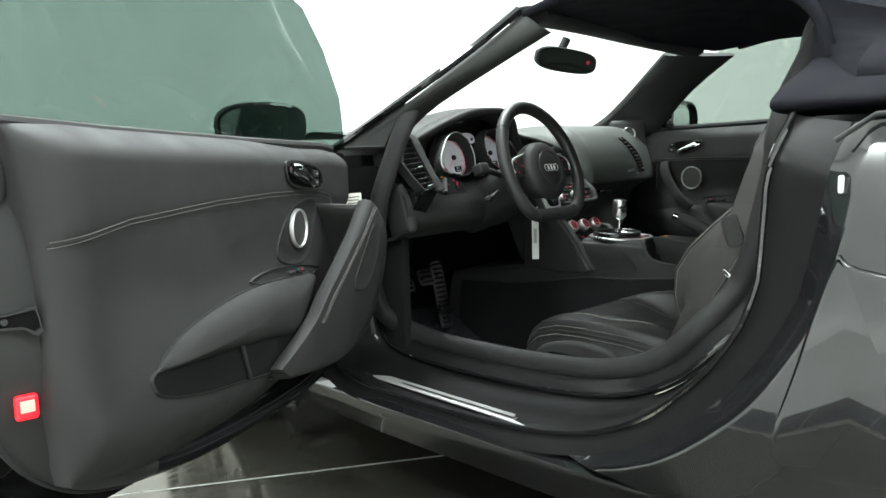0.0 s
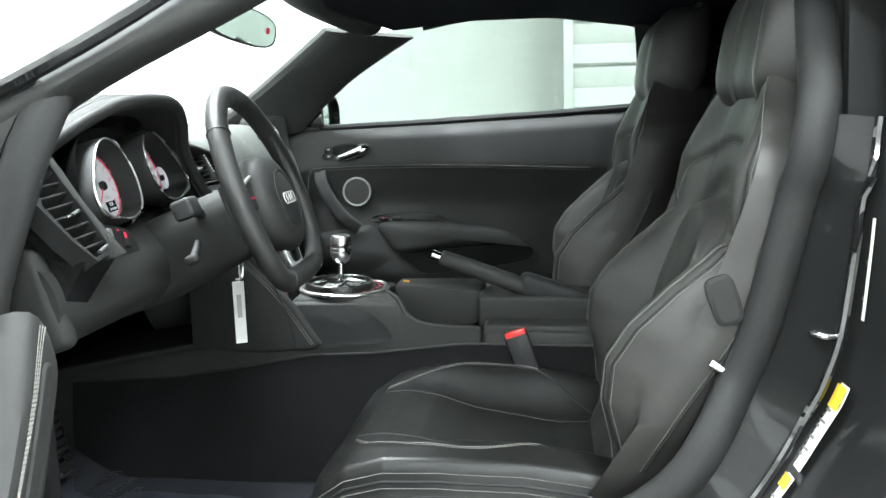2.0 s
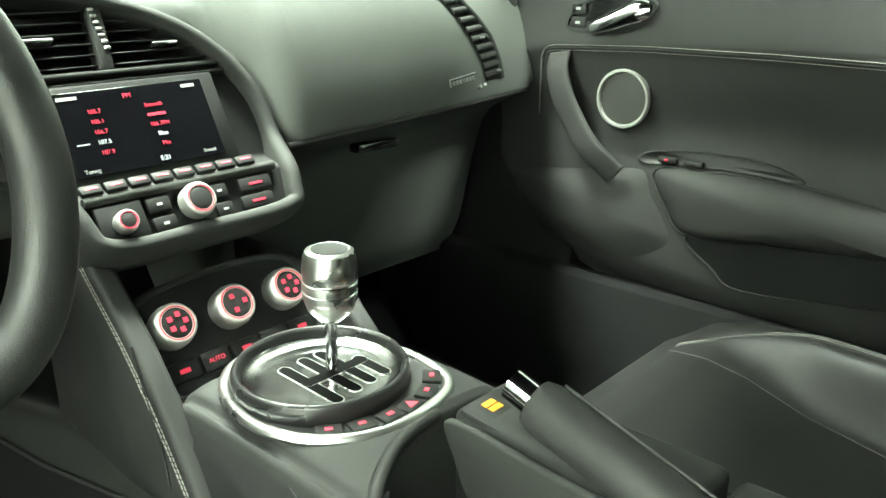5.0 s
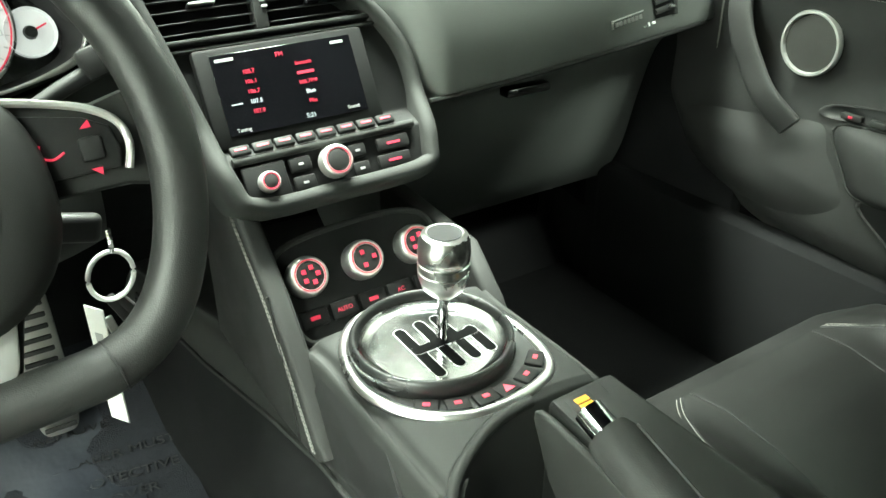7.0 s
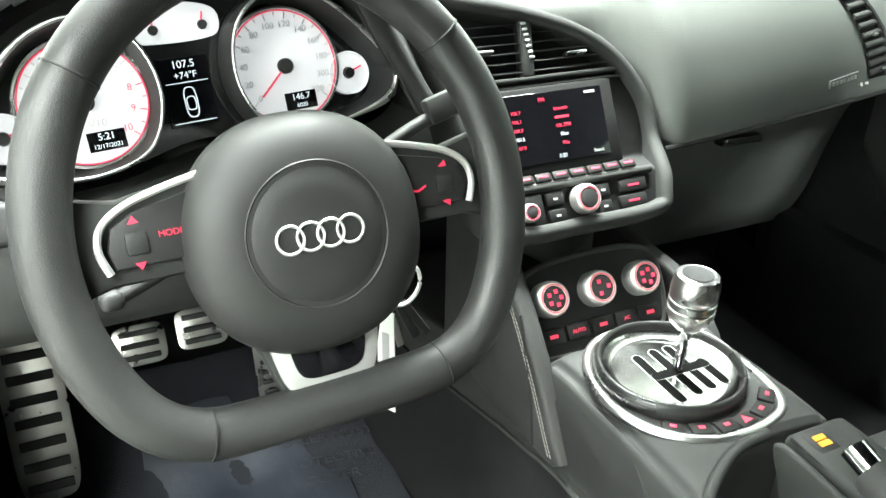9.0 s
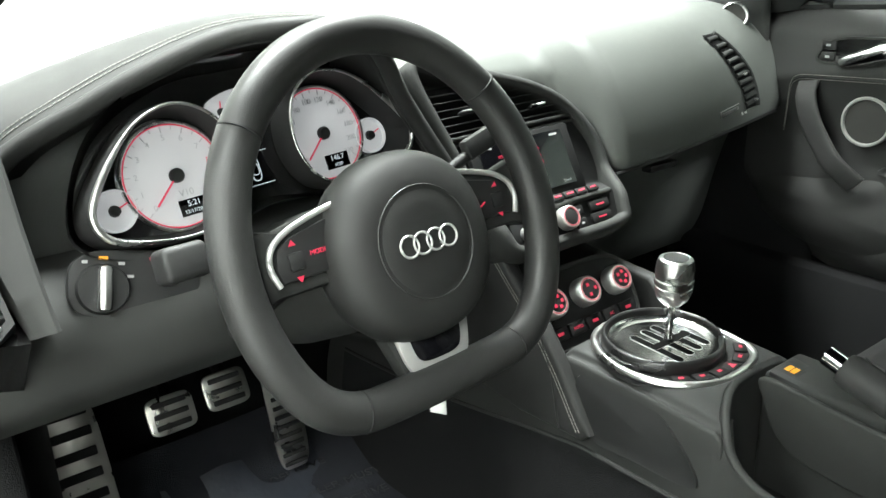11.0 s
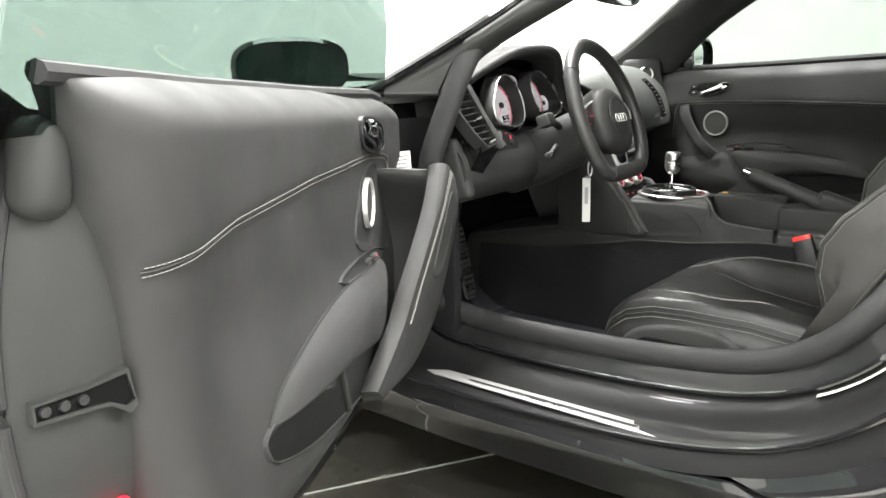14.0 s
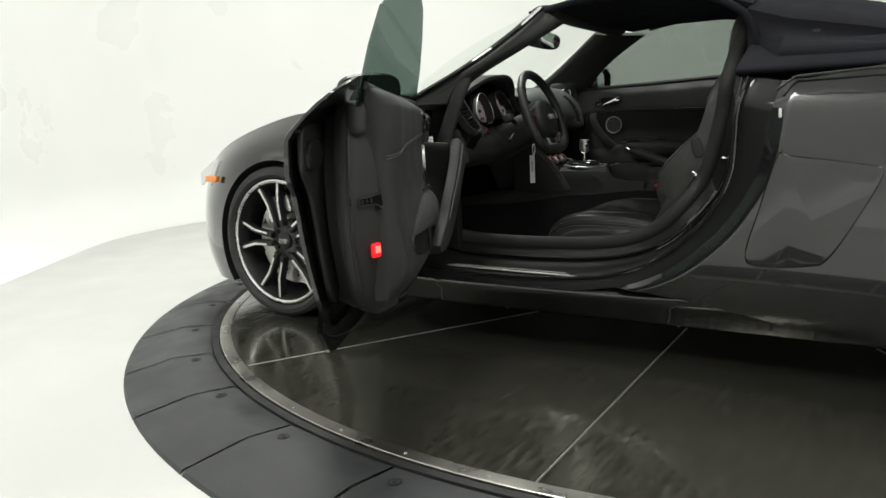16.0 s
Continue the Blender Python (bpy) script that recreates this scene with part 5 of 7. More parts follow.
    for y, z in ((-0.20, 0.325), (-0.352, 0.325)):
        part("seat_knob", lathe(BM(), [(0.0001, 0.0), (0.016, 0.0), (0.015, 0.012), (0.007, 0.013), (0.006, 0.008), (0.0001, 0.008)], 24, axes((SCX - 0.27, y, z), (0, 1, 0), (-1, 0, 0))), HARD, tr)
    bm = BM()
    rbox(bm, (SCX, -0.33, 0.22), (0.42, 0.44, 0.10), 0.02)
    part("seat_base", bm, HARD, seat)
    # backrest release on the outer shoulder
    pm = axes((SCX - 0.272, -0.668, 0.675), (0.0, 0.75, -0.66), (-1, 0.0, 0.05))
    bm = BM()
    prism(bm, ellipse(0.033, 0.019, 24, p=4), -0.004, 0.003, pm @ Matrix.Rotation(radians(68), 4, "Z"), 0.0015)
    rel = part("release_button", bm, HARD, seat)
    bm = BM()
    prism(bm, ellipse(0.027, 0.0135, 24, p=4), 0.003, 0.004, pm @ Matrix.Rotation(radians(68), 4, "Z"))
    part("button_face", bm, SOFT, rel)
    return seat


seat = make_seat()
pseat = copy_thing(seat, Matrix.Translation((0.375, -0.253, 0.205)))
# the passenger seat has no release button on its inner shoulder
for ob in [o for o in pseat.children_recursive if o.name.startswith(("release_button", "button_face"))]:
    bpy.data.objects.remove(ob)

# dashboard
dash = thing("dashboard", (0, 0.35, 0.62), "soft black dashboard sweeping round the driver", "dashboard")


def dash_profile(x):
    f = 0.085 * max(0, (x - 0.1) / 0.5) ** 1.3
    dr = 1 - sstep(0.085, 0.125, x)
    k = lambda a, b: a * (1 - dr) + b * dr
    return [(x, 0.74, 0.895), (x, 0.60, 0.915), (x, 0.48 + f * 0.4, 0.925 - 0.02 * dr), (x, 0.38 + f * 0.7, 0.925 - 0.03 * dr), (x, k(0.29 + f, 0.34), 0.905 - 0.03 * dr), (x, k(0.235 + f, 0.32), k(0.855, 0.85)),
            (x, k(0.205 + f, 0.31), k(0.79, 0.80)), (x, k(0.195 + f, 0.30), k(0.735, 0.75)), (x, k(0.205 + f, 0.30), k(0.718, 0.73)), (x, k(0.25 + f, 0.30), k(0.70, 0.71)), (x, k(0.30 + f, 0.31), k(0.665, 0.66)), (x, k(0.33 + f, 0.36), k(0.58, 0.645)), (x, k(0.40 + f * 0.6, 0.45), k(0.47, 0.655)), (x, k(0.50, 0.60), k(0.40, 0.68))]


bm = BM()
loft(bm, [[tuple(p) for p in spline(dash_profile(x), 60)] for x in np.linspace(-0.73, 0.685, 90)], closed=False)
part("dash_body", bm, DASHTOP, dash, "matt black dash moulding", sharp=80)
bm = BM()
tube(bm, [(x, 0.197 + 0.085 * max(0, (x - 0.1) / 0.5) ** 1.3, 0.7215) for x in np.linspace(0.11, 0.66, 40)], 0.003, 6)
part("glovebox_gap", bm, HARD, dash)
bm = BM()
rbox(bm, (0.30, 0.272, 0.685), (0.07, 0.02, 0.012), 0.004)
part("glovebox_latch", bm, GLOSSB, dash)
# passenger end vent let into the dash skin


def dash_front(x, z, out=0.0):
    """The point of the dash face at this height, moved out of the face."""
    p = [q for q in spline(dash_profile(x), 60) if q[2] > 0.725 and q[1] < 0.40]
    p.sort(key=lambda q: q[2])
    y = float(np.interp(z, [q[2] for q in p], [q[1] for q in p]))
    return Vector((x, y - out, z + 0.25 * out))


def vent_left(z):
    return lerp_table(z, [(0.745, 0.510), (0.775, 0.502), (0.806, 0.488), (0.835, 0.468), (0.862, 0.444), (0.885, 0.42)])


def vent_right(z):
    return vent_left(z) + lerp_table(z, [(0.745, 0.048), (0.806, 0.055), (0.885, 0.040)])


# near-black sheet over the dash skin, painted shade behind the louvres
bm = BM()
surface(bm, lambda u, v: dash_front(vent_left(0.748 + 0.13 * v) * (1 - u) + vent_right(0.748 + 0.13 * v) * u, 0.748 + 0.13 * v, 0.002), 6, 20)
vo = part("vent_opening", bm, SLOT_SHADE, dash, "near-black sheet as the shade behind the end vent's louvres")
for i in range(10):
    z = 0.757 + 0.0125 * i
    a, b = vent_left(z), vent_right(z)
    bm = BM()
    tube(bm, [dash_front(a + (b - a) * k, z + 0.003 * k, 0.003) for k in np.linspace(0.02, 0.98, 6)], 0.0042, 8, flat=0.45, up=(0, -0.8, 0.5))
    part("vent_slat", bm, SOFT, vo)
for z, k in ((0.8065, 0.35), (0.760, 0.62)):
    a, b = vent_left(z), vent_right(z)
    bm = BM()
    tube(bm, [dash_front(a + (b - a) * (k + j), z, 0.008) for j in (0, 0.12, 0.24)], 0.002, 6)
    part("vent_tab", bm, SATIN, vo)
bm = BM()
zz = np.linspace(0.748, 0.878, 18)
tube(bm, [dash_front(vent_right(z), z, 0.002) for z in zz], 0.005, 8)
part("vent_edge", bm, SOFT, vo)
# metal badge of illegible letters on the passenger side: plain bars under a thin strip
bm = BM()
tube(bm, [dash_front(0.411 + 0.07 * k, 0.759 + 0.004 * k, 0.001) for k in np.linspace(0, 1, 6)], 0.0008, 6)
bd = part("badge_strip", bm, SATIN, dash)
for i in range(8):
    bm = BM()
    rbox(bm, None, (0.006 if i else 0.004, 0.0055 if i else 0.009, 0.0012), 0.0004, 1, axes(dash_front(0.413 + 0.0088 * i, 0.7535 + 0.0004 * i, 0.001), (1, 0.25, 0.05), (0.1, -1, 0.15)))
    part("badge_bar", bm, SATIN, bd)
# tweeter in the passenger pillar foot
tm = axes((0.605, 0.366, 0.893), (1, -0.8, 0), (-0.75, -0.6, 0.15))
tw = part("tweeter_ring", lathe(BM(), [(0.026, -0.01), (0.026, 0.004), (0.024, 0.006), (0.0215, 0.005), (0.021, -0.01)], 32, tm, True), SATIN, dash)
part("tweeter_mesh", lathe(BM(), [(0.0001, 0.003), (0.0215, 0.001), (0.0215, -0.01)], 24, tm), PERF, tw)
bm = BM()
rbox(bm, None, (0.14, 0.12, 0.04), 0.018, 3, axes((0.634, 0.392, 0.889), (1, -0.8, 0), (-0.75, -0.6, 0.15)))
part("pillar_foot", bm, SOFT, dash)

# instrument hood
HA = spline([(-0.655, 0.268, 0.848), (-0.625, 0.270, 0.872), (-0.567, 0.262, 0.900), (-0.502, 0.250, 0.930), (-0.424, 0.235, 0.957), (-0.355, 0.215, 0.963), (-0.303, 0.210, 0.957), (-0.258, 0.218, 0.930), (-0.215, 0.236, 0.865), (-0.172, 0.220, 0.785)], 40)
HB = spline([(-0.715, 0.44, 0.85), (-0.67, 0.48, 0.885), (-0.58, 0.51, 0.905), (-0.46, 0.53, 0.918), (-0.36, 0.53, 0.918), (-0.27, 0.51, 0.91), (-0.20, 0.46, 0.895), (-0.15, 0.40, 0.86), (-0.135, 0.33, 0.80)], 40)
bm = BM()


def hood(u, v):
    a, b = HA[int(round(u * 39))], HB[int(round(u * 39))]
    p = a * (1 - v) + b * v
    return (p[0], p[1], p[2] + 0.028 * math.sin(math.pi * v ** 0.8) * math.sin(math.pi * u) ** 0.5)


surface(bm, hood, 39, 18, 0.014)
hd = part("instrument_hood", bm, LEATHER, dash, "stitched leather instrument hood", sharp=70)
bm = BM()
tube(bm, [tuple(p) for p in HA], 0.0105, 10)
part("hood_lip", bm, LEATHER, hd)
for k in (0.10, 0.13):
    bm = BM()
    stitches(bm, [Vector(hood(u, k)) + Vector((0, 0, 0.001)) for u in np.linspace(0.04, 0.97, 60)])
    part("hood_stitching", bm, THREAD, hd)
bm = BM()


def bowl(u, v):
    a = Vector(HA[int(round(u * 39))])
    c = Vector((-0.40, 0.30, 0.835))
    b = c + Vector(((a.x - c.x) * 0.86, 0, (a.z - c.z) * 0.80))
    return a + (b - a) * v + Vector((0, 0.0, -0.004))


surface(bm, bowl, 39, 8)
part("hood_lining", bm, HARD, hd, sharp=80)

# instrument cluster
CL = axes((-0.397, 0.254, 0.836), (1, 0.14, 0.03), (0.10, -0.95, 0.30))
cluster = thing("instrument_cluster", (-0.395, 0.29, 0.78), "white-faced instrument cluster with red needles in chrome rings", "instrument cluster")
bm = BM()
co = [(p[0], p[1]) for p in spline([(-0.20, -0.03), (-0.16, -0.062), (-0.08, -0.066), (0.0, -0.052), (0.08, -0.064), (0.16, -0.055), (0.19, -0.01), (0.155, 0.05), (0.08, 0.085), (0.0, 0.09), (-0.08, 0.085), (-0.16, 0.045)], 70, True)]
prism(bm, co, -0.03, -0.012, CL)
part("cluster_plate", bm, GLOSSB, cluster)
bm = BM()
loft(bm, [[CL @ Vector((x * k, y * k2, h)) for x, y in co] for k, k2, h in ((1.07, 1.12, 0.016), (1.055, 1.085, 0.010), (1.03, 1.05, -0.004), (1.0, 1.0, -0.015))], caps=False)
part("cluster_bowl", bm, GLOSSB, cluster)
# each dial sits in a deep tube whose lip runs out to a point
TEAR = spline([(0.057, -0.004), (0.046, 0.042), (0.010, 0.066), (-0.034, 0.056), (-0.076, 0.018), (-0.099, -0.018), (-0.088, -0.044), (-0.045, -0.057), (0.0, -0.060), (0.040, -0.045)], 64, True)
for tx, ty, sg in ((-0.092, -0.004, 1), (0.090, 0.0, -1)):
    bm = BM()
    loft(bm, [[CL @ Vector((tx + sg * p[0] * k, ty + p[1] * k, h)) for p in TEAR] for k, h in ((0.90, -0.012), (0.95, 0.0), (0.985, 0.014), (1.0, 0.0285), (1.02, 0.0285), (1.06, 0.018), (1.08, -0.01))], caps=False)
    tb = part("dial_hood", bm, HARD, cluster, "dark flared dial hood", sharp=60)
    bm = BM()
    tube(bm, [CL @ Vector((tx + sg * p[0] * 1.008, ty + p[1] * 1.008, 0.0285)) for p in TEAR], [0.0016 + 0.0022 * sstep(-0.03, -0.095, p[0]) for p in TEAR], 8, closed=True)
    part("hood_lip_trim", bm, SATIN, tb, "thin bright lip", sharp=85)


def dial(cx, cy, r, numbers, a0, a1, value, redfrom, nd):
    m = CL @ Matrix.Translation((cx, cy, 0))
    g = part("gauge_tube", lathe(BM(), [(r + 0.003, -0.02), (r + 0.0035, -0.008), (r + 0.003, -0.005), (r + 0.001, -0.005), (r, -0.02)], 56, m, True), SATIN, cluster, "satin metal gauge ring")
    part("gauge_face", lathe(BM(), [(0.0001, -0.007), (r, -0.007), (r, -0.011), (0.0001, -0.011)], 56, m), GAUGEGLOW, g)
    for i in range(nd * 2 + 1):
        a = radians(a0 + (a1 - a0) * i / (nd * 2))
        L = 0.006 if i % 2 == 0 else 0.0035
        bm = BM()
        rbox(bm, None, (L, 0.001, 0.0006), 0, 1, m @ Matrix.Rotation(a, 4, "Z") @ Matrix.Translation((r - 0.002 - L / 2, 0, -0.0066)))
        part("tick", bm, REDGLOW if i / (nd * 2) > redfrom else GREYINK, g)
    for i, tx in enumerate(numbers):
        a = radians(a0 + (a1 - a0) * i / (len(numbers) - 1))
        lettering("numeral", tx, 0.0085, m @ Matrix.Translation(((r - 0.0135) * math.cos(a), (r - 0.0135) * math.sin(a), -0.0066)), REDGLOW if i / (len(numbers) - 1) > redfrom else GREYINK, g)
    bm = BM()
    tube(bm, [m @ Vector(((r - 0.0008) * math.cos(a), (r - 0.0008) * math.sin(a), -0.0062)) for a in np.linspace(0, 2 * math.pi, 56)[:-1]], 0.0008, 5, closed=True)
    part("glow_ring", bm, REDGLOW, g)
    a = radians(value)
    bm = BM()
    rbox(bm, None, (r * 0.72, 0.002, 0.0012), 0.0004, 1, m @ Matrix.Rotation(a, 4, "Z") @ Matrix.Translation((r * 0.36, 0, -0.002)))
    part("needle", bm, REDGLOW, g)
    part("needle_cap", lathe(BM(), [(0.0001, -0.005), (0.0075, -0.005), (0.0075, 0.0), (0.006, 0.002), (0.0001, 0.002)], 20, m), HARD, g)
    return g, m


g1, m1 = dial(-0.092, -0.004, 0.053, [str(i) for i in range(0, 11)], 222, -42, 222, 0.78, 10)
g2, m2 = dial(0.090, 0.000, 0.053, [str(i) for i in range(0, 221, 20)], 222, -42, 222, 2.0, 11)
lettering("engine_mark", "V10", 0.010, m1 @ Matrix.Translation((0.006, -0.019, -0.0066)), GREYINK, g1)
for m_, g_, a_, b_, dx in ((m1, g1, "5:21", "12/17/2021", 0.010), (m2, g2, "146.7", "6020", 0.010)):
    bm = BM()
    rbox(bm, None, (0.032, 0.017, 0.001), 0.0004, 1, m_ @ Matrix.Translation((dx, -0.034, -0.0062)))
    part("gauge_display", bm, SCREEN, g_)
    lettering("display_text", a_, 0.0085, m_ @ Matrix.Translation((dx, -0.0305, -0.0052)), WHITEGLOW, g_)
    lettering("display_text", b_, 0.0055, m_ @ Matrix.Translation((dx, -0.0385, -0.0052)), WHITEGLOW, g_)
for cx, cy, r in ((0.155, -0.016, 0.019), (-0.160, -0.022, 0.019)):
    m = CL @ Matrix.Translation((cx, cy, 0))
    sgauge = part("small_gauge", lathe(BM(), [(0.0001, -0.009), (r, -0.009), (r + 0.002, -0.004), (r + 0.002, -0.012), (0.0001, -0.012)], 36, m), GAUGEGLOW, cluster, "small white gauge")
    bm = BM()
    rbox(bm, None, (r * 0.8, 0.0016, 0.001), 0.0003, 1, m @ Matrix.Rotation(radians(20), 4, "Z") @ Matrix.Translation((r * 0.4, 0, -0.006)))
    part("needle", bm, REDGLOW, sgauge)
    part("needle_cap", lathe(BM(), [(0.0001, -0.008), (0.006, -0.008), (0.005, -0.003), (0.0001, -0.003)], 16, m), HARD, sgauge)
bm = BM()
prism(bm, [(p[0], p[1]) for p in spline([(-0.035, 0.060), (-0.036, 0.040), (-0.02, 0.036), (0.02, 0.036), (0.036, 0.042), (0.034, 0.062), (0.0, 0.07)], 36, True)], -0.012, -0.008, CL)
tp = part("top_gauge", bm, GAUGEGLOW, cluster, "pale lit panel with two small needles")
for x in (-0.022, 0.022):
    bm = BM()
    rbox(bm, None, (0.013, 0.0014, 0.001), 0.0003, 1, CL @ Matrix.Translation((x, 0.053, -0.006)) @ Matrix.Rotation(radians(75), 4, "Z"))
    part("needle", bm, REDGLOW, tp)
    part("needle_cap", lathe(BM(), [(0.0001, -0.0075), (0.0045, -0.0075), (0.004, -0.004), (0.0001, -0.004)], 14, CL @ Matrix.Translation((x, 0.048, 0))), HARD, tp)
bm = BM()
rbox(bm, None, (0.044, 0.062, 0.002), 0.0005, 1, CL @ Matrix.Translation((-0.003, -0.008, -0.0105)))
ds = part("trip_display", bm, SCREEN, cluster, "dark trip display")
lettering("display_text", "107.5", 0.0095, CL @ Matrix.Translation((-0.003, 0.016, -0.009)), WHITEGLOW, ds)
lettering("display_text", "+74°F", 0.0085, CL @ Matrix.Translation((-0.003, 0.006, -0.009)), WHITEGLOW, ds)
for y in (0.0, -0.036):
    bm = BM()
    rbox(bm, None, (0.038, 0.0008, 0.0006), 0, 1, CL @ Matrix.Translation((-0.003, y, -0.009)))
    part("display_rule", bm, WHITEGLOW, ds)
bm = BM()
tube(bm, [CL @ Vector((-0.003 + x, -0.018 + y, -0.009)) for x, y in ellipse(0.0055, 0.0135, 24, p=3.2)], 0.0006, 5, closed=True)
part("car_symbol", bm, WHITEGLOW, ds)
bm = BM()
tube(bm, [CL @ Vector((-0.003 + x, -0.019 + y, -0.009)) for x, y in ellipse(0.004, 0.006, 18, p=3.2)], 0.0005, 5, closed=True)
part("car_symbol", bm, WHITEGLOW, ds)

# driver's outer vent with its slanting blade
VM = axes((-0.70, 0.155, 0.80), (1, 0.10, 0), (-0.08, -0.86, 0.5))
vent = thing("side_vent", (-0.67, 0.2, 0.73), "slanted black air vent with a satin blade", "air vent")
vo = [(-0.012, 0.098), (0.015, 0.096), (0.020, 0.03), (0.025, -0.043), (0.012, -0.053), (-0.014, -0.057), (-0.032, -0.02), (-0.046, 0.03)]
bm = BM()
prism(bm, vo, -0.05, -0.028, VM)
part("vent_box", bm, GLOSSB, vent)
for i in range(9):
    y = 0.083 - 0.0155 * i
    xl = lerp_table(-y, [(-0.098, -0.012), (-0.03, -0.046), (0.02, -0.032), (0.057, -0.014)])
    xr = lerp_table(-y, [(-0.096, 0.015), (-0.03, 0.020), (0.043, 0.025)])
    bm = BM()
    rbox(bm, None, (xr - xl, 0.0032, 0.024), 0.001, 1, VM @ Matrix.Translation(((xl + xr) / 2, y, -0.015)) @ Matrix.Rotation(radians(-18), 4, "X"))
    part("vent_slat", bm, HARD, vent)
bm = BM()
vc = np.mean(vo, axis=0)
grow = lambda k: [(vc[0] + (x - vc[0]) * k, vc[1] + (y - vc[1]) * (0.5 + 0.5 * k)) for x, y in vo]
frame_ring(bm, grow(1.12), grow(0.94), -0.03, 0.0, VM)
part("vent_frame", bm, HARD, vent)
for x, y, w in ((-0.004, 0.008, 0.030), (0.008, -0.048, 0.022)):
    bm = BM()
    rbox(bm, None, (w, 0.0045, 0.008), 0.002, 2, VM @ Matrix.Translation((x, y, 0.0)) @ Matrix.Rotation(radians(10), 4, "Z"))
    part("vent_tab", bm, SATIN, vent)
# blade: a band from the dash top down to a blunt tip
bl = spline([(-0.716, 0.30, 0.912, -0.660, 0.31, 0.918), (-0.700, 0.25, 0.900, -0.648, 0.262, 0.904), (-0.687, 0.214, 0.874, -0.641, 0.225, 0.882), (-0.676, 0.175, 0.810, -0.640, 0.182, 0.818), (-0.667, 0.148, 0.767, -0.639, 0.150, 0.775), (-0.661, 0.132, 0.742, -0.637, 0.126, 0.745)], 22)
bm = BM()
loft(bm, [[Vector(l) + Vector((0.0, 0.06, -0.01)), Vector(l) + Vector((0, 0.006, 0)), Vector(l) + Vector((0.004, 0, 0.002)), Vector(r) + Vector((-0.004, 0, 0.002)), Vector(r) + Vector((0, 0.006, 0)), Vector(r) + Vector((0, 0.06, -0.01))] for l, r in ((b_[:3], b_[3:]) for b_ in bl)])
part("vent_blade", bm, SOFT, vent, "slanting dark satin blade", sharp=50)
bm = BM()
quad = [(-0.717, 0.140, 0.747), (-0.661, 0.133, 0.741), (-0.672, 0.172, 0.683), (-0.718, 0.188, 0.670)]
loft(bm, [[Vector(p) for p in quad], [Vector(p) + Vector((0, 0.07, 0.01)) for p in quad]])
part("vent_base", bm, GLOSSB, vent, sharp=20)
# rounded dash end beside the vent
bm = BM()
rbox(bm, None, (0.034, 0.09, 0.14), 0.016, 4, Matrix.Translation((-0.722, 0.222, 0.69)) @ Matrix.Rotation(radians(-18), 4, "X"))
part("dash_end", bm, SOFT, vent, sharp=70)

# lower dash on the driver's side
bm = BM()


def lower(u, v):
    x = -0.735 + 0.51 * u
    y = spline([(0.268, 0.768), (0.220, 0.755), (0.182, 0.725), (0.172, 0.68), (0.195, 0.645), (0.25, 0.617), (0.36, 0.61)], 40)[int(round(v * 39))]
    return (x, y[0] + 0.03 * max(0, (x + 0.34) / 0.1) ** 2 * (1 if x > -0.34 else 0), y[1] - (0.0 if v < 0.5 else 0.01 * (1 - u)))


surface(bm, lower, 30, 39, 0.01)
part("lower_dash", bm, SOFT, dash, "plain black knee panel", sharp=70)
LM = axes((-0.558, 0.194, 0.744), (1, 0.0, -0.30), (0.0, -0.93, 0.36))
bm = BM()
prism(bm, ellipse(0.060, 0.034, 40, p=3.2), -0.012, 0.0035, LM, 0.003)
sw = part("light_switch_panel", bm, HARD, dash)
part("light_switch", lathe(BM(), [(0.0001, 0.004), (0.024, 0.004), (0.022, 0.010), (0.0001, 0.010)], 32, LM @ Matrix.Translation((-0.03, -0.004, 0))), HARD, sw)
bm = BM()
rbox(bm, None, (0.011, 0.042, 0.014), 0.004, 2, LM @ Matrix.Translation((-0.03, -0.004, 0.015)))
part("switch_grip", bm, SATIN, sw)
for x, y, w, mt in ((-0.046, 0.021, 0.005, GREYINK), (-0.030, 0.025, 0.008, YELLOWGLOW), (-0.014, 0.020, 0.006, GREYINK), (0.014, 0.025, 0.006, REDGLOW), (-0.006, 0.008, 0.006, GREYINK)):
    bm = BM()
    rbox(bm, None, (w, 0.003, 0.0008), 0.0002, 1, LM @ Matrix.Translation((x, y, 0.0045)))
    part("switch_mark", bm, mt, sw)
bm = BM()
rbox(bm, None, (0.016, 0.026, 0.008), 0.003, 2, LM @ Matrix.Translation((0.028, 0.012, 0.005)))
part("dimmer_wheel", bm, HARD, sw)
bm = BM()
rbox(bm, None, (0.006, 0.010, 0.001), 0.0003, 1, LM @ Matrix.Translation((0.022, 0.016, 0.0095)))
part("dimmer_light", bm, REDGLOW, sw)

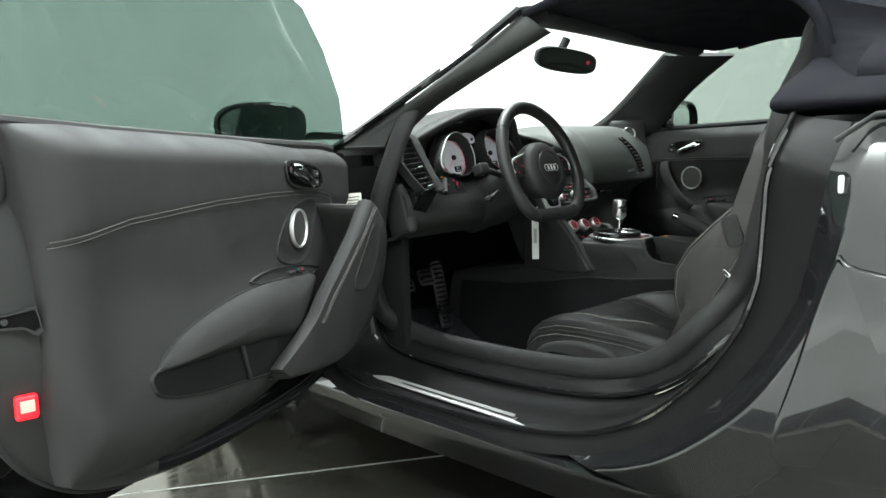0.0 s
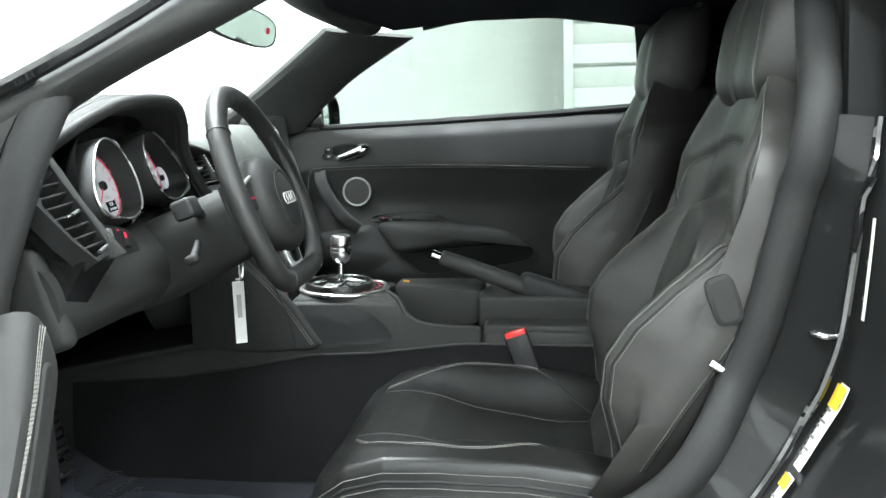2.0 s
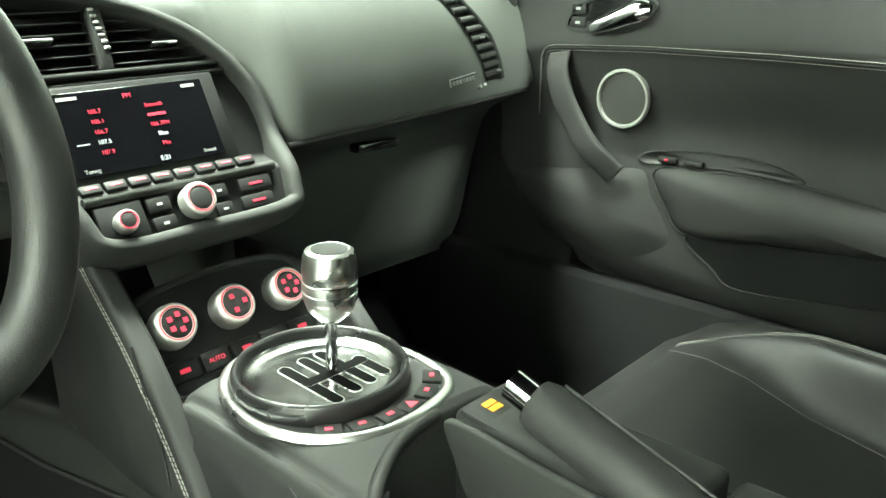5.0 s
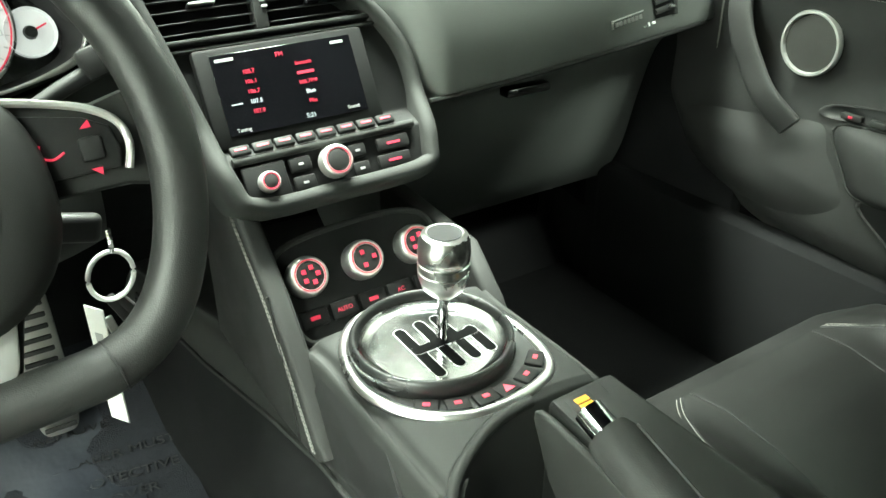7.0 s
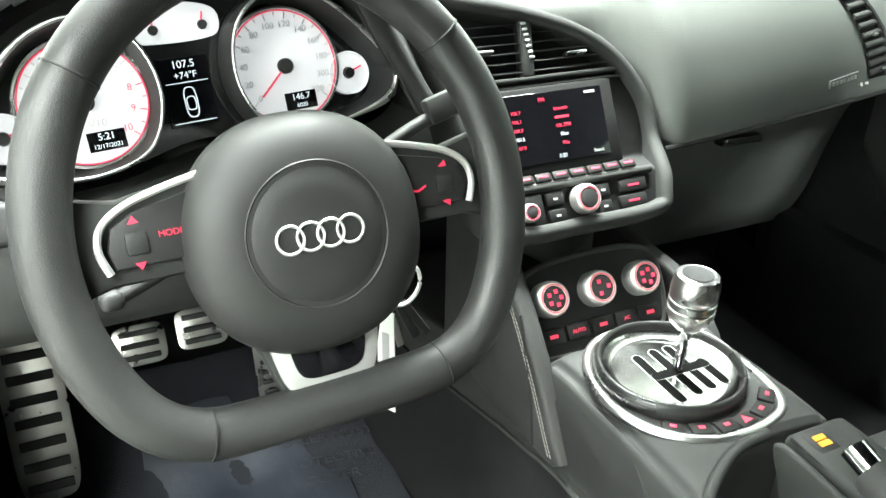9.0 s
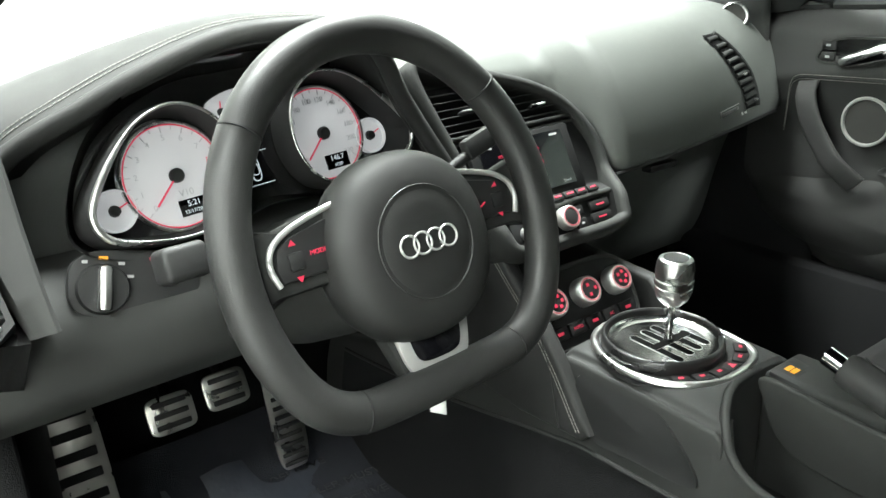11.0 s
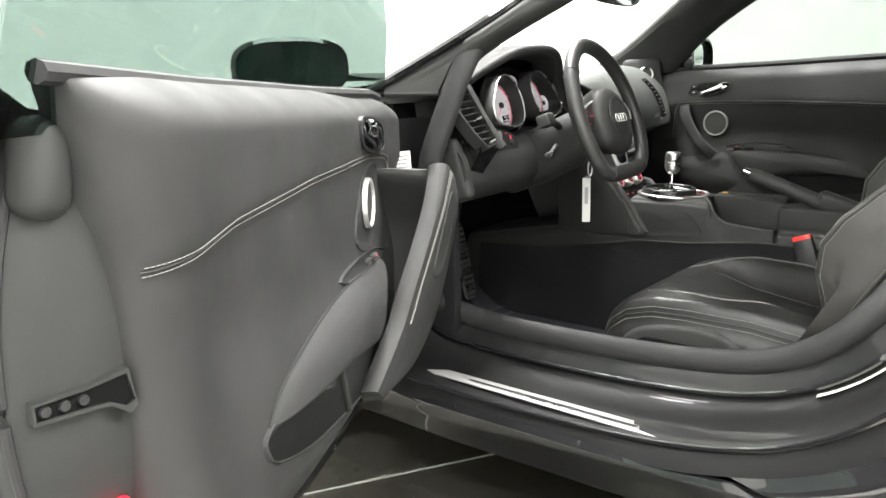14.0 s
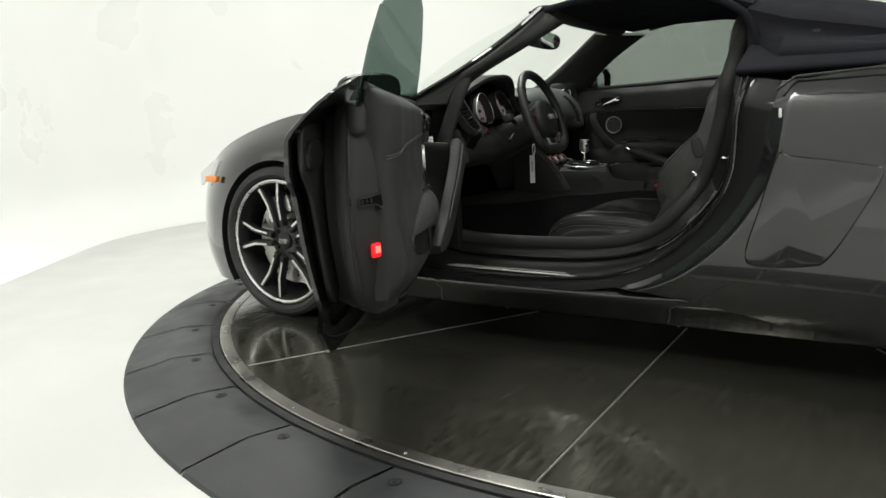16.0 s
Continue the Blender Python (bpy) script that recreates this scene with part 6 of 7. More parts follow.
# steering column and stalks
column = thing("steering_column", (-0.372, 0.2, 0.66), "black steering column shroud with stalks and ignition", "steering column")
WM = axes((-0.3631, 0.0246, 0.7816), (1, 0.069, 0.003), (0.064, -0.94, 0.336))
bm = BM()
loft(bm, [[WM @ Vector((rx * x, ry * y + oy, h)) for x, y in ellipse(1, 1, 28, p=2.6)] for rx, ry, oy, h in ((0.05, 0.05, 0, -0.02), (0.068, 0.062, -0.006, -0.035), (0.07, 0.066, -0.012, -0.10), (0.062, 0.07, -0.02, -0.20), (0.06, 0.07, -0.02, -0.30))])
part("shroud", bm, SOFT, column)
for pts, r in (([(-0.43, 0.115, 0.775), (-0.49, 0.095, 0.788), (-0.535, 0.084, 0.795)], 0.009), ([(-0.42, 0.125, 0.735), (-0.46, 0.112, 0.722), (-0.490, 0.104, 0.713)], 0.006), ([tuple(WM @ Vector(p)) for p in ((0.06, 0.03, -0.05), (0.11, 0.055, -0.045), (0.15, 0.07, -0.04))], 0.006)):
    bm = BM()
    tube(bm, spline(pts, 8), r, 10)
    part("stalk", bm, HARD, column)
for c, sz in (((-0.545, 0.082, 0.796), (0.040, 0.030, 0.032)), ((-0.497, 0.102, 0.712), (0.018, 0.016, 0.022))):
    bm = BM()
    rbox(bm, None, sz, 0.006, 3, axes(c, (1, -0.2, 0.1), (0.1, -0.9, 0.35)))
    part("stalk_head", bm, HARD, column)
bm = BM()
rbox(bm, None, (0.05, 0.022, 0.014), 0.004, 2, WM @ Matrix.Translation((0.155, 0.075, -0.04)) @ Matrix.Rotation(0.25, 4, "Z"))
part("stalk_paddle", bm, HARD, column)

# steering wheel
swheel = thing("steering_wheel", (-0.372, -0.012, 0.66), "black leather flat-bottomed steering wheel with chrome emblem", "steering wheel")
rimc = []
for i in range(120):
    a = 2 * math.pi * i / 120 + math.pi / 2
    x, y = 0.1652 * math.cos(a), 0.1823 * math.sin(a)
    if y < -0.133:
        y = -0.133 - 0.10 * (abs(y) - 0.133)
    rimc.append((x - 0.0023, y + 0.0108))
rimc = [tuple(np.mean([rimc[(i + k) % 120] for k in range(-5, 6)], axis=0)) for i in range(120)]
bm = BM()
tube(bm, [WM @ Vector((x, y, 0.008 + 0.006 * (x / 0.17) ** 2)) for x, y in rimc], 0.0182, 18, closed=True, up=WM.to_3x3() @ Vector((0, 0, 1)), flat=0.92)
rim = part("rim", bm, WHEELL, swheel, "thick leather wheel rim", sharp=80)
for i in (17, 103, 49, 71):
    c = WM @ Vector((*rimc[i], 0.008 + 0.006 * (rimc[i][0] / 0.17) ** 2))
    d = WM.to_3x3() @ (Vector((*rimc[(i + 1) % 120], 0)) - Vector((*rimc[i - 1], 0)))
    part("rim_seam", lathe(BM(), [(0.0180, -0.0008), (0.0186, -0.0006), (0.0186, 0.0006), (0.0180, 0.0008)], 24, Matrix.Translation(c) @ d.to_track_quat("Z", "Y").to_matrix().to_4x4()), HARD, rim)
bm = BM()
loft(bm, [[WM @ Vector((0.086 * k * x, 0.086 * k * y - 0.001, h)) for x, y in ellipse(1, 1, 48, p=2.2)] for k, h in ((0.84, -0.032), (0.96, -0.016), (1.0, -0.002), (0.995, 0.010), (0.955, 0.021), (0.86, 0.030), (0.72, 0.0355), (0.60, 0.0372))])
hub = part("airbag_cover", bm, BAGSKIN, swheel, "round matt black airbag cover", sharp=80)
part("cover_groove", lathe(BM(), [(0.0485, 0.0365), (0.050, 0.0382), (0.0515, 0.036)], 56, WM, True), HARD, hub)
part("cover_dome", lathe(BM(), [(0.0001, 0.0395), (0.03, 0.039), (0.045, 0.0378), (0.048, 0.036), (0.048, 0.03)], 48, WM), BAGSKIN, hub)
for k in range(4):
    cx = -0.0213 + 0.0142 * k
    bm = BM()
    tube(bm, [WM @ Vector((cx + 0.0094 * math.cos(a), 0.0094 * math.sin(a), 0.0402)) for a in np.linspace(0, 2 * math.pi, 33)[:-1]], 0.0011, 8, closed=True)
    part("emblem_ring", bm, SILVER, hub, "chrome emblem ring")
for sg in (-1, 1):
    sp = part("spoke", prism(BM(), [(sg * x, y) for x, y in ((0.06, 0.055), (0.12, 0.043), (0.15, 0.050), (0.152, -0.018), (0.13, -0.012), (0.06, -0.012))], -0.018, 0.006, WM, 0.006, 2), SOFT, swheel)
    pan = [(0.074, 0.043), (0.112, 0.035), (0.126, 0.027), (0.130, 0.012), (0.127, 0.0), (0.08, 0.0)]
    part("spoke_pad", prism(BM(), [(sg * x, y) for x, y in pan], 0.006, 0.011, WM, 0.002), HARD, sp)
    bm = BM()
    tube(bm, [WM @ Vector((sg * x, y, 0.011)) for x, y in spline([(0.064, 0.053), (0.09, 0.0475), (0.115, 0.040), (0.131, 0.029), (0.1355, 0.014), (0.131, -0.002)], 26)], 0.0027, 8)
    part("spoke_trim", bm, SILVER, sp, "bright trim edge")
    bm = BM()
    rbox(bm, None, (0.014, 0.015, 0.004), 0.002, 2, WM @ Matrix.Translation((sg * 0.112, 0.015, 0.0115)))
    part("scroll_switch", bm, HARD, sp)
    for y, ln in ((0.030, 0.010), (0.0005, 0.010)):
        bm = BM()
        k3 = 1 if y > 0.01 else -1
        prism(bm, [(sg * 0.112 - 0.0035, y - 0.002 * k3), (sg * 0.112 + 0.0035, y - 0.002 * k3), (sg * 0.112 + (0.0025 if sg > 0 else 0), y + 0.003 * k3)], 0.0111, 0.0114, WM)
        part("spoke_mark", bm, REDGLOW, sp)
lettering("mode_text", "MODE", 0.0058, WM @ Matrix.Translation((-0.090, 0.018, 0.0112)), REDGLOW, swheel)
bm = BM()
tube(bm, [WM @ Vector((0.089 + x, 0.019 + y, 0.0114)) for x, y in spline([(-0.006, 0.004), (-0.007, -0.003), (0, -0.006), (0.007, -0.003)], 12)], 0.0009, 5)
part("voice_mark", bm, REDGLOW, swheel)
bm = BM()
prism(bm, [(-0.052, -0.062), (0.052, -0.062), (0.036, -0.112), (-0.036, -0.112)], -0.016, 0.004, WM, 0.004)
lowsp = part("lower_spoke", bm, SOFT, swheel)
uo = spline([(-0.043, -0.066), (-0.040, -0.085), (-0.034, -0.107), (-0.024, -0.115), (0.0, -0.117), (0.024, -0.115), (0.034, -0.107), (0.040, -0.085), (0.043, -0.066)], 40)
part("lower_trim", prism(BM(), [(p[0], p[1]) for p in uo], 0.004, 0.011, WM, 0.003, 2), SILVER, lowsp, "polished U-shaped trim")
ui = spline([(-0.029, -0.066), (-0.028, -0.085), (-0.024, -0.099), (-0.016, -0.104), (0.0, -0.105), (0.016, -0.104), (0.024, -0.099), (0.028, -0.085), (0.029, -0.066)], 40)
part("lower_plate", prism(BM(), [(p[0], p[1]) for p in ui], 0.011, 0.0125, WM, 0.001), SCREEN, lowsp)

# keys in the ignition, hanging down with a white tag
keys = thing("key_ring", (-0.262, 0.13, 0.50), "car keys on a ring with a white paper tag", "keys")
bm = BM()
rbox(bm, None, (0.040, 0.014, 0.024), 0.006, 3, Matrix.Translation((-0.262, 0.125, 0.706)) @ Matrix.Rotation(radians(14), 4, "Y"))
part("key_head", bm, HARD, keys)
bm = BM()
tube(bm, [Vector((-0.243 + 0.0185 * math.cos(a), 0.130 + 0.004 * math.cos(a), 0.655 + 0.0215 * math.sin(a))) for a in np.linspace(0, 2 * math.pi, 41)[:-1]], 0.0021, 8, closed=True)
part("ring", bm, TAGW, keys, "pale looped tag strap")
bm = BM()
tube(bm, [(-0.238, 0.128, 0.697), (-0.238, 0.129, 0.687), (-0.239, 0.130, 0.676)], 0.0022, 6)
part("ring_link", bm, CHROME, keys)
for dz, sz, nm, mt in ((0.0, (0.021, 0.0016, 0.118), "paper_tag", TAGW), (0.012, (0.009, 0.0022, 0.044), "tag_print", GREYINK)):
    bm = BM()
    rbox(bm, None, sz, 0.0004, 1, Matrix.Translation((-0.262, 0.130, 0.572 + dz)) @ Matrix.Rotation(radians(-58), 4, "Z"))
    part(nm, bm, mt, keys, "white paper tag" if nm == "paper_tag" else "")
bm = BM()
rbox(bm, None, (0.0075, 0.003, 0.034), 0.001, 1, Matrix.Translation((-0.249, 0.134, 0.600)) @ Matrix.Rotation(radians(-14), 4, "Y"))
part("spare_key", bm, STEEL, keys)
for x, a in ((-0.238, -24), (-0.229, -32)):
    bm = BM()
    rbox(bm, None, (0.009, 0.012, 0.046), 0.003, 2, Matrix.Translation((x, 0.136, 0.612)) @ Matrix.Rotation(radians(a), 4, "Y"))
    part("fob", bm, HARD, keys)

# centre stack
SM = axes((-0.011, 0.2225, 0.758), (1, -0.013, 0.016), (-0.02, -0.89, 0.454))
# the control panel stands proud of the display
SL = axes((-0.021, 0.1655, 0.6925), (1, -0.013, 0.016), (-0.02, -0.866, 0.50)) @ Matrix.Translation((0.002, 0.080, 0.006))


def stack_at(x, y, h, k0=-0.020, k1=-0.075):
    k = sstep(k0, k1, y)
    return (SM @ Vector((x, y, h))) * (1 - k) + (SL @ Vector((x, y, h))) * k


stack = thing("centre_stack", (0, 0.22, 0.64), "black centre stack with display, vents and control knobs", "car stereo")
so = spline([(-0.150, 0.150), (-0.105, 0.144), (-0.035, 0.128), (0.035, 0.102), (0.080, 0.068), (0.108, 0.020), (0.112, -0.03), (0.106, -0.085), (0.09, -0.104), (0.0, -0.106), (-0.085, -0.103), (-0.105, -0.07), (-0.13, 0.04)], 96, True)
# rounded surround: inner wall, crown and outer wall that falls back to the dash
rows = []
for o, h in ((-0.0085, -0.034), (-0.0080, -0.006), (-0.0068, -0.001), (-0.003, 0.0025), (0.002, 0.0028), (0.0065, 0.0), (0.0095, -0.006), (0.011, -0.02), (0.009, -0.05), (0.0, -0.10)):
    lp = []
    for i in range(96):
        t = so[(i + 1) % 96] - so[i - 1]
        t = t / np.linalg.norm(t)
        lp.append(stack_at(so[i][0] - t[1] * o, so[i][1] + t[0] * o, h))
    rows.append(lp)
bm = BM()
loft(bm, rows, caps=False)
part("stack_surround", bm, SOFT, stack, "rounded soft surround", sharp=70)


def face_edge(y):
    """Left and right end of the recessed face at this height."""
    xs = []
    for a, b in zip(so, np.roll(so, -1, axis=0)):
        if (a[1] - y) * (b[1] - y) <= 0 and a[1] != b[1]:
            xs.append(a[0] + (b[0] - a[0]) * (y - a[1]) / (b[1] - a[1]))
    return (min(xs) + 0.006, max(xs) - 0.006) if xs else (0.0, 0.0)


def stack_face(u, v):
    y = -0.100 + 0.232 * v
    a, b = face_edge(y)
    h = -0.012 - 0.020 * sstep(0.050, 0.058, y)
    return stack_at(a + (b - a) * u, y, h, -0.044, -0.062)


bm = BM()
surface(bm, stack_face, 24, 90)
part("stack_face", bm, FASCIA, stack, sharp=60)
# vents above the display: thin slats between the surround's walls
for i in range(6):
    y = 0.066 + 0.0105 * i
    a, b = face_edge(y)
    for x0, x1 in ((a, -0.036), (-0.020, b)):
        if x1 - x0 < 0.02:
            continue
        bm = BM()
        rbox(bm, None, (x1 - x0, 0.0014, 0.020), 0.0005, 1, SM @ Matrix.Translation(((x0 + x1) / 2, y, -0.018)) @ Matrix.Rotation(radians(14), 4, "X"))
        part("vent_slat", bm, HARD, stack)
for x, y in ((-0.085, 0.088), (0.030, 0.078)):
    bm = BM()
    rbox(bm, None, (0.026, 0.0035, 0.012), 0.0016, 2, SM @ Matrix.Translation((x, y, -0.006)))
    part("vent_tab", bm, SATIN, stack)
bm = BM()
rbox(bm, None, (0.014, 0.075, 0.02), 0.003, 2, SM @ Matrix.Translation((-0.028, 0.094, -0.014)) @ Matrix.Rotation(radians(-6), 4, "Z"))
dv = part("vent_divider", bm, SOFT, stack)
for i in range(7):
    bm = BM()
    rbox(bm, None, (0.006, 0.0028, 0.003), 0.0008, 1, SM @ Matrix.Translation((-0.026 - 0.0006 * i, 0.078 + 0.0062 * i, -0.0035)))
    part("thumbwheel_rib", bm, SILVER, dv)
# ledges over and under the display
for y, w, h in ((0.0555, 0.005, 0.012), (0.0475, 0.0028, 0.008)):
    a, b = face_edge(y)
    bm = BM()
    rbox(bm, None, (b - a + 0.002, w, h), w * 0.35, 2, SM @ Matrix.Translation(((a + b) / 2, y, -0.010)))
    part("display_ledge", bm, SOFT, stack)
bm = BM()
tube(bm, [SL @ Vector((x, -0.0595, -0.0085)) for x in np.linspace(-0.096, 0.094, 12)], 0.0042, 10)
part("panel_ledge", bm, SOFT, stack)
# display
bm = BM()
rbox(bm, None, (0.176, 0.096, 0.012), 0.004, 2, SM @ Matrix.Translation((-0.02, -0.002, -0.008)))
disp = part("display", bm, FASCIA, stack, "radio display with red and white text")
bm = BM()
rbox(bm, None, (0.145, 0.077, 0.001), 0.0004, 1, SM @ Matrix.Translation((-0.021, 0.0, -0.0013)))
part("display_screen", bm, SCREEN, disp)
for i, (a, b) in enumerate((("105.7", "Smooth"), ("106.1", ""), ("106.7", "106.7FM"), ("107.5", "Blue"), ("107.9", "Mix"))):
    y = 0.019 - 0.0095 * i
    mt = WHITEGLOW if i == 3 else REDGLOW
    lettering("station_text", a, 0.0056, SM @ Matrix.Translation((-0.060, y, -0.0006)), mt, disp)
    if b:
        lettering("station_text", b, 0.0056, SM @ Matrix.Translation((-0.004, y, -0.0006)), mt, disp)
    else:
        bm = BM()
        rbox(bm, None, (0.018, 0.0028, 0.0003), 0, 1, SM @ Matrix.Translation((-0.004, y, -0.0006)))
        part("station_bar", bm, REDGLOW, disp)
lettering("band_text", "FM", 0.0066, SM @ Matrix.Translation((-0.026, 0.030, -0.0006)), REDGLOW, disp)
lettering("clock_text", "5:21", 0.0062, SM @ Matrix.Translation((-0.010, -0.033, -0.0006)), WHITEGLOW, disp)
lettering("corner_text", "Tuning", 0.0052, SM @ Matrix.Translation((-0.079, -0.034, -0.0006)), GREYINK, disp)
lettering("corner_text", "Sound", 0.0052, SM @ Matrix.Translation((0.036, -0.033, -0.0006)), GREYINK, disp)
for x, w in ((-0.080, 0.018), (0.036, 0.014)):
    bm = BM()
    rbox(bm, None, (w, 0.003, 0.0003), 0, 1, SM @ Matrix.Translation((x, 0.033, -0.0006)))
    part("corner_bar", bm, GREYINK, disp)
bm = BM()
rbox(bm, None, (0.011, 0.0009, 0.0004), 0, 1, SM @ Matrix.Translation((-0.079, -0.0095, -0.0006)))
part("tuner_arrow", bm, WHITEGLOW, disp)
# button row and control knobs
for i in range(8):
    x = -0.086 + 0.0215 * i
    bm = BM()
    rbox(bm, None, (0.0195, 0.010, 0.006), 0.002, 2, SL @ Matrix.Translation((x, -0.050, -0.008)) @ Matrix.Rotation(radians(-24), 4, "X"))
    bt = part("preset_button", bm, FASCIA, stack)
    bm = BM()
    rbox(bm, None, (0.011, 0.0022, 0.0006), 0.0001, 1, SL @ Matrix.Translation((x, -0.050, -0.008)) @ Matrix.Rotation(radians(-24), 4, "X") @ Matrix.Translation((0, 0, 0.0032)))
    part("button_text", bm, REDGLOW, bt)
def knob(m, r, h, parent, ringmat, name="control_knob"):
    k = part(name, lathe(BM(), [(r * 1.0, 0.0), (r * 1.02, h * 0.5), (r * 0.95, h * 0.92), (r * 0.86, h), (r * 0.70, h), (r * 0.70, h - 0.001)], 40, m), KNURL, parent, "knurled aluminium knob")
    part("knob_cap", lathe(BM(), [(r * 0.72, h - 0.001), (r * 0.70, h - 0.0006), (r * 0.5, h + 0.0002), (0.0001, h + 0.0004)], 32, m), HARD, k)
    bm = BM()
    tube(bm, [m @ Vector((r * 0.76 * math.cos(a), r * 0.76 * math.sin(a), h - 0.0003)) for a in np.linspace(0, 2 * math.pi, 33)[:-1]], 0.0007, 5, closed=True)
    part("knob_glow", bm, ringmat, k)
    return k


knob(SL @ Matrix.Translation((-0.002, -0.080, -0.006)), 0.0158, 0.015, stack, REDGLOW)
knob(SL @ Matrix.Translation((-0.070, -0.084, -0.006)), 0.0098, 0.012, stack, REDGLOW)
for x, y, w, h in ((-0.070, -0.084, 0.042, 0.036), (-0.034, -0.074, 0.022, 0.014), (-0.034, -0.092, 0.022, 0.014), (0.026, -0.074, 0.018, 0.014), (0.026, -0.092, 0.018, 0.014), (0.066, -0.074, 0.036, 0.014), (0.063, -0.091, 0.036, 0.014)):
    bm = BM()
    rbox(bm, None, (w, h, 0.005), 0.002, 2, SL @ Matrix.Translation((x, y, -0.0085)))
    bt = part("stack_button", bm, FASCIA, stack)
    if h < 0.03:
        bm = BM()
        rbox(bm, None, (w * 0.4 if w > 0.03 else 0.005, 0.0022, 0.0006), 0.0001, 1, SL @ Matrix.Translation((x, y, -0.0058)))
        part("button_text", bm, REDGLOW if w > 0.03 else GREYINK, bt)

# centre console
console = thing("centre_console", (0, -0.25, 0.17), "black centre console between the seats", "car console")


def tunnel_half(y):
    return lerp_table(y, [(-0.95, 0.10), (-0.3, 0.096), (-0.1, 0.097), (0.05, 0.097), (0.2, 0.11), (0.6, 0.16)])


def tunnel_top(y):
    return lerp_table(y, [(-0.95, 0.505), (-0.312, 0.508), (-0.300, 0.41), (-0.1425, 0.41), (-0.1395, 0.545), (-0.136, 0.556), (-0.128, 0.561), (-0.05, 0.563), (0.08, 0.563), (0.14, 0.50), (0.3, 0.47), (0.6, 0.42)])


bm = BM()
loops = []
stations = sorted(list(np.linspace(-0.95, 0.6, 200)) + list(np.linspace(-0.150, -0.124, 24)))


def bin_front(x, y):
    """The bin's front edge runs in a curve across the console."""
    c = lerp_table(x, [(-0.105, -0.008), (-0.09, -0.004), (-0.074, 0.008), (-0.036, 0.030), (0.004, 0.039), (0.05, 0.039), (0.1, 0.036)])
    return y + c * math.exp(-((y + 0.14) / 0.055) ** 2)


for y in stations:
    w, h = tunnel_half(y), tunnel_top(y)
    loops.append([(x, bin_front(x, y), z) for x, z in spline([(-w - 0.025, 0.165), (-w - 0.018, 0.32), (-w - 0.006, h - 0.035), (-w + 0.006, h - 0.010), (-w + 0.022, h), (0, h + 0.003), (w - 0.022, h), (w - 0.006, h - 0.010), (w + 0.006, h - 0.035), (w + 0.018, 0.32), (w + 0.025, 0.165)], 50)])
loft(bm, loops, closed=False)
part("console_body", bm, SOFT, console, "smooth black console moulding", sharp=70)


def carpet_top(y):
    return lerp_table(y, [(-0.7, 0.47), (-0.27, 0.472), (-0.09, 0.452), (0.05, 0.445), (0.2, 0.42), (0.32, 0.405), (0.6, 0.395)])


def flank_side(y, z, out):
    h = max(0.40, tunnel_top(y) if y > -0.12 else 0.56)
    return Vector((-tunnel_half(y) - lerp_table(z, [(0.165, 0.025), (0.32, 0.018), (h - 0.035, 0.006), (h - 0.01, -0.006)]) - out, y, z))


ys = np.linspace(-0.7, 0.55, 50)
bm = BM()
surface(bm, lambda u, v: flank_side(-0.7 + 1.25 * u, 0.17 + (carpet_top(-0.7 + 1.25 * u) - 0.17) * v, 0.004), 50, 14)
part("tunnel_carpet", bm, CARPET, console, "black carpet on the tunnel side", sharp=70)
bm = BM()
tube(bm, [flank_side(y, carpet_top(y), 0.003) for y in ys], 0.003, 6)
part("console_joint", bm, SOFT, console)
# shift platform: black ring, satin gate plate, bright frame
GZ = 0.566
GM = axes((-0.010, 0.0, GZ), (1, 0, 0), (0, -0.03, 1.0))
fr = [(p[0], p[1]) for p in spline([(-0.070, 0.046), (-0.082, 0.0), (-0.075, -0.04), (-0.055, -0.068), (-0.024, -0.086), (0.010, -0.090), (0.045, -0.085), (0.067, -0.074), (0.078, -0.052), (0.082, -0.012), (0.073, 0.042), (0.042, 0.076), (0.0, 0.086), (-0.042, 0.077)], 64, True)]
plat = part("shift_platform", prism(BM(), fr, -0.03, 0.001, GM), HARD, console)
bm = BM()
tube(bm, [GM @ Vector((x, y, 0.0)) for x, y in fr], 0.0052, 10, closed=True, flat=0.9)
part("platform_frame", bm, SATIN, plat, "bright satin frame")
ov = ellipse(0.072, 0.070, 60, -0.002, 0.006)
bm = BM()
loft(bm, caps=False, loops=[[GM @ Vector((x * k, 0.006 + (y - 0.006) * k, h)) for x, y in ov] for k, h in ((1.03, 0.0), (1.04, 0.009), (1.03, 0.0145), (1.0, 0.0175), (0.965, 0.0175), (0.94, 0.014), (0.925, 0.008), (0.915, 0.003))])
part("gate_collar", bm, COLLAR, plat, "satin black collar", sharp=70)
bm = BM()
loft(bm, caps=False, loops=[[GM @ Vector((x * k, 0.006 + (y - 0.006) * k, h)) for x, y in ov] for k, h in ((0.925, 0.0085), (0.905, 0.0075), (0.86, 0.0058), (0.80, 0.0047), (0.76, 0.0042))])
part("gate_dish", bm, GATEM, plat, "polished dish round the gate", sharp=80)
gate = part("gate_plate", prism(BM(), [(x * 0.80, 0.006 + (y - 0.006) * 0.80) for x, y in ov], 0.001, 0.0045, GM), GATEM, plat, "brushed aluminium open gate")
# the gate: four lanes run back from the cross channel, three of them forward too


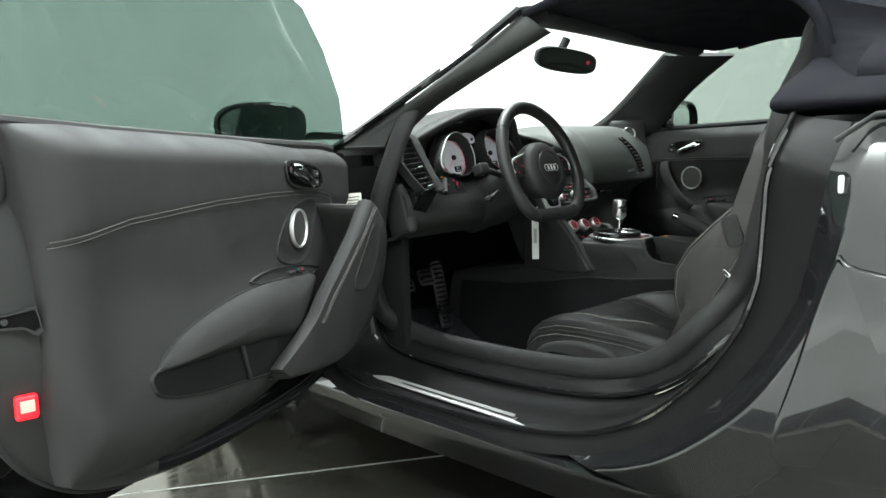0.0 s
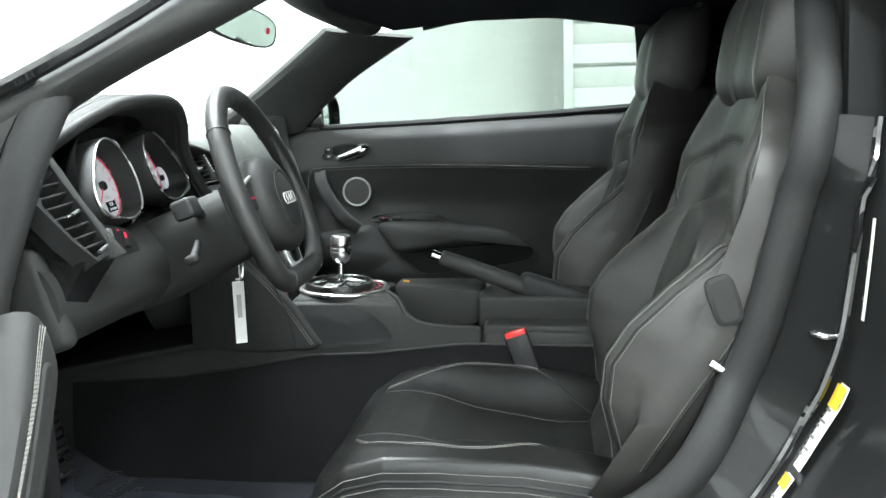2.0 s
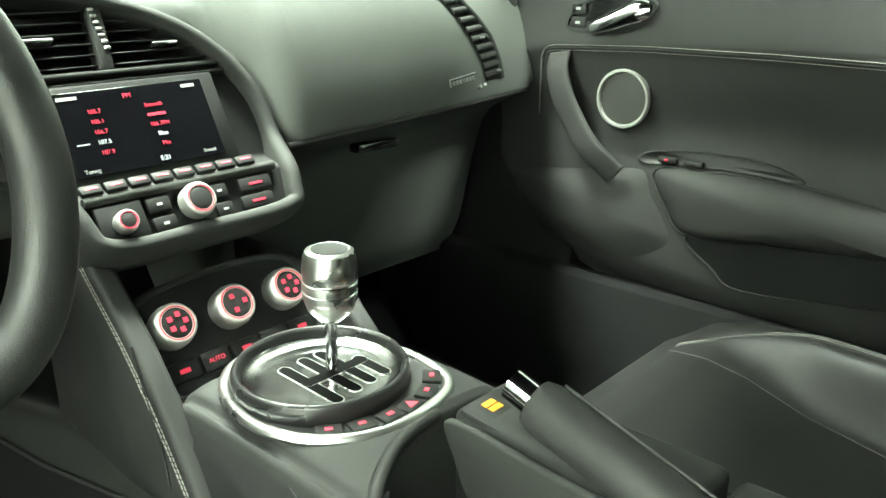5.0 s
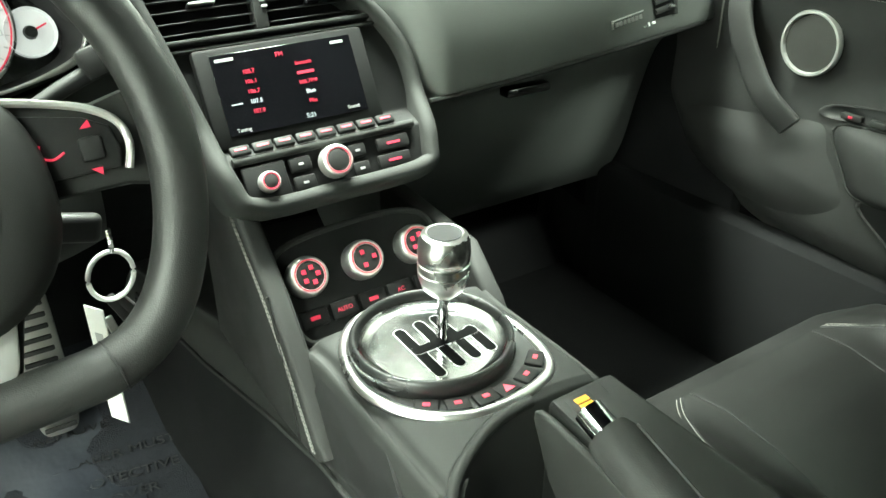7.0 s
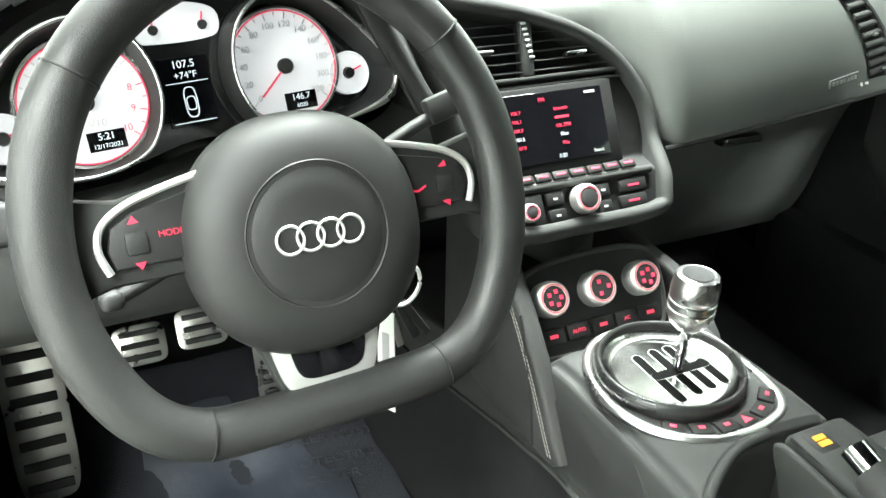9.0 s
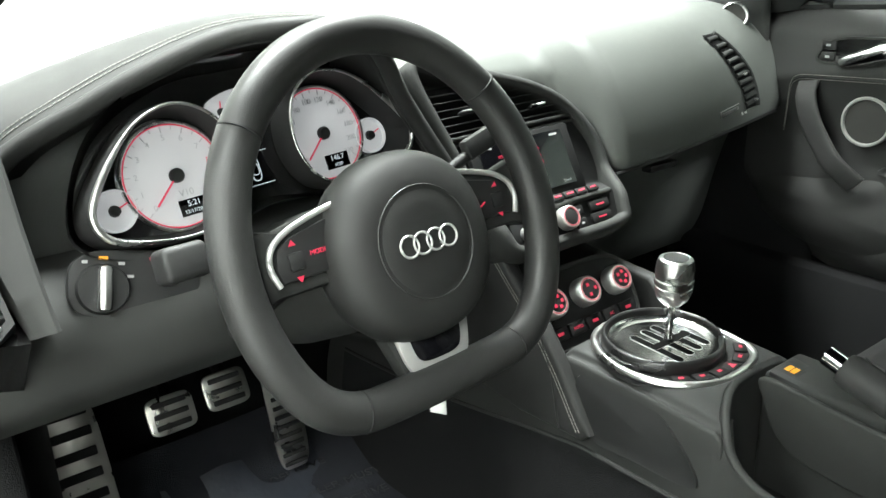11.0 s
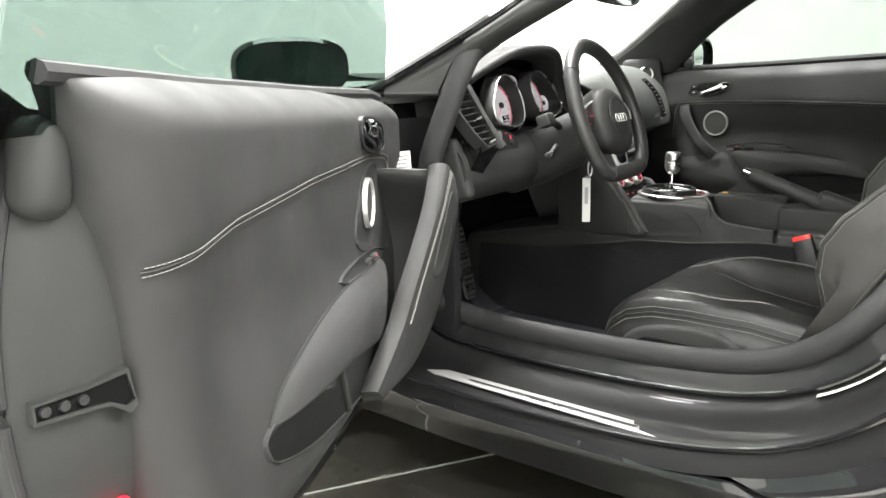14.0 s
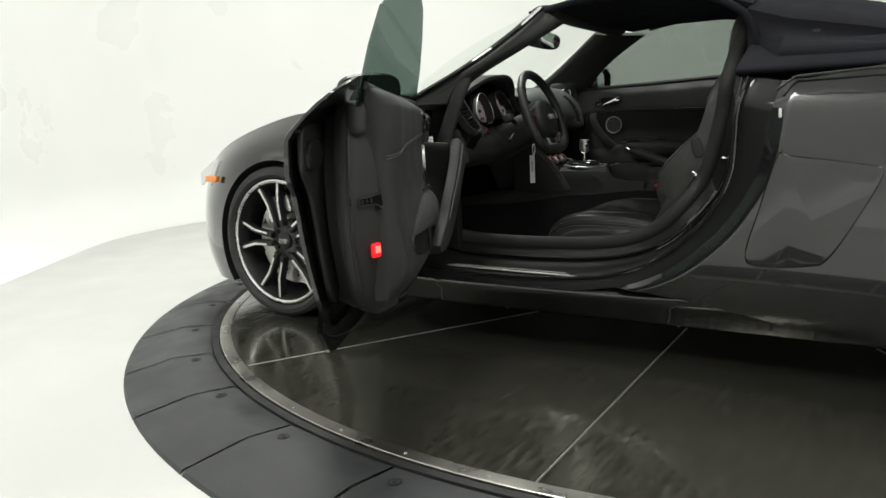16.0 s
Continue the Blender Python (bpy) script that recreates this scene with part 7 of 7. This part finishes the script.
def lane(x0, y0, x1, y1, r, h):
    """A slot with round ends from one point to another."""
    a = math.atan2(y1 - y0, x1 - x0)
    o = [(x0 + r * math.cos(a + b), y0 + r * math.sin(a + b)) for b in np.linspace(math.pi / 2, 3 * math.pi / 2, 9)]
    o += [(x1 + r * math.cos(a + b), y1 + r * math.sin(a + b)) for b in np.linspace(-math.pi / 2, math.pi / 2, 9)]
    # uncut plate: a near-black shape on top paints the slot's shade
    part("gate_slot", prism(BM(), o, 0.003, h, GM), SLOT_SHADE, gate)
    bm = BM()
    tube(bm, [GM @ Vector((x, y, 0.0045)) for x, y in o], 0.0007, 6, closed=True)
    part("slot_edge", bm, SATIN, gate)


for sx, y0, y1 in ((-0.019, -0.033, 0.034), (0.003, -0.030, 0.036), (0.021, -0.028, 0.036), (0.039, -0.026, 0.006)):
    lane(sx, y0, sx, y1, 0.0056, 0.0051)
lane(-0.019, 0.003, 0.039, 0.003, 0.0056, 0.0053)
for i, (x, y) in enumerate(((-0.050, -0.060), (-0.027, -0.0715), (-0.003, -0.077), (0.018, -0.0775), (0.043, -0.072), (0.064, -0.058))):
    a = math.atan2(y - 0.016, x)
    bm = BM()
    rbox(bm, None, (0.016, 0.021, 0.004), 0.002, 2, GM @ Matrix.Translation((x, y, 0.002)) @ Matrix.Rotation(a, 4, "Z"))
    bt = part("console_button", bm, FASCIA, plat)
    bm = BM()
    if i == 3:
        prism(bm, [(-0.0045, -0.0055), (0.0045, -0.0), (-0.0045, 0.0055)], 0.0042, 0.0046, GM @ Matrix.Translation((x, y, 0)) @ Matrix.Rotation(a + math.pi, 4, "Z"))
    else:
        rbox(bm, None, (0.004, 0.006, 0.0006), 0.0001, 1, GM @ Matrix.Translation((x, y, 0.0042)) @ Matrix.Rotation(a, 4, "Z"))
    part("button_mark", bm, REDGLOW, bt)
# gear lever
lever = thing("gear_lever", (0, 0.016, GZ), "polished aluminium gear lever with ribbed knob", "gear lever")
GL = axes((-0.002, 0.006, GZ - 0.02), (1, 0, 0), (0.0, -0.04, 1))
part("lever_rod", lathe(BM(), [(0.0001, 0.0), (0.0055, 0.0), (0.005, 0.08), (0.0001, 0.08)], 20, GL), CHROME, lever)
kb = part("lever_knob", lathe(BM(), [(0.0001, 0.074), (0.010, 0.074), (0.0125, 0.0765), (0.0185, 0.083), (0.0212, 0.0905), (0.0210, 0.0925), (0.0222, 0.0935), (0.0227, 0.0995), (0.0216, 0.1003), (0.0216, 0.1012), (0.0227, 0.102), (0.0227, 0.108), (0.0216, 0.1088), (0.0222, 0.1098), (0.0227, 0.118), (0.0218, 0.128), (0.0198, 0.1335), (0.0165, 0.1352), (0.0155, 0.1346), (0.0001, 0.1350)], 48, GL), SATIN, lever, "satin aluminium knob")
part("knob_inlay", lathe(BM(), [(0.0001, 0.1345), (0.0145, 0.1345), (0.0148, 0.1354), (0.0001, 0.1356)], 32, GL), DARKMETAL, kb)
# heater panel with three dials
HM = axes((-0.011, 0.133, 0.587), (1, 0, 0.01), (0.0, -0.82, 0.57))
bm = BM()
hp = [(p[0], p[1]) for p in spline([(-0.088, 0.02), (-0.08, -0.045), (-0.05, -0.055), (0.05, -0.055), (0.085, -0.04), (0.092, 0.02), (0.07, 0.045), (0.0, 0.05), (-0.07, 0.043)], 50, True)]
prism(bm, hp, -0.03, -0.006, HM, 0.003)
heat = part("heater_panel", bm, FASCIA, console)
bm = BM()
tube(bm, [HM @ Vector((x, y, -0.008)) for x, y in hp], 0.004, 8, closed=True)
part("panel_rim", bm, SOFT, heat)
for k, x in enumerate((-0.061, 0.0, 0.060)):
    m = HM @ Matrix.Translation((x, 0.009, -0.006))
    kk = knob(m, 0.0198, 0.021, heat, REDGLOW, "heater_dial")
    for j in range(5 if k != 1 else 3):
        a = 2 * math.pi * j / (5 if k != 1 else 3)
        bm = BM()
        rbox(bm, None, (0.0045, 0.0045, 0.0006), 0.0001, 1, m @ Matrix.Translation((0.0075 * math.cos(a), 0.0075 * math.sin(a), 0.0225)))
        part("dial_mark", bm, REDGLOW, kk)
for i in range(5):
    x = -0.064 + 0.032 * i
    bm = BM()
    rbox(bm, None, (0.029, 0.018, 0.006), 0.003, 2, HM @ Matrix.Translation((x, -0.031, -0.004)))
    bt = part("heater_button", bm, FASCIA, heat)
    if i == 1:
        lettering("button_text", "AUTO", 0.006, HM @ Matrix.Translation((x, -0.031, -0.0008)), REDGLOW, heat)
    elif i == 3:
        lettering("button_text", "AC", 0.006, HM @ Matrix.Translation((x, -0.031, -0.0008)), REDGLOW, heat)
    else:
        bm = BM()
        rbox(bm, None, (0.010, 0.004, 0.0006), 0.0001, 1, HM @ Matrix.Translation((x, -0.031, -0.0007)))
        part("button_mark", bm, REDGLOW, bt)
# knee fin beside the stack
for sg in (-1, 1):
    bm = BM()
    edge = [(0.235, 0.715), (0.17, 0.650), (0.114, 0.597), (0.07, 0.543), (0.036, 0.492), (0.022, 0.472)]
    fin = ([(0.26, 0.73)] + edge if sg < 0 else [(0.26, 0.60), (0.12, 0.59), (0.07, 0.543), (0.036, 0.492)]) + [(0.035, 0.460), (0.15, 0.45), (0.30, 0.46), (0.30, 0.73 if sg < 0 else 0.60)]
    prism(bm, fin, 0.0, 0.022, Matrix(((0, 0, sg, sg * 0.098), (1, 0, 0, 0), (0, 1, 0, 0), (0, 0, 0, 1))), 0.006, 3)
    fn = part("knee_fin", bm, LEATHER, console, "stitched leather knee panel")
    if sg < 0:
        for k in (0.011, 0.016):
            bm = BM()
            stitches(bm, [Vector((-0.1209, y + k, z - k * 0.35)) for y, z in spline(edge, 40)])
            part("fin_stitching", bm, THREAD, fn)
        bm = BM()
        tube(bm, [(-0.1202, 0.115, 0.60), (-0.1202, 0.085, 0.53), (-0.1202, 0.072, 0.462)], 0.0016, 6)
        part("fin_joint", bm, HARD, fn)
# darker panel let into the console's flank
bm = BM()
ovl = spline([(0.058, 0.535), (0.0, 0.551), (-0.055, 0.545), (-0.098, 0.520), (-0.124, 0.488), (-0.112, 0.474), (-0.04, 0.468), (0.03, 0.466)], 40, True)
oc = ovl.mean(axis=0)


def flank_x(z):
    return -0.097 - lerp_table(z, [(0.46, 0.0102), (0.528, 0.0068), (0.553, -0.004)])


loft(bm, [[Vector((flank_x(z) - e, y, z)) for y, z in (oc + (q - oc) * k for q in ovl)] for k, e in ((1.0, 0.0), (0.99, 0.003), (0.95, 0.0025), (0.6, 0.0025), (0.02, 0.0025))])
part("flank_panel", bm, HARD, console, "matt black side panel", sharp=60)
# storage bin, button strip and armrest block behind the lever
bm = BM()
rbox(bm, (0.060, -0.205, 0.47), (0.072, 0.195, 0.196), 0.008, 3)
part("rear_deck", bm, SOFT, console)
bm = BM()
bo = [(p[0], p[1]) for p in spline([(-0.116, 0.568), (-0.122, 0.535), (-0.140, 0.503), (-0.175, 0.484), (-0.27, 0.481), (-0.298, 0.50), (-0.298, 0.552), (-0.20, 0.564)], 44, True)]
prism(bm, bo, 0.0, 0.008, Matrix(((0, 0, -1, 0.016), (1, 0, 0, 0), (0, 1, 0, 0), (0, 0, 0, 1))), 0.004, 3)
part("bin_side", bm, SOFT, console, "smooth plastic bin wall")
bm = BM()
rbox(bm, (-0.036, -0.206, 0.416), (0.124, 0.196, 0.012), 0.004)
part("bin_floor", bm, HARD, console)
rimline = spline([(0.018, -0.097, 0.5615), (-0.010, -0.099, 0.5615), (-0.036, -0.107, 0.5615), (-0.070, -0.126, 0.561), (-0.088, -0.140, 0.554), (-0.0965, -0.154, 0.532), (-0.099, -0.178, 0.514), (-0.099, -0.22, 0.506), (-0.0995, -0.305, 0.502)], 44)
bm = BM()
tube(bm, rimline, 0.0052, 10)
part("bin_edge", bm, SOFT, console)


def side_x(z):
    return -0.097 - lerp_table(z, [(0.165, 0.025), (0.32, 0.018), (0.527, 0.006), (0.552, -0.006), (0.562, -0.02)])


tail = [Vector(p) for p in rimline if p[1] < -0.136]
bm = BM()
loft(bm, [[Vector((side_x(z) - 0.0006, p.y, z)) for z in np.linspace(p.z, 0.34, 8)] + [Vector((side_x(z) + 0.012, p.y, z)) for z in np.linspace(0.34, p.z, 8)] for p in tail])
part("bin_wall", bm, SOFT, console, sharp=60)
# inner wall in near-black, so the bin's shade is in its colour
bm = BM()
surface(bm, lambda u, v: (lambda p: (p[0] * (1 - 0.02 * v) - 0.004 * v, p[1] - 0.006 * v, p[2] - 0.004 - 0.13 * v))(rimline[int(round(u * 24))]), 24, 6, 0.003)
part("bin_lining", bm, SLOT_SHADE, console)
strip = part("button_strip", rbox(BM(), None, (0.05, 0.175, 0.008), 0.006, 2, axes((0.050, -0.20, 0.5575), (1, 0, 0), (0, -0.1, 1))), HARD, console)
for i in range(4):
    bm = BM()
    rbox(bm, None, (0.026, 0.026, 0.006), 0.003, 2, axes((0.046, -0.13 - 0.038 * i, 0.5665 - 0.0038 * i), (1, 0, 0), (0, -0.1, 1)))
    bt = part("roof_button", bm, GLOSSB if i else HARD, strip)
    if i == 0:
        for dy in (-0.0035, 0.0035):
            bm = BM()
            rbox(bm, None, (0.013, 0.0055, 0.001), 0.0002, 1, axes((0.046, -0.13 + dy, 0.5702 + 0.1 * dy), (1, 0, 0), (0, -0.1, 1)))
            part("amber_mark", bm, YELLOWGLOW, bt)
bm = BM()
rbox(bm, (0.000, -0.495, 0.522), (0.092, 0.40, 0.068), 0.010, 3)
part("armrest_block", bm, SOFT, console, "plain black padded console block")
bm = BM()
rbox(bm, (0.085, -0.50, 0.515), (0.075, 0.40, 0.065), 0.010, 3)
part("armrest_block", bm, SOFT, console)
# handbrake
hb = thing("handbrake_lever", (-0.03, -0.45, 0.50), "black leather handbrake lever with chrome button", "handbrake")
hp_ = [(-0.021, -0.217, 0.634), (-0.019, -0.275, 0.614), (-0.016, -0.355, 0.583), (-0.012, -0.445, 0.549), (-0.007, -0.56, 0.516)]
bm = BM()
tube(bm, spline(hp_, 24), list(np.interp(np.linspace(0, 1, 24), (0, 0.04, 0.5, 1), (0.0155, 0.0178, 0.0185, 0.02))), 16, flat=1.0)
part("grip", bm, LEATHER, hb, "leather-wrapped grip")
bm = BM()
tube(bm, [(-0.0215, -0.199, 0.6405), (-0.021, -0.2175, 0.6338)], 0.0105, 16)
part("release_button", bm, CHROME, hb, "chrome release button")
bm = BM()
rbox(bm, None, (0.047, 0.19, 0.050), 0.014, 3, axes((-0.010, -0.470, 0.550), (1, 0, 0), (0, -0.33, 1)))
part("lever_sleeve", bm, HARD, hb)
bm = BM()
tube(bm, [(-0.0085, -0.230, 0.645), (-0.003, -0.375, 0.593)], 0.0012, 5)
part("grip_seam", bm, HARD, hb)

# belt buckle beside the driver's seat
buckle = thing("seat_belt_buckle", (-0.125, -0.40, 0.38), "black seat belt buckle with a red button", "seat belt")
BMx = axes((-0.121, -0.398, 0.434), (1, 0, 0), (0.1, 0.35, 1))
bm = BM()
rbox(bm, None, (0.022, 0.046, 0.13), 0.006, 2, BMx)
part("buckle_body", bm, HARD, buckle)
bm = BM()
rbox(bm, None, (0.020, 0.042, 0.014), 0.003, 2, BMx @ Matrix.Translation((0, 0, 0.066)))
part("buckle_button", bm, REDPLASTIC, buckle, "bright red release button")

# belt webbing and its tongue by the driver's outer shoulder
belt = thing("seat_belt", (-0.60, -0.68, 0.45), "black seat belt with chrome tongue beside the seat", "seat belt")
bm = BM()
bp = spline([(-0.60, -0.80, 0.90), (-0.605, -0.76, 0.75), (-0.61, -0.70, 0.60), (-0.615, -0.64, 0.48), (-0.62, -0.58, 0.36)], 24)
loft(bm, [[Vector(p) + Vector((dx, dy, dy * 0.3)) for dx, dy in ((0, -0.02), (-0.0015, 0), (0, 0.02), (0.0015, 0))] for p in bp])
part("webbing", bm, FABRIC, belt)
bm = BM()
rbox(bm, None, (0.006, 0.034, 0.010), 0.002, 2, Matrix.Translation((-0.615, -0.665, 0.585)) @ Matrix.Rotation(radians(35), 4, "X"))
part("tongue", bm, CHROME, belt, "chrome belt tongue")
bm = BM()
rbox(bm, None, (0.012, 0.05, 0.03), 0.005, 2, Matrix.Translation((-0.612, -0.695, 0.592)) @ Matrix.Rotation(radians(20), 4, "X"))
part("tongue_grip", bm, HARD, belt)

# door check arm in the hinge gap, with a label on it
check = thing("door_check_arm", (-0.83, 0.44, 0.655), "black steel door check arm with a white label", "door hinge")
bm = BM()
tube(bm, spline([(-0.825, 0.46, 0.66), (-0.835, 0.36, 0.66), (-0.845, 0.25, 0.66), (-0.90, 0.17, 0.655)], 14), 0.012, 8, flat=0.6)
part("arm", bm, DARKMETAL, check)
CK = axes((-0.846, 0.262, 0.705), (0.8, -0.6, 0.05), (-0.6, -0.8, 0.0))
bm = BM()
rbox(bm, None, (0.046, 0.080, 0.0012), 0.0003, 1, CK)
part("label_sheet", bm, LABELW, check, "white printed label")
for i in range(7):
    bm = BM()
    rbox(bm, None, (0.036 - 0.004 * (i % 3), 0.003, 0.0004), 0, 1, CK @ Matrix.Translation((0, 0.03 - 0.008 * i, 0.0009)))
    part("print_bar", bm, LABELINK, check)

# pedals and footrest
def pedal(name, label, o, w, h, tilt, bars, arm):
    m = axes(o, (1, 0, 0), (0, -math.cos(radians(tilt)), math.sin(radians(tilt))))
    p = thing(name, (o[0], o[1], o[2] - h / 2), label, "pedal", "pedals")
    bm = BM()
    prism(bm, ellipse(w / 2, h / 2, 32, p=5), -0.006, 0.0, m, 0.002)
    part("pedal_plate", bm, STEEL, p)
    for i in range(bars):
        y = -h / 2 + h * (i + 0.7) / (bars + 0.4)
        bm = BM()
        rbox(bm, None, (w * 0.72, h / bars * 0.42, 0.004), 0.0016, 2, m @ Matrix.Translation((0, y, 0.0015)))
        part("rubber_rib", bm, RUBBER, p)
    if arm:
        bm = BM()
        tube(bm, [m @ Vector((0.0, h * 0.3, -0.01)), m @ Vector((0.01, h * 0.6, -0.05)), m @ Vector((0.015, h * 1.6, -0.12))], 0.011, 8)
        part("pedal_arm", bm, HARD, p)
    return p


pedal("accelerator_pedal", "long ribbed aluminium accelerator pedal", (-0.300, 0.512, 0.366), 0.056, 0.230, 13, 14, False)
pedal("brake_pedal", "aluminium brake pedal with rubber studs", (-0.398, 0.478, 0.442), 0.066, 0.055, 28, 3, True)
pedal("clutch_pedal", "aluminium clutch pedal with rubber studs", (-0.478, 0.488, 0.428), 0.068, 0.055, 28, 3, True)
pedal("footrest", "tall ribbed aluminium footrest", (-0.612, 0.455, 0.385), 0.075, 0.24, 22, 8, False)

# floor mat with its paper protector
fm = thing("floor_mat", (-0.38, 0.15, 0.176), "dark cloth driver's floor mat under paper sheet", "floor mat")
bm = BM()


def matz(x, y):
    return 0.182 + 0.16 * sstep(0.42, 0.72, y) + 0.003 * math.sin(9 * x + 4 * y)


surface(bm, lambda u, v: (-0.60 + 0.44 * u, -0.06 + 0.68 * v, matz(-0.60 + 0.44 * u, -0.06 + 0.68 * v)), 24, 40, 0.006)
part("mat_cloth", bm, MATT, fm)
bm = BM()
surface(bm, lambda u, v: (-0.52 + 0.28 * u + 0.02 * v, 0.16 + 0.40 * v, matz(-0.5, 0.16 + 0.40 * v) + 0.007 + 0.004 * math.sin(14 * u + 6 * v) * math.sin(11 * v)), 30, 40, 0.0008)
part("paper_sheet", bm, PAPER, fm, "crumpled dark protective sheet")
for tx, x, y in (("REMOVE", -0.29, 0.515), ("DEALER MUST", -0.245, 0.470), ("PROTECTIVE", -0.245, 0.432), ("COVER", -0.25, 0.394)):
    lettering("mat_print", tx, 0.026, Matrix.Translation((x, y, matz(x, y) + 0.011)) @ Matrix.Rotation(radians(-7), 4, "Z"), INK, fm)

# rear-view mirror
rv = thing("rear_view_mirror", (-0.04, 0.20, 1.15), "black interior rear-view mirror with a red indicator", "mirror")
RM = axes((-0.042, 0.172, 1.122), (1, 0.22, 0), (-0.22, -0.95, -0.2))
bm = BM()
loft(bm, [[RM @ Vector((0.125 * k * x, 0.038 * k * y, h)) for x, y in ellipse(1, 1, 36, p=3.0)] for k, h in ((0.6, -0.04), (0.9, -0.028), (1.0, -0.008), (0.99, 0.0), (0.94, 0.003), (0.93, 0.0))])
part("mirror_shell", bm, HARD, rv)
part("mirror_face", prism(BM(), [(0.116 * x, 0.034 * y) for x, y in ellipse(1, 1, 36, p=3.0)], -0.001, 0.0015, RM), MIRROR, rv)
bm = BM()
rbox(bm, None, (0.012, 0.012, 0.001), 0.0003, 1, RM @ Matrix.Translation((0.085, 0.004, 0.002)))
part("indicator", bm, REDGLOW, rv)
bm = BM()
tube(bm, [RM @ Vector((0, 0, -0.03)), Vector((-0.03, 0.20, 1.165)), Vector((-0.02, 0.19, 1.195))], 0.014, 10)
part("mirror_stem", bm, HARD, rv)

# stickers, striker and lamp wiring on the rear door jamb
striker = thing("door_striker", (-0.65, -0.805, 0.60), "chrome door striker loop on the jamb", "door striker")
KM = axes((-0.652, -0.800, 0.637), (0.1, -0.12, 1), (-0.35, 0.93, 0.12))
part("striker_plate", prism(BM(), ellipse(0.040, 0.017, 30, p=2.6), -0.004, 0.004, KM, 0.0015), STEEL, striker)
bm = BM()
tube(bm, [KM @ Vector(p) for p in spline([(0.004, 0.011, 0.0), (0.004, 0.012, 0.034), (0.004, 0.0, 0.041), (0.004, -0.012, 0.034), (0.004, -0.011, 0.0)], 20)], 0.0042, 10)
part("striker_loop", bm, CHROME, striker)
for x in (0.026, -0.024):
    part("striker_screw", lathe(BM(), [(0.0001, 0), (0.0075, 0), (0.0065, 0.004), (0.0001, 0.004)], 14, KM @ Matrix.Translation((x, 0, 0.004))), STEEL, striker)


def sticker(name, label, i0, i1, o0, o1, x0, x1, mat, bars, band=None):
    t = thing(name, u_point(int(i0), (o0 + o1) / 2, (x0 + x1) / 2), label, "sticker", "jamb stickers")

    def at(u, v, e):
        i = i0 + (i1 - i0) * u
        j = min(int(i), 88)
        a, b = Vector(u_point(j, o0 + (o1 - o0) * v - e, x0 + (x1 - x0) * v)), Vector(u_point(j + 1, o0 + (o1 - o0) * v - e, x0 + (x1 - x0) * v))
        return a + (b - a) * (i - j)

    bm = BM()
    surface(bm, lambda u, v: at(u, v, 0.003), 14, 4)
    s_ = part("sticker_sheet", bm, mat, t)
    for k in range(bars):
        bm = BM()
        u0 = 0.06 + 0.88 * k / bars
        surface(bm, lambda u, v: at(u0 + 0.42 / bars * u, 0.12 + (0.5 + 0.3 * ((k * 7) % 5) / 5) * v, 0.0036), 2, 4)
        part("print_bar", bm, LABELINK, t)
    if band:
        bm = BM()
        surface(bm, lambda u, v: at(band[0] + (band[1] - band[0]) * u, 0.05 + 0.9 * v, 0.0042), 4, 4)
        part("sticker_band", bm, LABELY, t)
    return t


sticker("safety_label", "white and yellow safety label on the door jamb", 60.9, 67.2, 0.0525, 0.0555, -0.700, -0.738, LABELW, 13, (0.72, 0.98))
sticker("tyre_label", "pale tyre pressure label strip on the jamb", 50.5, 60.4, 0.0525, 0.0555, -0.700, -0.738, LABELW, 22, (0.90, 0.99))
sticker("barcode_label", "small white barcode label high on the jamb", 71.2, 77, 0.0525, 0.0555, -0.700, -0.730, LABELW, 12)


# ribbed roll-up door let into the cove wall beyond the passenger side
rollup = thing("roll_up_door", (5.3, -1.6, FZ), "white ribbed roll-up door in a steel frame", "roll-up door", kind="structure")
for i in range(7):
    bm = BM()
    z0 = FZ + 0.36 * i
    prism(bm, [(0.0, z0), (0.03, z0 + 0.02), (0.03, z0 + 0.15), (0.012, z0 + 0.175), (0.03, z0 + 0.2), (0.03, z0 + 0.335), (0.0, z0 + 0.352), (-0.02, z0 + 0.352), (-0.02, z0)], -2.6, -0.62, Matrix(((-1, 0, 0, 5.33), (0, 0, 1, 0), (0, 1, 0, 0), (0, 0, 0, 1))))
    part("door_slat", bm, WHITE, rollup)
for y in (-0.585, -2.64):
    bm = BM()
    rbox(bm, (5.29, y, 1.25), (0.10, 0.08, 2.62), 0.01)
    post = part("door_post", bm, WHITE, rollup)
    for i in range(8):
        part("post_bolt", lathe(BM(), [(0.0001, 0), (0.014, 0), (0.012, 0.01), (0.0001, 0.01)], 10, axes((5.24, y, 0.2 + 0.3 * i), (0, 1, 0), (-1, 0, 0))), STEEL, post)
bm = BM()
rbox(bm, (5.33, -1.6, 2.53), (0.16, 2.2, 0.14), 0.02)
part("door_header", bm, WHITE, rollup)

# small bright script badge at the end of the dash top
BG = axes((0.483, 0.258, 0.742), (1, 0.12, 0.05), (-0.15, -0.9, 0.4))
for k, (x, w, h) in enumerate(((-0.026, 0.010, 0.008), (-0.014, 0.008, 0.006), (-0.004, 0.008, 0.006), (0.006, 0.007, 0.009), (0.014, 0.006, 0.009), (0.024, 0.010, 0.006))):
    bm = BM()
    rbox(bm, None, (w * 0.55, h * 0.6, 0.0015), 0.0004, 1, BG @ Matrix.Translation((x * 0.85, 0, 0)))
    part("badge_block", bm, SATIN, dash)
